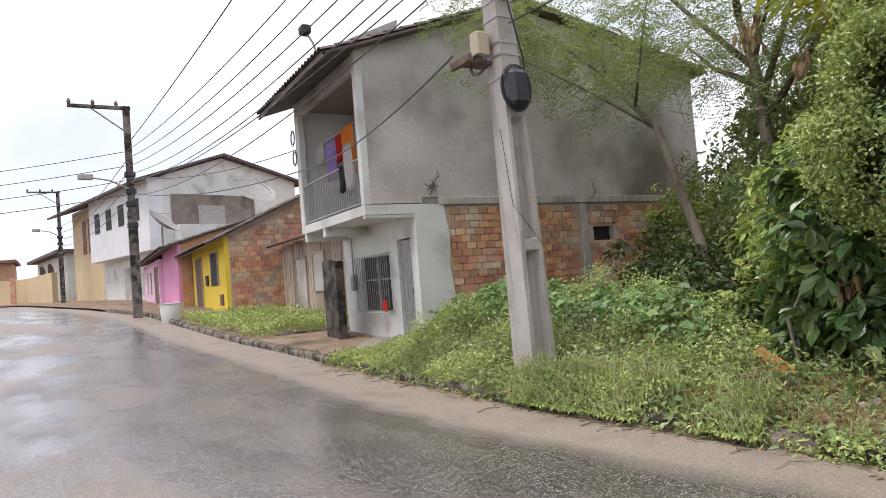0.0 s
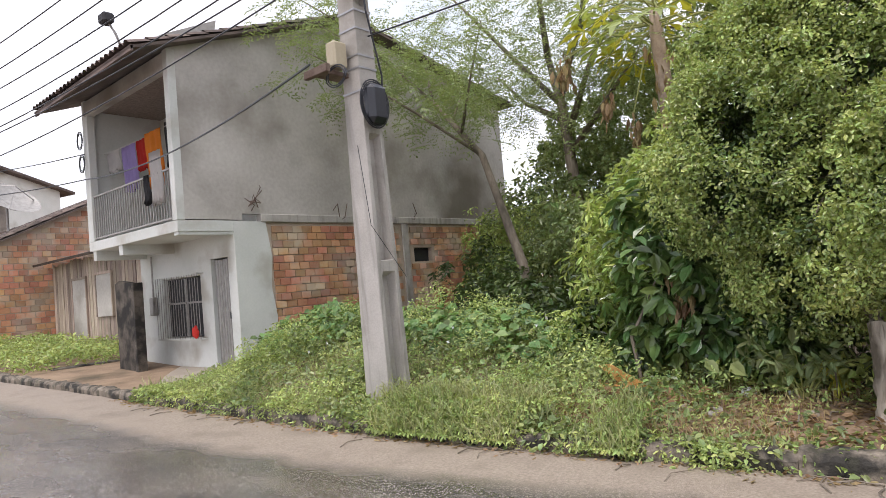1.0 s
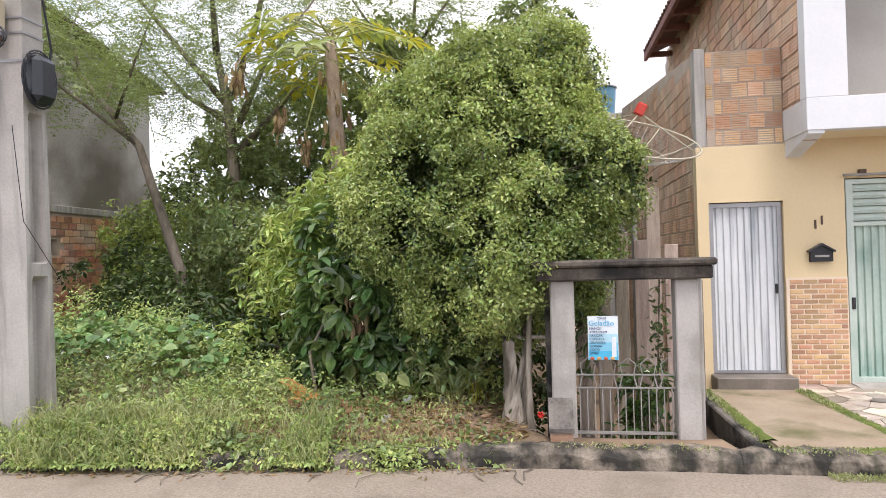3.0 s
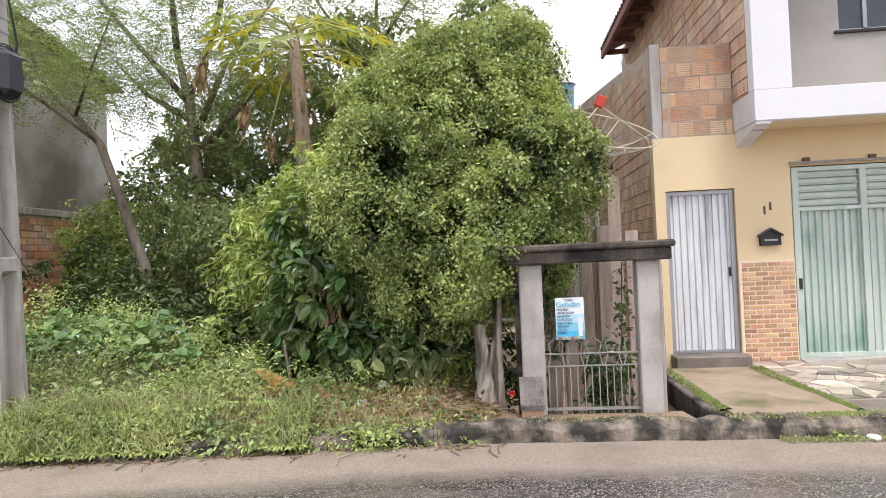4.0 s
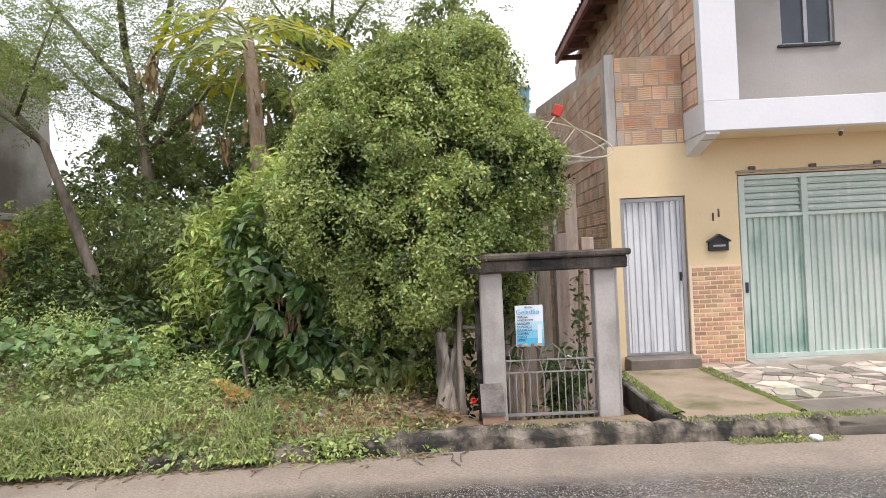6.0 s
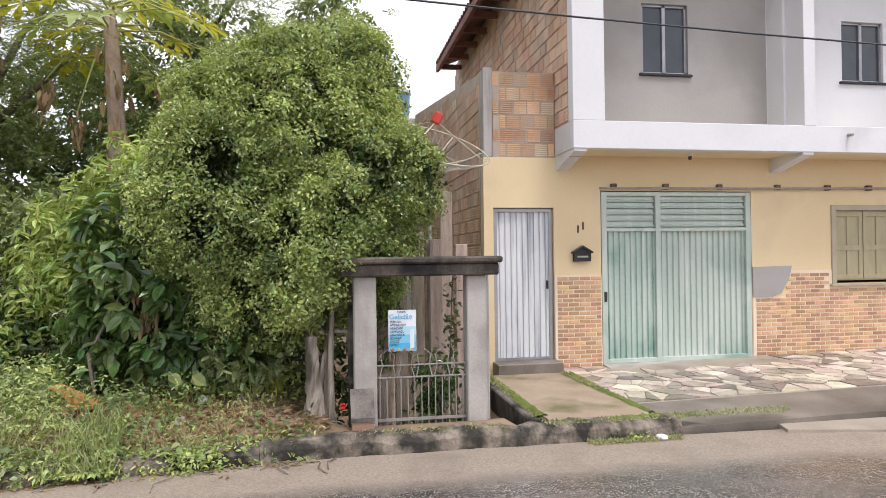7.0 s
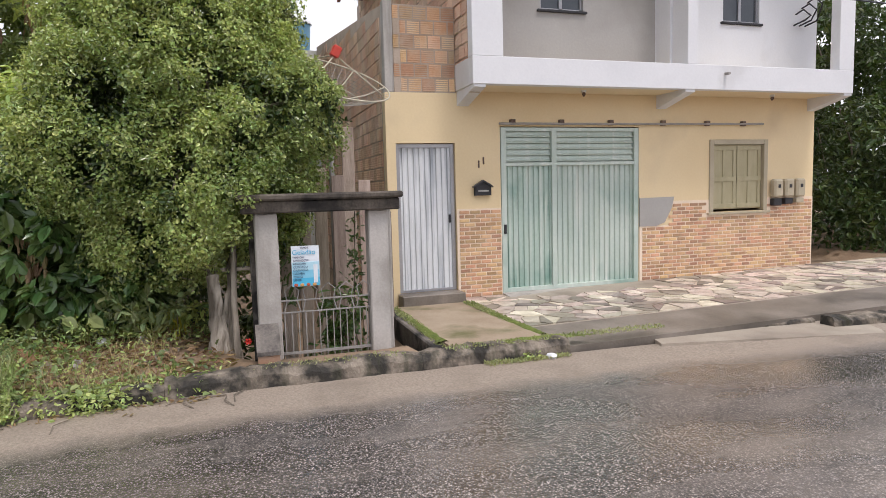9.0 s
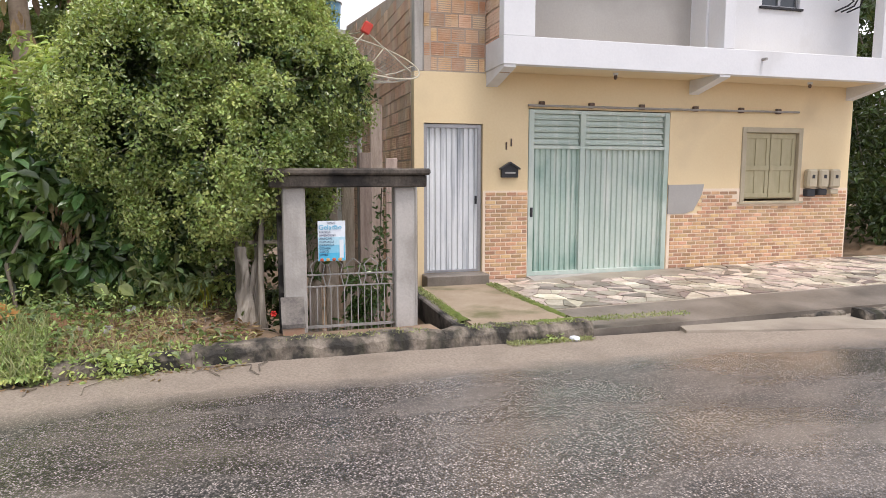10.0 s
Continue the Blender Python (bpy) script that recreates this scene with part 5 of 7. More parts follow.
for zz in (0.78, 2.09):
    for yy in (13.89, 15.71):
        part("grille_tie", box(6.18, 6.3, yy - 0.01, yy + 0.01, zz - 0.01, zz + 0.01), M_OLDWHITE, grille)
mt = thing("electricity_meter", "small grey meter box on the mint wall", "meter")
part("case", box(6.19, 6.3, 15.9, 16.1, 1.3, 1.7, 0.02), M_IRON, mt)
part("pipe", tube([(6.25, 16.0, 1.7), (6.25, 16.0, 2.6)], 0.02, 6), M_IRON, mt)
part("porch", prism([(6.3, 0.0), (6.3, 0.21), (4.45, 0.13), (4.4, 0.0)], 12.5, 16.6, "y"), M_SAND, grey, "bare cement porch")
pn = thing("concrete_panel", "old dark concrete slab standing on edge by the porch", "slab")
part("slab", prism([(15.25, 0.1), (16.1, 0.1), (16.12, 2.05), (15.9, 2.1), (15.2, 2.0)], 5.5, 5.62, "x"), M_PANEL, pn)
part("edge_strip", box(5.46, 5.66, 15.15, 15.25, 0.1, 2.02, 0.01), M_PANEL, pn)
pit = thing("drain_wall", "low dark concrete wall round a drain", "low wall")
part("wall", box(4.6, 6.2, 17.3, 17.6, 0.0, 0.36, 0.02), M_CONC_DARK, pit)


def cloth(y0, y1, z0, z1, x, material, label):
    ob = thing("hanging_cloth", label, "laundry", "washing on the balcony line")
    bm = bmesh.new()
    n, r = 12, 8
    g = [[bm.verts.new((x + 0.035 * math.sin(i * 1.5 + j * 0.25) * (0.3 + j / r), y0 + (y1 - y0) * (i / n) * (1 - 0.12 * j / r) + 0.02 * math.sin(j * 0.9), z1 + (z0 - z1) * j / r + 0.03 * math.sin(i * 0.8) * j / r)) for j in range(r + 1)] for i in range(n + 1)]
    for i in range(n):
        for j in range(r):
            bm.faces.new((g[i][j], g[i + 1][j], g[i + 1][j + 1], g[i][j + 1]))
    bmesh.ops.solidify(bm, geom=bm.faces[:], thickness=0.008)
    smooth(part("fabric", bm, material, ob))


line = thing("washing_line", "thin line across the balcony for washing", "line")
part("cord", tube(sag((5.6, GY + 0.16, 4.95), (5.6, 16.5, 4.93), 0.05), 0.006, 5), M_CLOTHW, line)
cloth(15.75, 16.35, 4.45, 4.9, 5.6, M_CLOTHW, "pale bundled cloth on the line")
cloth(14.95, 15.6, 3.9, 4.88, 5.6, M_LILAC, "lilac towel on the balcony line")
cloth(14.5, 14.9, 4.25, 4.88, 5.6, M_RED, "red shirt on the balcony line")
cloth(13.75, 14.42, 3.8, 4.92, 5.56, M_ORANGE, "bright orange cloth on the balcony line")
cloth(13.3, 13.7, 4.1, 5.0, 5.62, M_DARK, "dark garment on the balcony line")
cloth(13.15, 13.6, 3.35, 4.35, 5.24, M_CLOTHW, "pale cloth hung over the balcony rail")
cloth(13.65, 13.85, 3.4, 3.96, 5.23, M_DARK, "dark cloth hung over the balcony rail")
rag = thing("red_rag", "small red cloth tied to the window grille", "cloth")
bm = bmesh.new()
bmesh.ops.create_icosphere(bm, subdivisions=2, radius=0.11)
for vv in bm.verts:
    vv.co = Vector((6.12, 14.0, 0.93)) + Vector((vv.co.x * 0.4, vv.co.y, vv.co.z * 1.2)) * (1 + 0.35 * noise.noise(vv.co * 14))
part("fabric", bm, M_RED, rag)
lamp2 = thing("roof_floodlight", "small grey floodlight on a bent pipe at the eave", "floodlight")
part("stem", tube([(4.75, 13.2, 5.95), (4.6, 13.2, 6.35), (4.5, 13.2, 6.5)], 0.022, 6), M_IRON, lamp2)
part("head", box(4.36, 4.56, 13.08, 13.32, 6.48, 6.66, 0.03), M_DARK, lamp2)
sheet = thing("metal_sheet", "loose grey sheet lying on the roof tiles", "sheet")
part("sheet", prism([(5.2, 6.28), (6.4, 6.72), (6.45, 6.98), (5.3, 6.42)], 13.0, 14.2, "y"), M_IRON, sheet)
for k, (xx, yy) in enumerate(((6.75, 3.4), (8.9, 3.17), (11.2, 3.17))):
    ir = thing("rebar_stub", "rusty bent reinforcing wires poking from the wall", "rebar", "rebar stubs in the side wall")
    for j in range(6 if k == 0 else 2):
        a = random.Random(k * 9 + j)
        part("wire", tube([(xx + a.uniform(-.08, .08), GY, yy - 0.1 + a.uniform(-.15, .1)), (xx + a.uniform(-.2, .2), GY - 0.12, yy + a.uniform(-.2, .25)), (xx + a.uniform(-.25, .25), GY - 0.08, yy + a.uniform(-.2, .3))], 0.010, 5), M_RUST, ir)

# ---- wooden shed, and the painted row beyond ----
shed = thing("shed", "grey weathered plank shed with two boarded openings", "shed")
y = 17.6
rs = random.Random(5)
while y < 24.2:
    w = rs.uniform(0.14, 0.2)
    part("plank", box(6.9 + rs.uniform(-.012, .012), 6.93, y, y + w - 0.012, road_z(y) + 0.05, 3.05 + rs.uniform(-.08, .05)), M_WOOD, shed)
    y += w
part("side_wall", box(6.93, 10, 17.6, 17.66, 0.1, 3.3), M_WOOD, shed)
for (a, b, c, d) in ((19.75, 20.75, 1.35, 2.5), (21.5, 22.5, 0.7, 2.45)):
    sh = part("shutter", box(6.86, 6.90, a, b, c, d, 0.005), M_PLAST, shed, "pale board shutter")
    for q in ((a - 0.06, a, c, d), (b, b + 0.06, c, d), (a - 0.06, b + 0.06, d, d + 0.07)):
        part("shutter_frame", box(6.84, 6.9, *q), M_WOOD, sh)
part("roof", prism([(6.4, 3.08), (6.45, 3.02), (10, 3.9), (10, 3.96)], 17.4, 24.4, "y"), M_ROOF, shed, "thin dark sheet roof")


def opening(parent, name, x, y0, y1, z0, z1, material, label="", frame=M_WOOD):
    o = part(name, box(x - 0.03, x + 0.02, y0, y1, z0, z1, 0.004), material, parent, label)
    for q in ((y0 - 0.06, y0, z0, z1), (y1, y1 + 0.06, z0, z1), (y0 - 0.06, y1 + 0.06, z1, z1 + 0.06)):
        part("frame", box(x - 0.06, x + 0.01, *q), frame, o)
    return o


yel = thing("house", "single-storey house with a yellow front and bare brick side", "house")
part("wall_front", box(5.0, 5.15, 24.8, 31.6, 0.5, 3.55), M_YELLOW, yel, "bright yellow painted front")
part("wall_side", prism([(5.15, 0.5), (12, 0.5), (12, 5.9), (10.0, 5.9), (5.15, 3.6)], 24.8, 24.95, "y"), M_MORTAR, yel, "bare orange brick side wall")
part("wall_far_side", prism([(5.15, 0.5), (12, 0.5), (12, 5.9), (10.0, 5.9), (5.15, 3.6)], 31.45, 31.6, "y"), M_MORTAR, yel)
roof_slab((4.3, 24.5, 3.28), (4.3, 31.9, 3.28), (10.2, 31.9, 6.05), (10.2, 24.5, 6.05), M_ROOF, yel)
opening(yel, "door", 5.0, 29.3, 30.6, 0.95, 3.05, M_RUST, "dark brown wooden door")
opening(yel, "window", 5.0, 26.0, 27.2, 1.85, 3.1, M_DARK, "dark window with a brown frame")
part("meter", box(4.94, 5.0, 28.0, 28.4, 1.9, 2.3), M_DARK, yel)
part("hatch", box(4.95, 5.0, 25.3, 25.8, 1.1, 1.5), M_RUST, yel)
part("front_step", box(4.2, 5.0, 24.6, 31.8, 0.4, 0.92), M_OCHRE, yel)
pink = thing("house", "low pink house with a darker pink side and dark door", "house")
part("wall_front", box(4.4, 4.55, 31.75, 37.0, 0.6, 3.95), M_PINK, pink, "deep pink front")
part("wall_front_pale", box(4.2, 4.4, 37.0, 44.5, 0.6, 3.6), M_PINKL, pink, "light pink front")
part("wall_side", prism([(4.55, 0.6), (11, 0.6), (11, 5.6), (9.5, 5.6), (4.55, 3.9)], 31.75, 31.9, "y"), M_BRICK_I, pink)
roof_slab((3.7, 31.65, 3.75), (3.7, 44.8, 3.6), (9.8, 44.8, 5.5), (9.8, 31.65, 5.6), M_ROOF, pink)
part("wall_back", box(9.5, 9.65, 31.9, 44.5, 0.6, 5.3), M_BRICK_I, pink)
opening(pink, "door", 4.2, 37.3, 38.6, 1.0, 3.2, M_RUST, "dark door with a grille")
opening(pink, "window", 4.2, 40.5, 42.0, 1.9, 3.0, M_OLDWHITE)
part("base_band", box(4.1, 4.4, 31.6, 44.6, 0.5, 1.25), M_PINK, pink)
drum = thing("plastic_drum", "white plastic drum standing at the roadside", "drum")
smooth(part("body", tube([(3.2, 25.2, 0.62), (3.2, 25.2, 0.66), (3.2, 25.2, 1.28), (3.2, 25.2, 1.33)], [0.3, 0.33, 0.38, 0.36], 20), M_OLDWHITE, drum))
part("rim", tube([(3.2 + 0.38 * math.cos(a), 25.2 + 0.38 * math.sin(a), 1.33) for a in [2 * math.pi * k / 20 for k in range(21)]], 0.025, 6), M_OLDWHITE, drum)


def big_dish(x, y, z, r, turn, label):
    d = thing("satellite_dish", label, "satellite dish")
    m = Matrix.Translation((x, y, z)) @ Euler((radians(40), 0, radians(turn))).to_matrix().to_4x4()
    vs, fs = [], []
    for i in range(7):
        for k in range(24):
            a = 2 * math.pi * k / 24
            rr = r * (i + 0.3) / 6.3
            vs.append(tuple(m @ Vector((rr * math.cos(a), rr * math.sin(a), 0.3 * r * (rr / r) ** 2))))
    for i in range(6):
        for k in range(24):
            fs.append((i * 24 + k, i * 24 + (k + 1) % 24, (i + 1) * 24 + (k + 1) % 24, (i + 1) * 24 + k))
    mesh_np("bowl", vs, fs, M_IRON, d)
    part("mast", tube([(x, y, z - 1.3), (x, y, z - 0.05)], 0.05, 8), M_IRON, d)
    for k in range(3):
        part("strut", tube([m @ Vector((r * 0.9 * math.cos(k * 2.1), r * 0.9 * math.sin(k * 2.1), 0.25 * r)), m @ Vector((0, 0, r * 0.75))], 0.02, 5), M_IRON, d)


big_dish(4.3, 35.5, 5.2, 0.9, 60, "dark dish aerial over the pink roof")
big_dish(7.6, 31.0, 6.0, 1.1, 20, "grey dish aerial above the brick house")

white = thing("house", "large white two-storey house with a grey gable and long tiled roof", "house")
wm = Matrix.Translation((5.46, 44, 0)) @ Matrix.Rotation(math.atan2(5.46 - 0.73, 18), 4, "Z")


def wpart(name, bm, material, label="", parent=None):
    bmesh.ops.transform(bm, matrix=wm, verts=bm.verts)
    return part(name, bm, material, parent or white, label)


wpart("wall_front", box(0, 0.2, 0, 18.6, 0.5, 9.2), M_OLDWHITE, "white painted front")
wpart("wall_side", prism([(0.2, 0.5), (9.5, 0.5), (9.5, 9.3), (4.0, 10.6), (0.2, 9.3)], 0, 0.2, "y"), M_OLDWHITE, "grey-white gable wall")
wpart("wall_far_side", prism([(0.2, 0.5), (9.5, 0.5), (9.5, 9.3), (4.0, 10.6), (0.2, 9.3)], 18.4, 18.6, "y"), M_OLDWHITE)
wpart("wall_far_part", box(-0.02, 0.0, 11.5, 18.6, 0.5, 9.0), M_OCHRE, "ochre stretch of the front")
wpart("upper_projection", box(-0.9, 0, 0, 11.3, 4.6, 9.1), M_WHITE, "projecting white upper floor")
wpart("terrace_front", box(0.6, 6.0, -0.9, -0.02, 4.6, 6.1), M_OLDWHITE)
# No recess here: the loggia's shade is a dark panel on the wall.
lg = wpart("loggia", box(0.5, 6.2, -0.06, 0.0, 6.1, 8.1), M_DAMP_SHADE, "flat dark panel painting the shade of the loggia")
wpart("loggia_window", box(2.2, 4.0, -0.09, -0.06, 6.0, 7.4), M_IRON, "", white)
for q in ((1.5, 2.6), (4.2, 5.2), (6.6, 7.6), (9.0, 10.0)):
    wpart("window", box(-0.94, -0.9, *q, 6.6, 8.0), M_DARK, "dark upper window")
for q in ((12.2, 13.0), (13.6, 14.6), (15.2, 16.0)):
    wpart("window", box(-0.06, -0.02, *q, 5.6, 8.3), M_ROOFR, "tall red-brown shuttered opening")
for q, zz in (((0.8, 2.2), 3.4), ((3.4, 4.8), 3.4), ((6.0, 7.2), 3.9)):
    wpart("window", box(-0.06, 0.0, *q, 2.0 if zz < 3.5 else 1.2, zz), M_PLAST, "grey ground-floor opening")
wpart("roof_left", prism([(-1.7, 8.75), (4.0, 10.7), (4.0, 10.85), (-1.7, 8.9)], -0.5, 19.2, "y"), M_ROOF, "dark tiled roof")
wpart("roof_right", prism([(10.2, 9.05), (4.0, 10.7), (4.0, 10.85), (10.2, 9.2)], -0.5, 19.2, "y"), M_ROOF)
wpart("plinth", box(-1.2, 0, 0, 18, 0.3, 1.6), M_CONC, "raised cement terrace edge")
farh = thing("house", "white far house with two arched openings and a brown roof", "house")
part("wall", prism([(0.2, 70.0), (-2.6, 84.0), (6, 86), (8, 70)], 1.2, 6.6, "z"), M_OLDWHITE, farh)
part("roof", prism([(-0.6, 69), (-3.6, 85), (7, 87), (9, 69)], 6.6, 6.9, "z"), M_ROOF, farh)
for k in range(2):
    yy = 76 + k * 4
    xx = 0.2 - 2.8 * (yy - 70) / 14
    part("window", prism([(yy, 4.4), (yy + 2.2, 4.4), (yy + 2.2, 5.6), (yy + 1.1, 6.1), (yy, 5.6)], xx - 0.5, xx + 0.4, "x"), M_RUST, farh, "dark arched opening")
fw = thing("boundary_wall", "long ochre boundary wall with pilasters at the bend", "wall")
part("wall", prism([(-1.0, 64.0), (-3.2, 74), (-12.0, 80), (-12, 80.4), (-2.8, 74.6), (-0.6, 64.2)], 1.5, 4.6, "z"), M_OCHRE, fw)
for k in range(5):
    part("pilaster", box(-4.6 - k * 1.7, -4.2 - k * 1.7, 74.6 + k * 1.15, 75.2 + k * 1.15, 1.5, 4.8), M_BRICK_I, fw)
fb = thing("house", "low brown brick house far along the road", "house")
part("wall", prism([(-5, 86), (-14, 90), (-14, 96), (-5, 92)], 1.5, 7.0, "z"), M_BRICK_I, fb)
part("roof", prism([(-4.6, 85), (-15, 89.5), (-15, 97), (-4.6, 93)], 7.0, 7.3, "z"), M_ROOFR, fb)
tank = thing("water_tank", "pale blue water tank on a frame behind the wall", "water tank")
smooth(part("tank", tube([(15.4, 0.75, 5.1), (15.4, 0.75, 5.2), (15.4, 0.75, 5.75), (15.4, 0.75, 5.8)], [0.3, 0.33, 0.36, 0.36], 20), M_BLUE, tank))
part("lid", tube([(15.4, 0.75, 5.8), (15.4, 0.75, 5.86), (15.4, 0.75, 5.95)], [0.4, 0.38, 0.15], 20), M_WHITE, tank)
part("stand", box(14.9, 15.9, 0.1, 1.0, -0.5, 5.1), M_OLDWHITE, tank)

# ---- overhead cables ----
def cable(a, b, drop, r=0.011, label="black overhead cable between the poles"):
    ob = thing("overhead_cable", label, "cable", "overhead cables")
    part("wire", tube(sag(a, b, drop, 18), r, 5), M_BLACK, ob)


cable((2.3, 27.8, 7.4), tuple(pole_at(8.4) + Vector((-0.16, 0.1, 0))), 0.2, 0.014)
for k, (z0, z1, dr) in enumerate(((7.2, 7.0, 0.4), (6.9, 6.6, 0.5), (6.6, 6.2, 0.5), (6.3, 5.9, 0.6), (6.0, 5.6, 0.6), (5.8, 5.4, 0.5), (5.5, 5.2, 0.7))):
    cable((2.3, 27.8, z0), tuple(pole_at(z1) + Vector((-0.16, 0.1, 0))), dr, 0.011)
cable((4.05, 7.2, 3.93), (5.2, 16.5, 4.35), 0.25, 0.013)
cable((5.2, 16.5, 4.35), (2.35, 27.8, 5.6), 0.3, 0.013)
cable((5.2, 16.5, 4.9), (2.35, 27.8, 6.2), 0.3, 0.011)
for k in range(4):
    cable((2.3, 28.2, 6.9 - 0.5 * k), (-0.2, 58, 7.8 - 0.5 * k), 0.5, 0.016)
    cable((2.2, 28, 7.2 - 0.55 * k), (-16, 45, 8.4 - 0.6 * k), 0.5, 0.014)
cable(tuple(pole_at(4.32) + Vector((0.0, -0.2, 0))), (4.5, -24, 4.2), 0.58, 0.010)
for k in range(2):
    bm = bmesh.new()
    for r in (0.12, 0.15):
        tube([(5.15 + 0.02 * k, 16.6 + r * math.cos(a), 5.2 - 0.5 * k + r * 1.3 * math.sin(a)) for a in [2 * math.pi * j / 20 for j in range(21)]], 0.012, 5, bm)
    coil = thing("cable_coil", "black cable coiled at the balcony column", "cable", "coils on the column")
    part("loop", bm, M_BLACK, coil)

# ---- trees and shrubs ----
bush = thing("tree", "dense round evergreen tree with small glossy leaves beside the gate", "tree")
BLOBS = [(6.7, 2.85, 2.75, 1.1, 1.25, 1.3), (6.4, 3.45, 2.35, 1.0, 0.95, 1.0), (6.5, 2.25, 2.3, 0.95, 0.8, 1.0), (6.8, 2.75, 3.55, 0.95, 0.85, 0.75), (6.35, 2.75, 1.65, 0.75, 0.9, 0.75), (6.7, 2.05, 2.7, 0.6, 0.45, 0.65), (6.9, 2.2, 3.6, 0.7, 0.55, 0.6), (6.8, 3.45, 3.2, 0.85, 0.75, 0.75), (6.9, 2.35, 3.95, 0.6, 0.55, 0.5), (6.25, 3.0, 1.25, 0.6, 0.75, 0.5), (6.2, 2.35, 1.5, 0.5, 0.6, 0.55), (6.1, 1.75, 2.4, 0.38, 0.4, 0.42), (6.35, 2.1, 3.0, 0.42, 0.36, 0.42), (6.6, 2.05, 3.8, 0.38, 0.36, 0.4), (6.2, 2.0, 1.85, 0.4, 0.4, 0.4), (5.85, 2.3, 1.85, 0.4, 0.36, 0.42), (5.95, 2.05, 2.5, 0.4, 0.38, 0.45), (6.0, 2.6, 1.35, 0.45, 0.5, 0.4), (6.1, 3.2, 1.7, 0.5, 0.55, 0.5), (5.38, 2.48, 1.78, 0.3, 0.26, 0.4), (5.55, 2.3, 2.25, 0.36, 0.3, 0.42), (5.65, 2.8, 1.5, 0.4, 0.36, 0.38), (5.9, 1.55, 2.75, 0.3, 0.26, 0.22)]
for pts, rr in ((((5.60, 2.62, -0.3), (5.63, 2.61, 0.3), (5.68, 2.64, 0.9), (6.1, 2.75, 1.6), (6.5, 2.85, 2.6)), [0.10, 0.075, 0.06, 0.045, 0.03]), (((5.68, 2.44, -0.3), (5.70, 2.47, 0.4), (5.72, 2.45, 1.0), (5.9, 2.3, 1.7), (6.3, 2.1, 2.6)), [0.065, 0.05, 0.042, 0.035, 0.025]), (((5.66, 2.56, -0.3), (5.70, 2.58, 0.5), (5.85, 2.66, 1.1), (6.4, 3.4, 2.2)), [0.055, 0.045, 0.035, 0.02]), (((5.64, 2.52, -0.3), (5.62, 2.56, 0.35), (5.7, 2.5, 0.75)), [0.05, 0.04, 0.02]), (((6.2, 2.8, 1.6), (6.6, 3.0, 2.6), (6.8, 2.7, 3.8)), [0.05, 0.035, 0.015])):
    way = [Vector(q) for q in pts]
    fine = [way[i].lerp(way[i + 1], k / 9) for i in range(len(way) - 1) for k in range(9)] + [way[-1]]
    rad = [float(np.interp(i / 9, range(len(rr)), rr)) for i in range(len(fine))]
    bm = tube(fine, rad, 18)
    for vv in bm.verts:
        near = min(fine, key=lambda q: (q - vv.co).length_squared)
        ridge = noise.noise(Vector((vv.co.x * 34, vv.co.y * 34, vv.co.z * 5))) + 0.5 * noise.noise(vv.co * 30)
        vv.co += (vv.co - near) * (0.55 * ridge)
    part("trunk", bm, M_PALEBARK, bush, "pale flaking trunk")
crown("crown", 200000, BLOBS, 1500, 0.16, 0.037, M_LEAF, bush, "small glossy leaves in clumps", floor_z=0.72, shell=0.86)
# A core of darker-coloured leaves paints the shade seen through the crown's gaps.
crown("crown_inner", 30000, [(b[0], b[1], b[2], b[3] * 0.7, b[4] * 0.7, b[5] * 0.7) for b in BLOBS], 260, 0.26, 0.055, M_LEAFD, bush, "inner leaves coloured dark for the shade inside the crown")
tw = bmesh.new()
for k in range(60):
    a = random.Random(k)
    b = BLOBS[k % len(BLOBS)]
    e = Vector((a.gauss(0, 1), a.gauss(0, 1), a.gauss(0, 1))).normalized()
    tip = Vector((b[0] + e.x * b[3], b[1] + e.y * b[4], b[2] + e.z * b[5]))
    if tip.z > 1.1:
        tube([(6.45, 2.75, 2.2), Vector((6.45, 2.75, 2.2)).lerp(tip, 0.6) + Vector((0, 0, 0.1)), tip], [0.02, 0.012, 0.004], 4, tw)
part("branchwork", tw, M_BARK, bush)


def shrub(label, blobs, n, clumps, rc, size, material, big=True, aspect=0.5, droop=0.5, name="shrub", stems=5, floor_z=None):
    s = thing(name, label, "shrub" if name == "shrub" else "tree")
    crown("crown", n, blobs, clumps, rc, size, material, s, "", big, aspect, droop, 0.35, floor_z)
    rg2 = random.Random(len(label) + n)
    for k in range(stems):
        b = blobs[k % len(blobs)]
        x0, y0 = b[0] + rg2.uniform(-.4, .4) * b[3], b[1] + rg2.uniform(-.4, .4) * b[4]
        part("stem", tube([(x0, y0, -1.2), (x0 + rg2.uniform(-.2, .2), y0 + rg2.uniform(-.2, .2), b[2] * 0.5), (b[0] + rg2.uniform(-.5, .5) * b[3], b[1] + rg2.uniform(-.5, .5) * b[4], b[2] + b[5] * 0.4)], [0.024, 0.02, 0.01], 6), M_BARK, s)
    return s


shrub("climber with large dark glossy leaves on a stump", [(6.4, 4.0, 1.4, 0.4, 0.45, 0.75), (6.65, 4.25, 2.0, 0.35, 0.4, 0.5), (6.3, 4.2, 0.85, 0.3, 0.35, 0.45), (6.45, 4.6, 1.5, 0.4, 0.45, 0.8), (6.4, 3.6, 0.95, 0.35, 0.4, 0.55), (6.5, 4.9, 0.8, 0.35, 0.4, 0.5)], 4600, 210, 0.15, 0.17, M_LEAFB, aspect=0.48, droop=1.0)
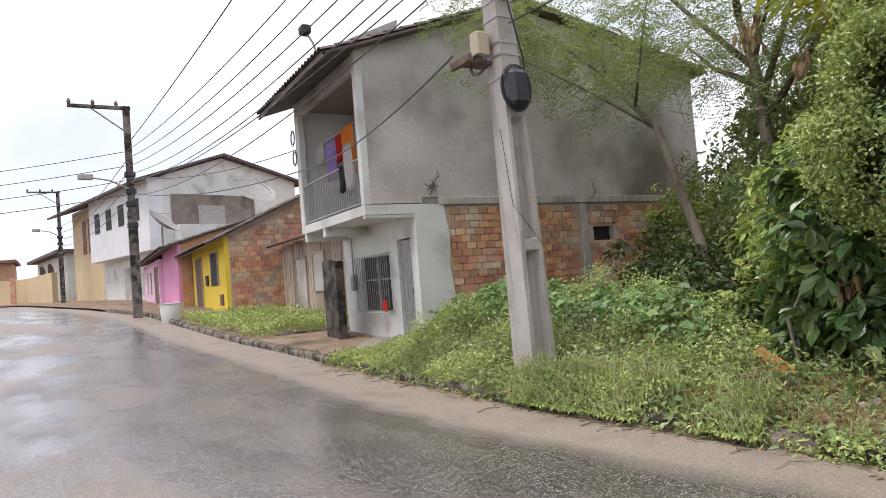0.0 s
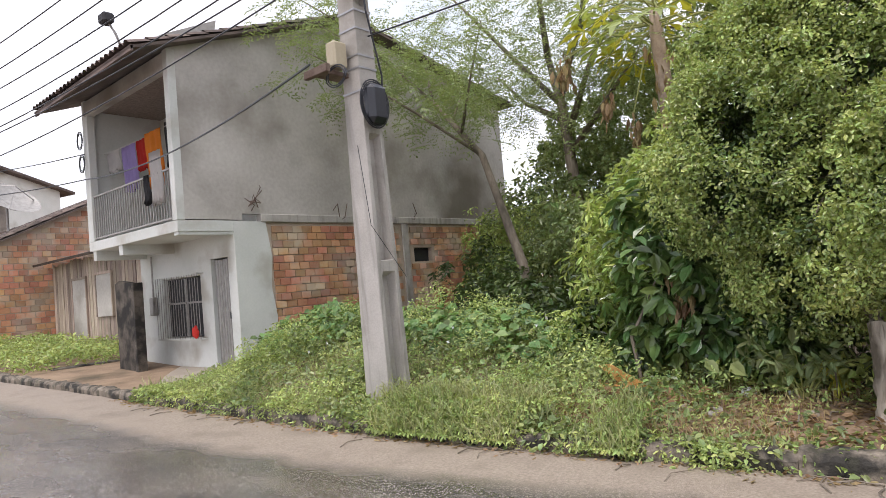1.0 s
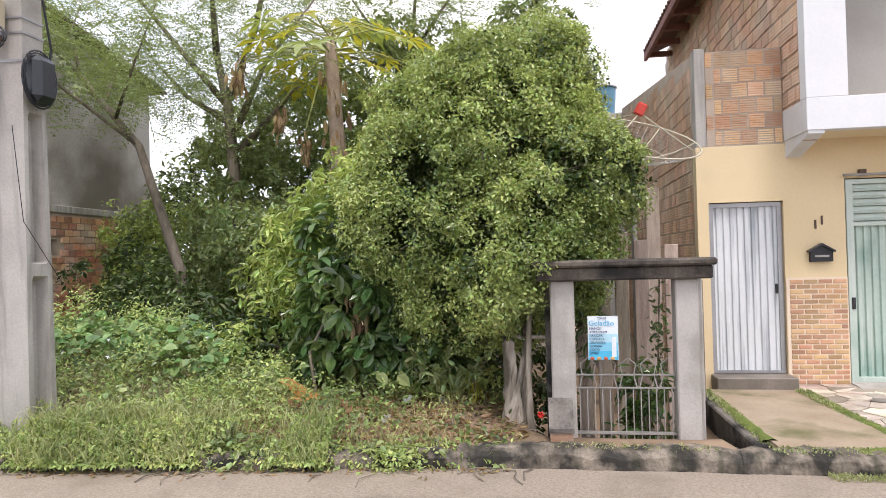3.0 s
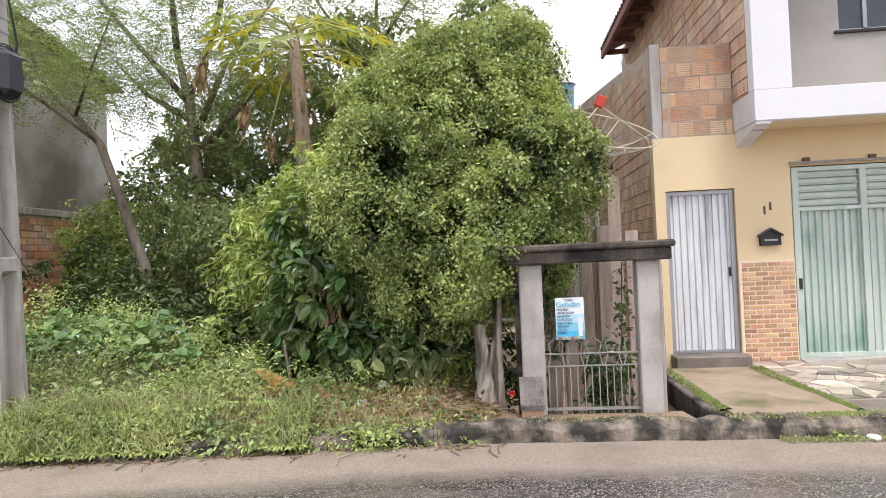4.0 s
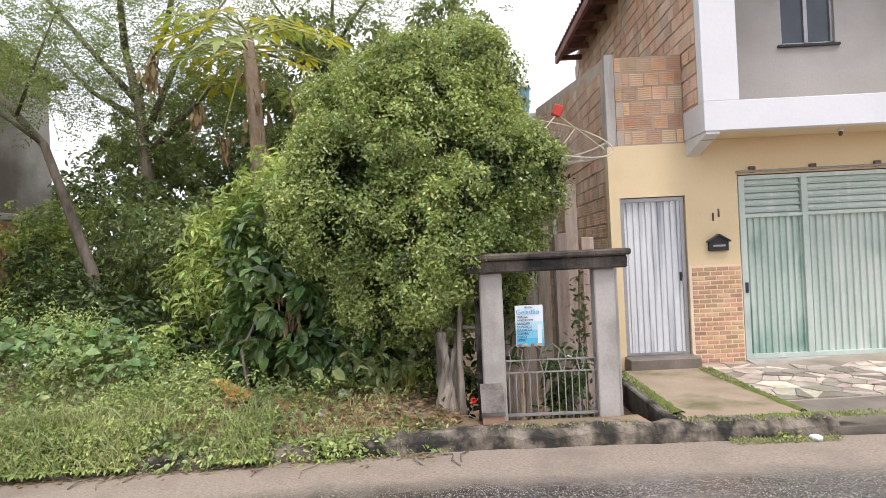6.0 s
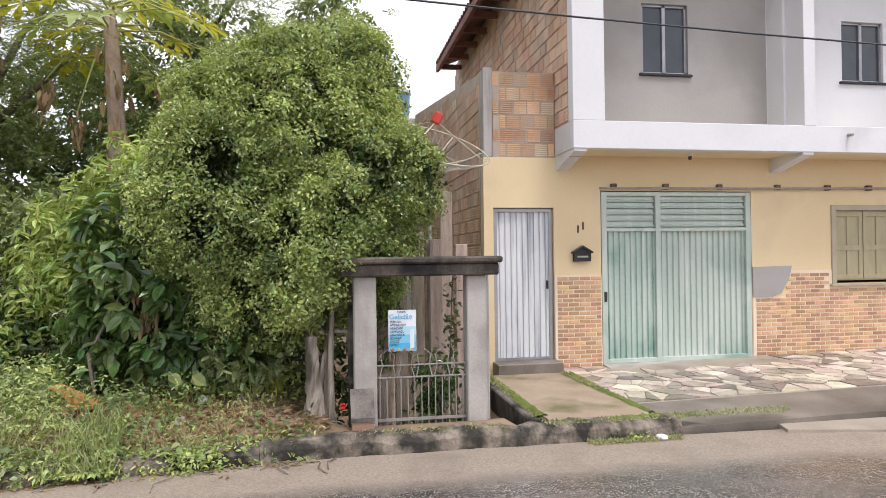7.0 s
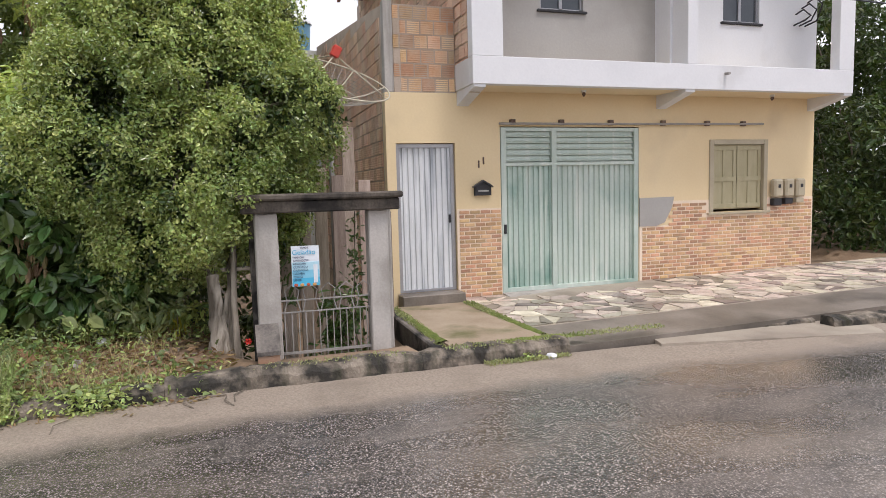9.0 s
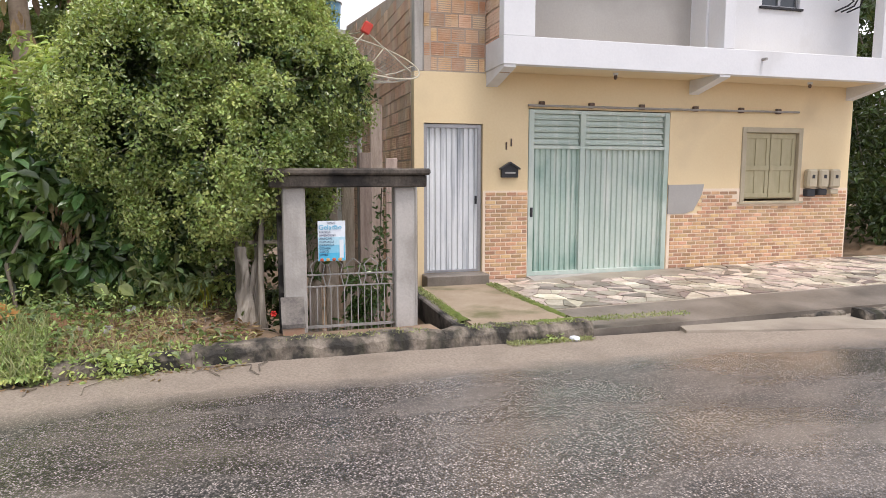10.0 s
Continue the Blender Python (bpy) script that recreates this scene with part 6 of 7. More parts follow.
shrub("light green leafy bush with long pale leaves", [(7.5, 5.1, 2.0, 0.6, 0.75, 0.8), (7.7, 5.6, 1.5, 0.55, 0.65, 0.8), (7.4, 4.5, 2.5, 0.55, 0.6, 0.45), (7.1, 4.8, 1.3, 0.35, 0.45, 0.6), (8.3, 4.6, 3.0, 0.6, 0.8, 0.5)], 8500, 240, 0.2, 0.12, M_LEAFY, aspect=0.32, droop=0.5)
# Undergrowth takes the dark leaf colour to paint the shading low in the lot.
shrub("tangled dark undergrowth in the lot", [(7.6, 5.9, 0.45, 0.6, 0.9, 0.55), (8.2, 6.8, 0.7, 0.9, 1.4, 0.7), (8.8, 8.3, 0.9, 1.0, 1.3, 0.7), (7.4, 4.9, 0.3, 0.6, 0.8, 0.6), (7.6, 3.4, 0.2, 0.7, 1.2, 0.7), (10.4, 10.0, 1.2, 1.0, 1.0, 0.9), (6.5, 2.4, 0.0, 0.4, 0.7, 0.6), (7.0, 2.9, 0.6, 0.5, 0.8, 0.8)], 15000, 420, 0.2, 0.10, M_LEAFD, aspect=0.5)
shrub("leafy nettles and seedlings at the edge of the lot", [(7.3, 6.4, 0.55, 0.5, 1.0, 0.35), (7.0, 5.0, 0.35, 0.5, 0.7, 0.3), (6.6, 3.4, 0.25, 0.5, 0.7, 0.3)], 2600, 120, 0.16, 0.11, M_LEAFY, aspect=0.45, stems=2)
shrub("yellow-green bush against the brick wall", [(12.9, 11.5, 1.9, 0.8, 0.7, 1.1), (12.2, 11.0, 1.3, 0.7, 0.7, 0.8), (13.9, 11.4, 2.6, 0.9, 0.8, 1.0), (13.4, 11.9, 2.7, 0.7, 0.5, 0.9)], 9500, 220, 0.24, 0.10, M_LEAFY, aspect=0.45)
shrub("mid green thicket behind the lot", [(12.5, 5.5, 2.4, 1.6, 2.2, 1.9), (13.0, 9.0, 2.5, 1.6, 2.4, 1.8), (12.0, 3.0, 2.2, 1.5, 1.8, 1.8), (13.5, 7.0, 3.8, 1.4, 1.8, 1.3), (10.6, 4.2, 1.6, 1.2, 1.6, 1.5), (10.6, 7.6, 1.6, 1.1, 1.6, 1.3), (9.6, 6.4, 1.8, 0.9, 1.2, 1.0)], 48000, 900, 0.27, 0.11, M_LEAFM, big=False, aspect=0.5)
shrub("tall gappy trees behind the papaya", [(14.5, 3.6, 5.0, 1.5, 1.8, 1.6), (15.0, 7.4, 5.2, 1.4, 1.8, 1.4), (14.0, 5.2, 6.6, 1.2, 1.6, 1.2), (13.4, 2.6, 6.4, 1.1, 1.2, 1.2), (15.2, 10.0, 4.6, 1.4, 1.4, 1.3)], 22000, 260, 0.36, 0.14, M_LEAFM, big=False, aspect=0.45, name="tree")
shrub("tall dark thicket closing the back of the lot", [(17, 2.5, 2.2, 2, 3, 2.6), (17, 8, 2.2, 2, 3.5, 2.6), (17.5, 13, 2.4, 2, 3.5, 2.6), (16.5, 5, 4.2, 1.6, 2.4, 1.6)], 22000, 420, 0.5, 0.2, M_LEAFD, big=False, aspect=0.5)
shrub("dark trees beyond the end of the house", [(9.5, -10.3, 2.0, 1.8, 1.8, 2.2), (9.0, -10.6, 0.8, 1.8, 2.0, 1.0), (12, -13, 3.5, 3.0, 3.0, 3.6), (8.5, -15, 1.6, 2.5, 3.5, 2.2), (10.5, -11.0, 5.0, 1.8, 1.8, 1.8), (15, -12, 6.0, 3.0, 3.0, 3.5)], 56000, 700, 0.38, 0.13, M_LEAFD, big=False, aspect=0.5, name="tree")
shrub("deep green hedge behind the far trees", [(12, -17, 2.0, 5, 2.5, 3.0), (17, -14, 4, 3, 3, 4)], 16000, 300, 0.6, 0.3, M_LEAFD, big=False, aspect=0.5)


def feather_tree(label, trunk, radii, limbs, sprays, spread, seed, limb_r=0.05):
    """An airy tree: a leaning trunk, thin limbs and many flat feathery fronds."""
    t = thing("tree", label, "tree")
    smooth(part("trunk", tube(trunk, radii, 9), M_BARK, t))
    rg2 = np.random.default_rng(seed)
    P, O = [], []
    for lim in limbs:
        pts = [Vector(p) for p in lim]
        smooth(part("limb", tube(pts, [limb_r * (1 - 0.8 * i / (len(pts) - 1)) for i in range(len(pts))], 6), M_BARK, t))
        for _ in range(sprays):
            k = rg2.uniform(0.25, 1.0) * (len(pts) - 1)
            i = min(int(k), len(pts) - 2)
            c = np.array(pts[i].lerp(pts[i + 1], k - i)) + rg2.normal(0, spread, 3) * np.array([1, 1, 0.55])
            d = unit(rg2.normal(0, 1, 3) * np.array([1, 1, 0.3]) + np.array([0, 0, -0.25]))
            L = rg2.uniform(0.35, 0.7)
            sd = unit(np.cross(d, np.array([0, 0, 1.0])))
            for s in np.linspace(0.1, 1, 7):
                for sg in (-1, 1):
                    root = c + d * L * s + np.array([0, 0, -0.12 * s * s])
                    for w in np.linspace(0.15, 1, 5):
                        P.append(root + sg * sd * w * L * 0.32 * (1.1 - 0.5 * s) + d * w * 0.05)
                        O.append(d * 0.9 + sg * sd * 0.25)
    v, f = small_leaves(np.array(P), unit(np.array(O)), 0.055, 0.42, 0.1, 0.2)
    mesh_np("crown", v, f, M_LEAFF, t, "feathery pale green fronds")


feather_tree("leaning slender tree with feathery leaves", [(9.6, 8.2, -0.6), (9.7, 8.55, 1.7), (9.9, 9.4, 3.9), (9.7, 10.4, 5.2)], [0.12, 0.095, 0.07, 0.05],
             [[(9.9, 9.4, 3.9), (9.0, 10.2, 4.8), (8.0, 10.8, 5.5), (7.0, 11.2, 6.0)], [(9.7, 10.4, 5.2), (8.8, 10.8, 6.0), (7.6, 11.3, 6.6)], [(9.8, 10.0, 4.7), (10.6, 10.4, 5.4), (11.4, 10.8, 6.0)], [(9.8, 9.8, 4.4), (9.2, 9.0, 5.2), (8.6, 8.2, 5.9)],
              [(9.7, 10.4, 5.2), (9.0, 11.3, 6.4), (8.2, 11.6, 7.0), (7.2, 11.7, 7.3)], [(9.7, 10.4, 5.2), (10.6, 11.3, 6.4), (11.6, 11.8, 7.4)]], 105, 0.5, 21, 0.035)
feather_tree("tall thin forked tree with feathery leaves", [(12.4, 8.6, -0.6), (12.4, 8.75, 2.6), (12.5, 9.0, 5.2), (12.6, 9.3, 6.4)], [0.17, 0.14, 0.11, 0.07],
             [[(12.5, 9.0, 5.2), (12.2, 9.9, 6.4), (12.0, 10.8, 7.6), (11.6, 11.5, 8.6)], [(12.5, 9.0, 5.4), (12.4, 8.3, 6.8), (12.2, 7.8, 8.4), (12.0, 7.2, 9.4)], [(12.6, 9.3, 6.4), (12.6, 9.4, 8.0), (12.4, 9.0, 9.4)], [(12.4, 8.7, 4.2), (12.0, 7.6, 5.0), (11.7, 6.8, 5.6)], [(12.5, 8.9, 4.8), (12.9, 10.2, 5.6), (13.2, 11.2, 6.6)], [(12.4, 8.8, 4.6), (12.2, 8.0, 6.0), (12.4, 6.9, 7.4)]], 150, 0.7, 22, 0.085)
feather_tree("back tree with airy feathery crown", [(14.5, 5.0, -0.6), (14.4, 5.0, 4.0), (14.2, 5.2, 6.6)], [0.16, 0.13, 0.08],
             [[(14.2, 5.2, 6.6), (13.6, 4.2, 7.6), (13.2, 3.2, 8.2)], [(14.2, 5.2, 6.0), (13.8, 6.2, 7.4), (13.4, 7.0, 8.6)], [(14.3, 5.1, 5.2), (13.5, 3.8, 6.0), (13.0, 2.6, 6.4)], [(14.2, 5.2, 6.6), (14.0, 5.0, 8.4), (13.8, 4.6, 9.6)], [(14.2, 5.2, 6.2), (13.6, 7.0, 6.6), (13.0, 8.2, 7.0)]], 125, 0.7, 23)
# papaya
pap = thing("papaya_tree", "papaya tree with yellowing lobed leaves on a scarred trunk", "tree")
PX, PY = 11.0, 6.05
smooth(part("trunk", tube([(PX, PY - 0.1, -0.8), (PX, PY - 0.05, 2.0), (PX, PY, 4.0), (PX, PY + 0.08, 5.6), (PX, PY + 0.1, 6.05)], [0.18, 0.16, 0.145, 0.12, 0.07], 12), M_PAPAYA, pap))
rp = random.Random(8)


def papaya_leaf(root, az, L, dip, r, material):
    tip = root + Vector((math.cos(az) * L, math.sin(az) * L, dip))
    mid = root.lerp(tip, 0.5) + Vector((0, 0, 0.18))
    lf = part("leaf", tube([root, mid, tip], [0.02, 0.016, 0.012], 5), M_LEAFYS, pap)
    bm = bmesh.new()
    d = Vector((math.cos(az), math.sin(az), -0.5 if material is not M_DEADLEAF else -2.0)).normalized()
    sd = d.cross(Vector((0, 0, 1))).normalized()
    nr = sd.cross(d)
    c0 = bm.verts.new(tip)
    for k in range(7):
        a = radians(-135 + k * 45)
        rr = r * (1.05 - 0.3 * abs(k - 3) / 3) * rp.uniform(0.85, 1.1)

        def at(turn, reach, sink):
            return bm.verts.new(tip + (d * math.cos(a + turn) + sd * math.sin(a + turn)) * rr * reach + nr * sink)
        left, right = [at(-0.2, 0.42, 0.03), at(-0.30, 0.62, 0.0), at(-0.14, 0.68, 0.0)], [at(0.14, 0.68, 0.0), at(0.30, 0.62, 0.0), at(0.2, 0.42, 0.03)]
        end = at(0, 1.0, -0.16 * rr)
        bm.faces.new((c0, left[0], left[1], left[2])), bm.faces.new((c0, left[2], end, right[0])), bm.faces.new((c0, right[0], right[1], right[2]))
    part("blade", bm, material, lf)


M_LEAFYS = plain("leaf_stalk", (0.30, 0.32, 0.10), 0.6)
for k in range(26):
    papaya_leaf(Vector((PX, PY + 0.1, 5.62 + 0.022 * k)), k * 2.4 + rp.uniform(-.4, .4), rp.uniform(0.6, 1.7), rp.uniform(-0.45, 0.5), rp.uniform(0.44, 0.68), M_PAPLEAF if k % 2 else M_LEAFY)
for k, (az, L, dip) in enumerate(((1.9, 1.75, -0.35), (1.75, 1.0, -0.95), (2.2, 0.55, -1.45), (1.5, 1.9, 0.25), (-1.4, 0.8, -0.5))):
    root = Vector((PX, PY + 0.08, 5.75 - 0.08 * k))
    tip = root + Vector((math.cos(az) * L, math.sin(az) * L, dip))
    st = part("leaf", tube([root, root.lerp(tip, 0.5) + Vector((0, 0, 0.22)), tip], [0.022, 0.018, 0.012], 5), M_LEAFYS, pap)
    p = np.array(tip) + RNG.normal(0, 1, (34, 3)) * np.array([0.06, 0.06, 0.13]) + np.array([0, 0, -0.22])
    v, f = leaves(p, np.tile([0, 0, -1.0], (34, 1)), 0.22, 0.34, 1.0, 0.4)
    tagged(mesh_np("withered_blade", v, f, M_DEADLEAF, st, "brown withered leaf hanging from its stalk"), kind="stuff")
for k in range(5):
    zz = 3.2 + k * 0.5
    p = np.stack([PX + RNG.normal(0, 0.12, 14), PY + RNG.normal(0, 0.12, 14), zz + RNG.uniform(-.2, .2, 14)], 1)
    v, f = leaves(p, np.tile([0, 0, -1.0], (14, 1)), 0.3, 0.3, 1.0, 0.3)
    tagged(mesh_np("dry_skirt", v, f, M_DEADLEAF, pap, "dry hanging leaf skirt"), kind="stuff")


# ---- weeds on the verge ----
def on_land(n, x_of, y0, y1):
    ys = RNG.uniform(y0, y1, n)
    xs = np.array([x_of(yy) for yy in ys])
    return np.stack([xs, ys, np.array([land_z(a, b) for a, b in zip(xs, ys)])], 1)


def density(p, s=0.9):
    return np.array([noise.noise(Vector((a[0] * s, a[1] * s, 4.2))) for a in p])


weeds = thing("weeds", "knee-high weeds and grass on the verge", "weeds", kind="stuff")


def verge_weeds(name, n, y0, y1, depth, size, aspect, material, tall, thin=0.0, s=0.9, seed_off=4.2):
    """Leafy weeds in patches of uneven height, thin over the trodden bare spot."""
    p = on_land(n, lambda yy: kerb_x(yy) - 0.02 + RNG.uniform(0, 1) ** 1.2 * depth, y0, y1)
    d1 = np.array([noise.noise(Vector((a[0] * s, a[1] * s, seed_off))) for a in p])
    d2 = np.array([noise.noise(Vector((a[0] * 2.6, a[1] * 2.6, seed_off + 3))) for a in p])
    bare = np.clip(np.exp(-(((p[:, 0] - 5.75) / 0.95) ** 2 + ((p[:, 1] - 3.9) / 1.15) ** 2)) * 1.5, 0, 0.7)
    fade = np.clip((p[:, 1] - 2.4) / 1.5, 0.12, 1)
    keep = RNG.uniform(0, 1, n) < (0.7 - thin + 0.9 * d1 + 0.4 * d2) * (1 - bare) * fade
    p, d1, d2 = p[keep], d1[keep], d2[keep]
    inward = p[:, 0] - np.array([kerb_x(a) for a in p[:, 1]])
    foot = np.exp(-(((p[:, 0] - 4.75) / 0.42) ** 2 + ((p[:, 1] - 7.2) / 0.6) ** 2))
    h = tall * (0.35 + 0.65 * np.clip((p[:, 1] - 3.5) / 3.0, 0, 1)) * (1 + 1.4 * d1 + 1.2 * d2) * np.clip(0.4 + 0.6 * inward, 0.4, 1)
    h = np.clip(h * (1 - 0.85 * foot) * np.clip((13.2 - p[:, 1]) / 3.0, 0.35, 1), 0.03, 1)
    q = p + np.stack([RNG.normal(0, 0.02, len(p)), RNG.normal(0, 0.02, len(p)), RNG.uniform(0.1, 1, len(p)) * h], 1)
    v, f = facing_leaves(q, np.tile([-0.35, 0, 0.6], (len(p), 1)), size, aspect, 0.1, 0.6)
    mesh_np(name, v, f, material, weeds)


verge_weeds("weed_leaves", 85000, 2.5, 12.5, 3.3, 0.046, 0.42, M_LEAFW, 0.44)
verge_weeds("creeper_leaves", 26000, 2.6, 12.5, 3.0, 0.058, 0.7, M_LEAFM, 0.30, 0.15, 1.3, 9.1)
verge_weeds("yellow_weed_leaves", 9000, 2.6, 10.5, 2.4, 0.04, 0.3, M_GRASS, 0.4, 0.3, 1.1, 15.3)
n = 8500
p = on_land(n, lambda yy: kerb_x(yy) + 0.1 + RNG.uniform(0, 1) ** 1.3 * 3.2, 3.2, 12.4)
bare = np.exp(-(((p[:, 0] - 5.75) / 0.95) ** 2 + ((p[:, 1] - 3.9) / 1.15) ** 2)) * 1.5
p = p[RNG.uniform(0, 1, n) < (1 - np.clip(bare, 0, 0.93)) * 0.6]


def blades(p, length, width):
    n = len(p)
    d = unit(np.stack([RNG.normal(0, 0.45, n), RNG.normal(0, 0.45, n), np.ones(n)], 1))
    bend = np.stack([RNG.normal(0, 0.5, n), RNG.normal(0, 0.5, n), np.full(n, -0.25)], 1)
    s = unit(np.cross(d, RNG.normal(0, 1, (n, 3)))) * width
    L = (length * RNG.uniform(0.5, 1.4, n))[:, None]
    v = np.stack([p - s, p + s, p + d * L * 0.55 + s * 0.8, p + d * L * 0.55 - s * 0.8, p + d * L * 0.85 + bend * L * 0.5], 1).reshape(-1, 3)
    k = np.arange(n)[:, None] * 5
    return v, [*(k + np.array([[0, 1, 2, 3]])).tolist(), *(k + np.array([[3, 2, 4]])).tolist()]


p = p[np.hypot(p[:, 0] - 4.8, p[:, 1] - 7.2) > 0.5]
p[:, 2] += RNG.uniform(0, 0.12, len(p))
v, f = blades(p, 0.27, 0.0035)
mesh_np("grass_blades", v, f, M_GRASS, weeds)
p2 = on_land(1300, lambda yy: kerb_x(yy) + 0.15 + RNG.uniform(0, 1) * 1.8, 3.0, 6.2)
v, f = blades(p2, 0.18, 0.003)
mesh_np("dry_blades", v, f, M_STRAW, weeds)
p3 = on_land(7500, lambda yy: RNG.uniform(6.1, 9.2), 6.0, 12.0)
lush = density(p3, 0.8)
p3 = p3[RNG.uniform(-0.5, 0.3, len(p3)) < lush + 0.15]
p3[:, 2] += 0.16 + 0.3 * RNG.uniform(0, 1, len(p3)) + 0.25 * density(p3, 1.7)
v, f = facing_leaves(p3, np.tile([-0.45, -0.2, 0.7], (len(p3), 1)), 0.125, 0.85, 0.2, 0.4)
squash = thing("squash_vine", "creeping vine with broad pale green leaves", "vine", kind="stuff")
mesh_np("vine_leaves", v, f, M_VINE, squash)
n = 16000
p = on_land(n, lambda yy: kerb_x(yy) + RNG.uniform(-0.09, 0.3), 4.1, 7.0)
p = p[RNG.uniform(-0.3, 0.4, n) < density(p, 1.9)]
p[:, 2] = np.array([road_z(a[1]) for a in p]) + np.clip(0.06 + 1.3 * (p[:, 0] - np.array([kerb_x(a[1]) for a in p])) + RNG.uniform(0, 0.16, len(p)), 0.085, 0.4)
v, f = facing_leaves(p, np.tile([-0.8, 0, 0.35], (len(p), 1)), 0.042, 0.42, 0.5, 0.6)
mesh_np("overhanging_leaves", v, f, M_LEAFW, weeds)
v, f = blades(p[::4], 0.22, 0.004)
mesh_np("overhanging_blades", v, f, M_GRASS, weeds)
for k in range(9):
    a = random.Random(300 + k)
    x, y = a.uniform(5.3, 7.4), a.uniform(5.0, 9.5)
    fl = thing("flower", "small white flower among the weeds", "flower", "white flowers in the weeds")
    zf = land_z(x, y) + a.uniform(0.38, 0.5)
    part("stem", tube([(x, y, land_z(x, y)), (x, y + 0.01, zf)], 0.003, 4), M_LEAFYS, fl)
    bm = bmesh.new()
    for j in range(5):
        e = Vector((-0.5, math.cos(j * 1.257), math.sin(j * 1.257))) * 0.026
        q = [bm.verts.new(Vector((x, y, zf)) + c) for c in (Vector((0, 0, 0)), e * 0.7 + Vector((0, 0.009, 0.006)), e, e * 0.7 - Vector((0, 0.009, 0.006)))]
        bm.faces.new(q)
    part("petals", bm, M_WHITE, fl)
p4 = on_land(9000, lambda yy: kerb_x(yy) + 0.25 + RNG.uniform(0, 1) * 3.2, 17.2, 24.3)
lotw = thing("weeds", "low green weeds in front of the shed", "weeds", kind="stuff")
p4[:, 2] += RNG.uniform(0, 0.3, len(p4))
p4[:, 2] += 0.25 * np.clip(density(p4, 0.9), 0, 1)
v, f = facing_leaves(p4, np.tile([-0.2, -0.3, 0.7], (len(p4), 1)), 0.085, 0.5, 0.1, 0.7)
mesh_np("weed_leaves", v, f, M_LEAFW, lotw)
for (cx, cy, n, r) in ((4.6, 3.55, 620, 0.20), (4.5, 4.6, 90, 0.10), (4.62, -0.35, 90, 0.08), (4.55, 4.15, 60, 0.07), (4.35, 8.6, 120, 0.14)):
    tuft = thing("weed_tuft", "small green tuft growing at the foot of the kerb", "weed", "tufts at the kerb")
    p = np.stack([cx + RNG.normal(0, r * 0.5, n), cy + RNG.normal(0, r * 0.7, n), road_z(cy) + RNG.uniform(0.0, r * 0.8, n)], 1)
    v, f = facing_leaves(p, np.tile([-0.3, 0, 0.6], (n, 1)), 0.04, 0.6, 0.0, 0.6)
    mesh_np("foliage", v, f, M_LEAFW, tuft)
garden = thing("shrub", "leafy plants growing behind the iron gate", "shrub")
crown("crown", 900, [(5.9, 1.3, -0.1, 0.25, 0.3, 0.5), (6.2, 1.25, 0.3, 0.2, 0.2, 0.35), (6.2, 1.8, 0.9, 0.15, 0.12, 0.4)], 45, 0.12, 0.12, M_LEAFB, garden, "", True, 0.3)
vine = thing("climbing_vine", "thin vine climbing the gate post", "vine")
p = np.stack([5.65 + RNG.normal(0, 0.04, 160), 1.2 + RNG.normal(0, 0.05, 160), RNG.uniform(0.2, 1.5, 160)], 1)
v, f = leaves(p, np.tile([-0.6, 0, 0.1], (160, 1)), 0.07, 0.6)
mesh_np("leaves", v, f, M_LEAFB, vine)
part("stem", tube([(5.66, 1.2, -0.3), (5.65, 1.22, 0.6), (5.66, 1.18, 1.5)], 0.008, 5), M_BARK, vine)
flower = thing("flower", "small red flower by the brick stub", "flower")
bm = bmesh.new()
for k in range(6):
    a = k * 1.05
    tube([(5.25, 2.33, 0.3), (5.23, 2.33 + 0.028 * math.cos(a), 0.3 + 0.028 * math.sin(a))], [0.006, 0.011], 5, bm)
part("petals", bm, M_RED, flower)

taro = thing("seedling", "broad pale-leaved seedlings at the edge of the bare earth", "plant")
for k in range(22):
    a = random.Random(400 + k)
    x, y = a.uniform(5.9, 6.45), a.uniform(3.3, 5.1)
    z = land_z(x, y)
    tip = Vector((x - a.uniform(0.05, 0.2), y + a.uniform(-0.15, 0.15), z + a.uniform(0.1, 0.34)))
    st = part("stalk", tube([(x, y, z - 0.02), (x, y, z + 0.1), tip], [0.006, 0.005, 0.003], 4), M_LEAFYS, taro)
    v, f = facing_leaves(np.array([list(tip)]), np.array([[-0.7, a.uniform(-.4, .4), 0.3]]), 0.17, 0.6, 0.5, 0.3)
    mesh_np("blade", v, f, (M_LEAFM, M_VINE, M_LEAFM)[k % 3], st)

# ---- litter ----
card = thing("cardboard", "folded orange-brown cardboard lying in the weeds", "cardboard")
part("sheet", prism([(5.75, 4.72), (6.15, 4.62), (6.1, 4.95), (5.98, 5.2), (5.85, 5.1)], 0.27, 0.29, "z"), M_CARD, card)
bm = prism([(4.62, 0.27), (4.95, 0.30), (5.18, 0.48), (5.05, 0.50)], 5.95, 5.97, "x")
part("flap", bm, M_CARD, card)
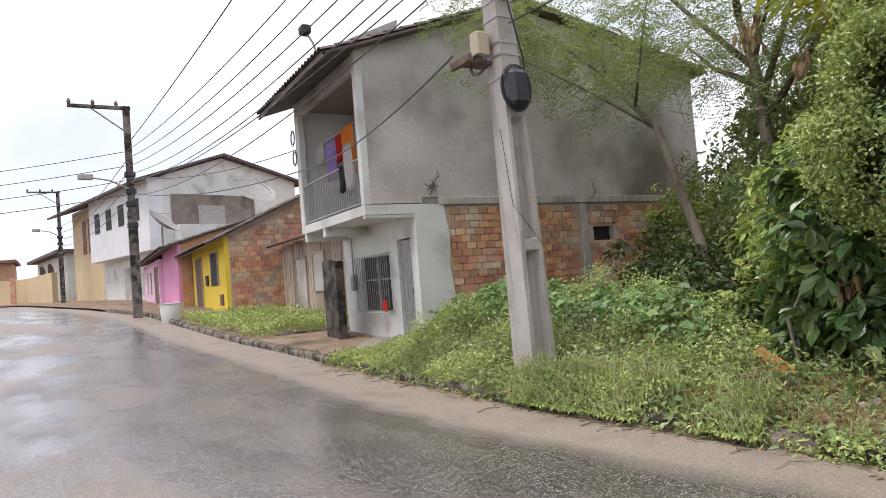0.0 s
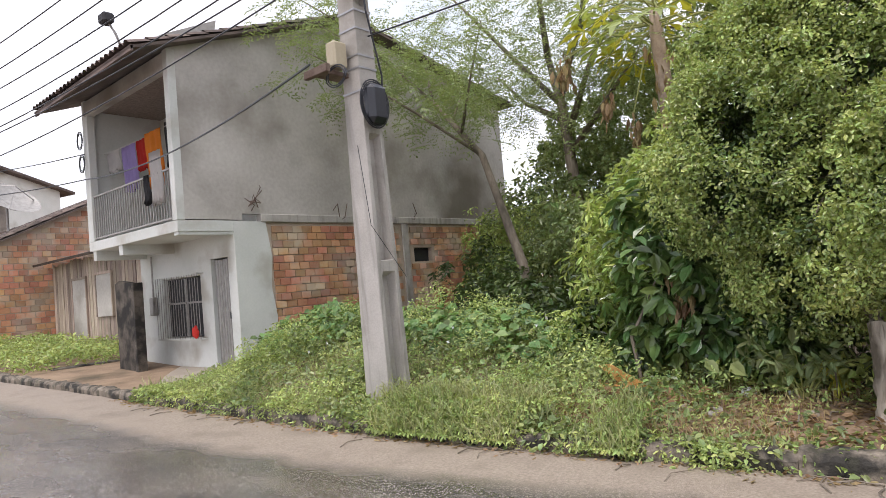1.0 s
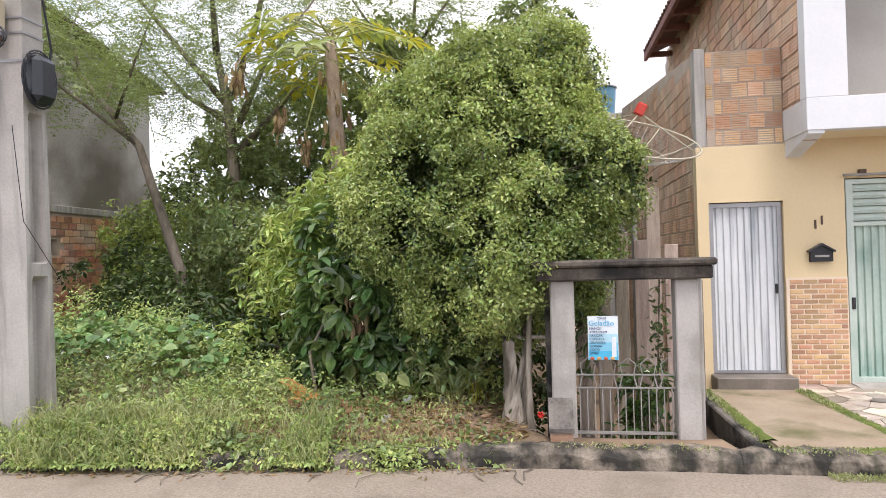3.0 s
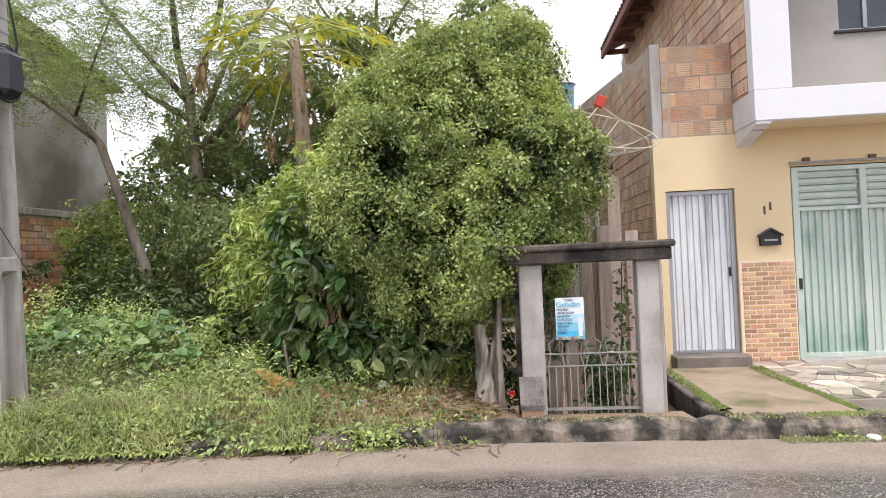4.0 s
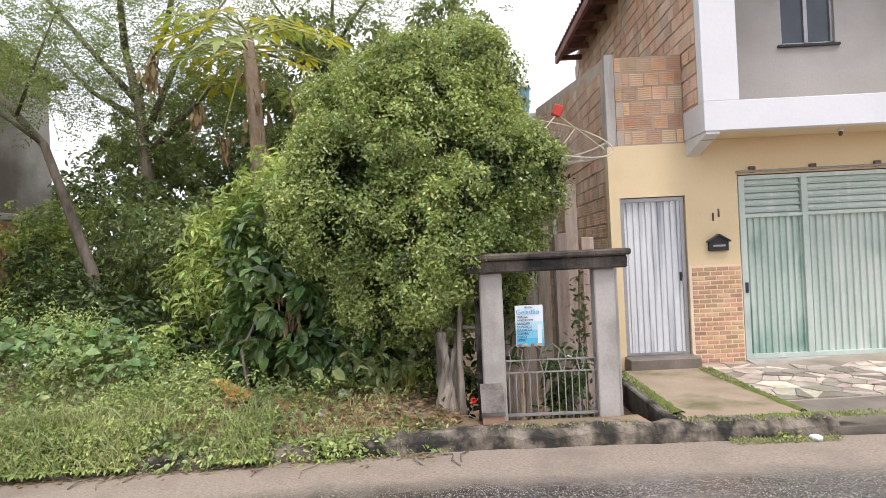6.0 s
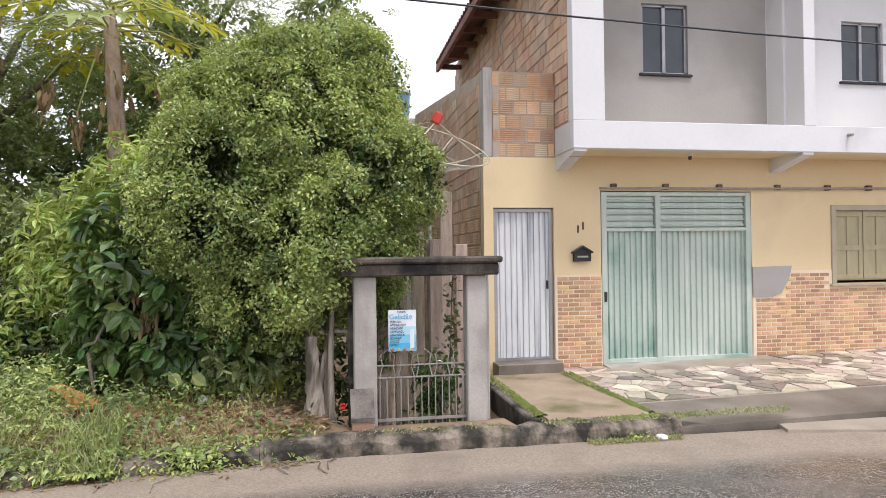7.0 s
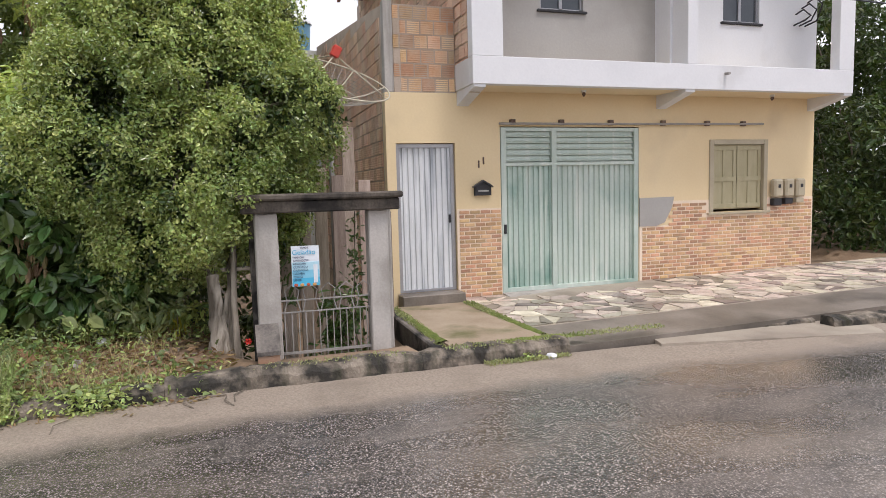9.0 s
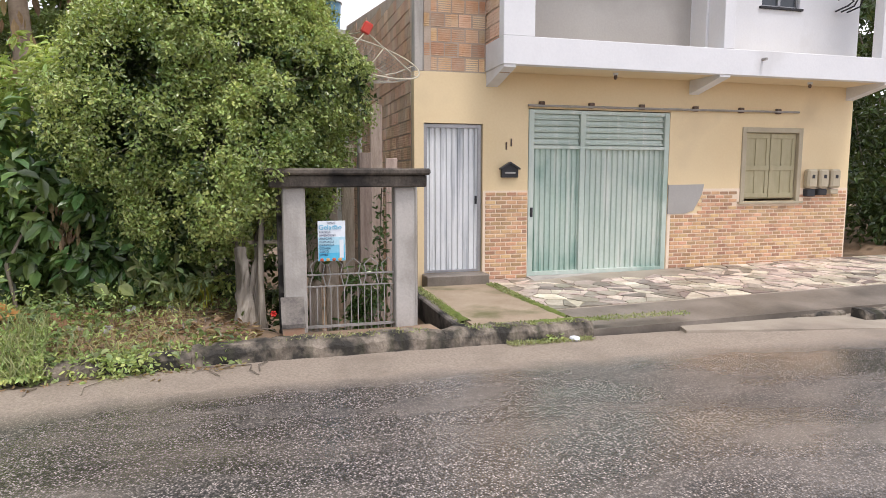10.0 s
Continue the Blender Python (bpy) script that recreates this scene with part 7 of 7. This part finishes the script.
for (x, y, s) in ((6.0, 3.72, 0.07), (6.05, 3.35, 0.06), (4.55, -0.55, 0.05), (6.6, 8.9, 0.07), (4.75, 8.2, 0.09)):
    ob = thing("litter", "crumpled white scrap lying on the verge", "litter", "scraps on the verge")
    bm = bmesh.new()
    bmesh.ops.create_icosphere(bm, subdivisions=2, radius=s)
    for vv in bm.verts:
        vv.co = vv.co * (1 + 0.5 * noise.noise(vv.co * 30 + Vector((x, y, 0))))
        vv.co = Vector((x, y, max(land_z(x, y), 0.0) + s * 0.5)) + Vector((vv.co.x, vv.co.y, vv.co.z * 0.6))
    part("scrap", bm, M_WHITE, ob)
for k in range(16):
    a = random.Random(100 + k)
    x, y = a.uniform(5.2, 6.5), a.uniform(2.9, 5.0)
    ob = thing("rubble_stone", "small brown stone on the bare earth", "stone", "stones on the verge")
    bm = bmesh.new()
    bmesh.ops.create_icosphere(bm, subdivisions=1, radius=a.uniform(0.03, 0.07))
    for vv in bm.verts:
        vv.co = Vector((x, y, land_z(x, y) + 0.01)) + Vector((vv.co.x * 1.3, vv.co.y, vv.co.z * 0.6)) * (1 + 0.4 * noise.noise(vv.co * 20 + Vector((k, 0, 0))))
    part("stone", bm, M_SAND if k % 3 else M_CONC, ob)
for k in range(5):
    a = random.Random(200 + k)
    x, y = a.uniform(5.6, 6.4), a.uniform(3.9, 5.0)
    ob = thing("dead_frond", "dry brown palm sheath lying on the earth", "leaf", "dry sheaths on the verge")
    c, s = math.cos(a.uniform(0, 3)), math.sin(a.uniform(0, 3))
    bm = tube([(x, y, land_z(x, y) + 0.02), (x + 0.18 * c, y + 0.18 * s, land_z(x, y) + 0.07), (x + 0.4 * c, y + 0.4 * s, land_z(x, y) + 0.03)], [0.035, 0.045, 0.01], 6)
    part("sheath", bm, M_DEADWOOD, ob)
yl = thing("yellow_plant", "drooping yellowed leaves of a small plant", "plant")
p = np.stack([6.05 + RNG.normal(0, 0.04, 26), 3.02 + RNG.normal(0, 0.03, 26), RNG.uniform(0.25, 0.6, 26)], 1)
v, f = leaves(p, np.tile([-0.2, 0, -0.8], (26, 1)), 0.13, 0.25, 0.8, 0.3)
tagged(mesh_np("foliage", v, f, M_PAPLEAF, yl), kind="stuff")
part("stem", tube([(6.06, 3.02, -0.1), (6.05, 3.02, 0.62)], 0.008, 5), M_BARK, yl)
bunch = thing("dead_bunch", "brown dried leaf bunch hanging in the climber", "leaves")
p = np.stack([6.25 + RNG.normal(0, 0.05, 60), 4.35 + RNG.normal(0, 0.07, 60), RNG.uniform(0.95, 1.45, 60)], 1)
v, f = leaves(p, np.tile([-0.3, 0, -0.9], (60, 1)), 0.15, 0.3, 0.8, 0.3)
tagged(mesh_np("foliage", v, f, M_DEADLEAF, bunch), kind="stuff")
part("stalk", tube([(6.35, 4.4, 0.2), (6.3, 4.38, 0.9), (6.35, 4.35, 1.5)], 0.01, 5), M_BARK, bunch)
for (a0, a1, a2) in (((6.2, 3.5, 1.15), (6.15, 3.1, 0.9), (6.1, 2.85, 0.82)), ((7.0, 5.0, 1.2), (6.9, 4.7, 1.3), (6.8, 4.4, 1.34))):
    ob = thing("dry_branch", "thin bare branch lying through the bushes", "branch", "bare branches in the lot")
    part("stick", tube([a0, a1, a2], [0.014, 0.012, 0.006], 6), M_PALEBARK, ob)
fern = thing("seedling", "pale green seedling with paired leaflets by the bare earth", "plant")
for k in range(9):
    a = k * 0.7
    root = Vector((5.95, 3.25, land_z(5.95, 3.25)))
    tip = root + Vector((-0.22 * abs(math.cos(a)), 0.45 * math.sin(a), 0.42 + 0.1 * math.cos(a * 3)))
    st = part("frond", tube([root, root.lerp(tip, 0.5) + Vector((0, 0, 0.1)), tip], [0.008, 0.006, 0.003], 4), M_LEAFYS, fern)
    q = np.array([list(root.lerp(tip, s) + Vector((0, 0, 0.1 * 4 * s * (1 - s)))) for s in np.linspace(0.35, 1, 16)])
    v, f = leaves(q, np.tile([-0.4, 0.0, 0.1], (16, 1)), 0.12, 0.4, 0.2, 0.8)
    tagged(mesh_np("blade", v, f, M_LEAFF, st), kind="stuff")
fen = thing("rail_fence", "broken pale rail between the tree and the gate", "fence")
part("rail", tube([(5.75, 2.6, 0.95), (5.6, 2.3, 0.97), (5.5, 2.2, 0.96)], 0.022, 6), M_PALEBARK, fen)
part("stake", tube([(5.58, 2.42, -0.2), (5.57, 2.44, 0.6), (5.6, 2.42, 1.25)], [0.035, 0.03, 0.025], 7), M_PALEBARK, fen)
rd = random.Random(4)
twigs = thing("dead_twigs", "dry sticks and leaves scattered along the kerb", "twigs", kind="stuff")
bm = bmesh.new()
for k in range(110):
    yy = rd.uniform(2.2, 12)
    x = kerb_x(yy) + (rd.uniform(-0.2, 0.0) if k % 3 == 0 else rd.uniform(0.6, 2.2))
    z = (road_z(yy) + 0.012) if k % 3 == 0 else land_z(x, yy) + 0.02
    a, ln = rd.uniform(0, 3.14), rd.uniform(0.06, 0.35)
    tube([(x, yy, z), (x + math.cos(a) * ln / 2, yy + math.sin(a) * ln / 2, z + 0.01), (x + math.cos(a + .3) * ln, yy + math.sin(a + .3) * ln, z)], rd.uniform(0.003, 0.007), 4, bm)
part("twigs", bm, M_BARK, twigs)
p = on_land(2400, lambda yy: kerb_x(yy) + 0.3 + RNG.uniform(0, 1) * 1.9, 2.5, 5.8)
p[:, 2] += 0.012
p[:, 2] += np.abs(RNG.normal(0, 0.025, 2400))
v, f = leaves(p, RNG.normal(0, 1, (2400, 3)) * np.array([1, 1, 0.15]), 0.085, 0.35, 0, 0.25)
mesh_np("leaf_litter", v, f, M_DEADLEAF, twigs)
p = np.array([[kerb_x(yy) - abs(RNG.normal(0, 0.09)), yy, road_z(yy) + 0.012] for yy in RNG.uniform(2.6, 13, 520)])
v, f = leaves(p, RNG.normal(0, 1, (520, 3)) * np.array([1, 1, 0.08]), 0.06, 0.4, 0, 0.15)
mesh_np("gutter_litter", v, f, M_DEADLEAF, twigs)

# ---- bricks and cladding, piece by piece ----
lay(house, facade_pose, -1.355, -0.67, 0.05, 1.40, 0.165, 0.061, 0.016, M_TILE, M_TILE_I, 0.012, name="cladding_brick", limit=300, seed=2, jitter=0.001, tilt=0.1)
lay(house, facade_pose, -7.25, -3.74, 0.10, 1.40, 0.165, 0.061, 0.016, M_TILE, M_TILE_I, 0.012, name="cladding_brick", limit=190, seed=3, jitter=0.001, tilt=0.1, keep=lambda u, z: not (u > -4.36 and z > 1.0) and not (-6.34 < u < -5.0 and z > 1.16))
lay(house, lambda u, z: pose(FX + 0.0, u, z, 0, 0, -90), -0.69, 0.2, 3.07, 4.25, 0.2, 0.195, 0.022, M_BRICK_P, M_BRICK_PI, 0.03, grooves=6, name="hollow_brick", seed=4, jitter=0.004, tilt=1.0)
lay(house, lambda u, z: pose(u, 0.345, z, 0, 0, 180), 7.95, 14.6, -1.0, 4.9, 0.24, 0.19, 0.02, M_BRICK_P, M_BRICK_PI, 0.03, grooves=5, name="side_brick", limit=0, seed=5, keep=lambda u, z: z < 4.08 + 0.13 * (u - FX))
lay(house, lambda u, z: pose(u, -0.695, z, 0, 0, 180), 7.18, 14.7, 3.1, 6.4, 0.24, 0.19, 0.025, M_BRICK_P, M_BRICK_PI, 0.02, grooves=4, name="upper_side_brick", limit=0, seed=6, jitter=0.008)
lay(grey, lambda u, z: pose(u, GY + 0.005, z, 0, 0, 0), 7.13, 14.0, 0.2, 2.94, 0.245, 0.15, 0.016, M_BRICK, M_BRICK_I, 0.04, name="brick", limit=300, seed=7, keep=lambda u, z: not (11.03 < u < 11.96 and 1.96 < z < 2.46) and not (10.68 < u < 11.08))
lay(yel, lambda u, z: pose(u, 24.78, z, 0, 0, 0), 5.2, 10.0, 0.9, 5.9, 0.27, 0.19, 0.022, M_BRICK, M_BRICK_I, 0.03, name="brick", limit=0, seed=9, keep=lambda u, z: z < 3.5 + 0.474 * (u - 5.15) - 0.1)
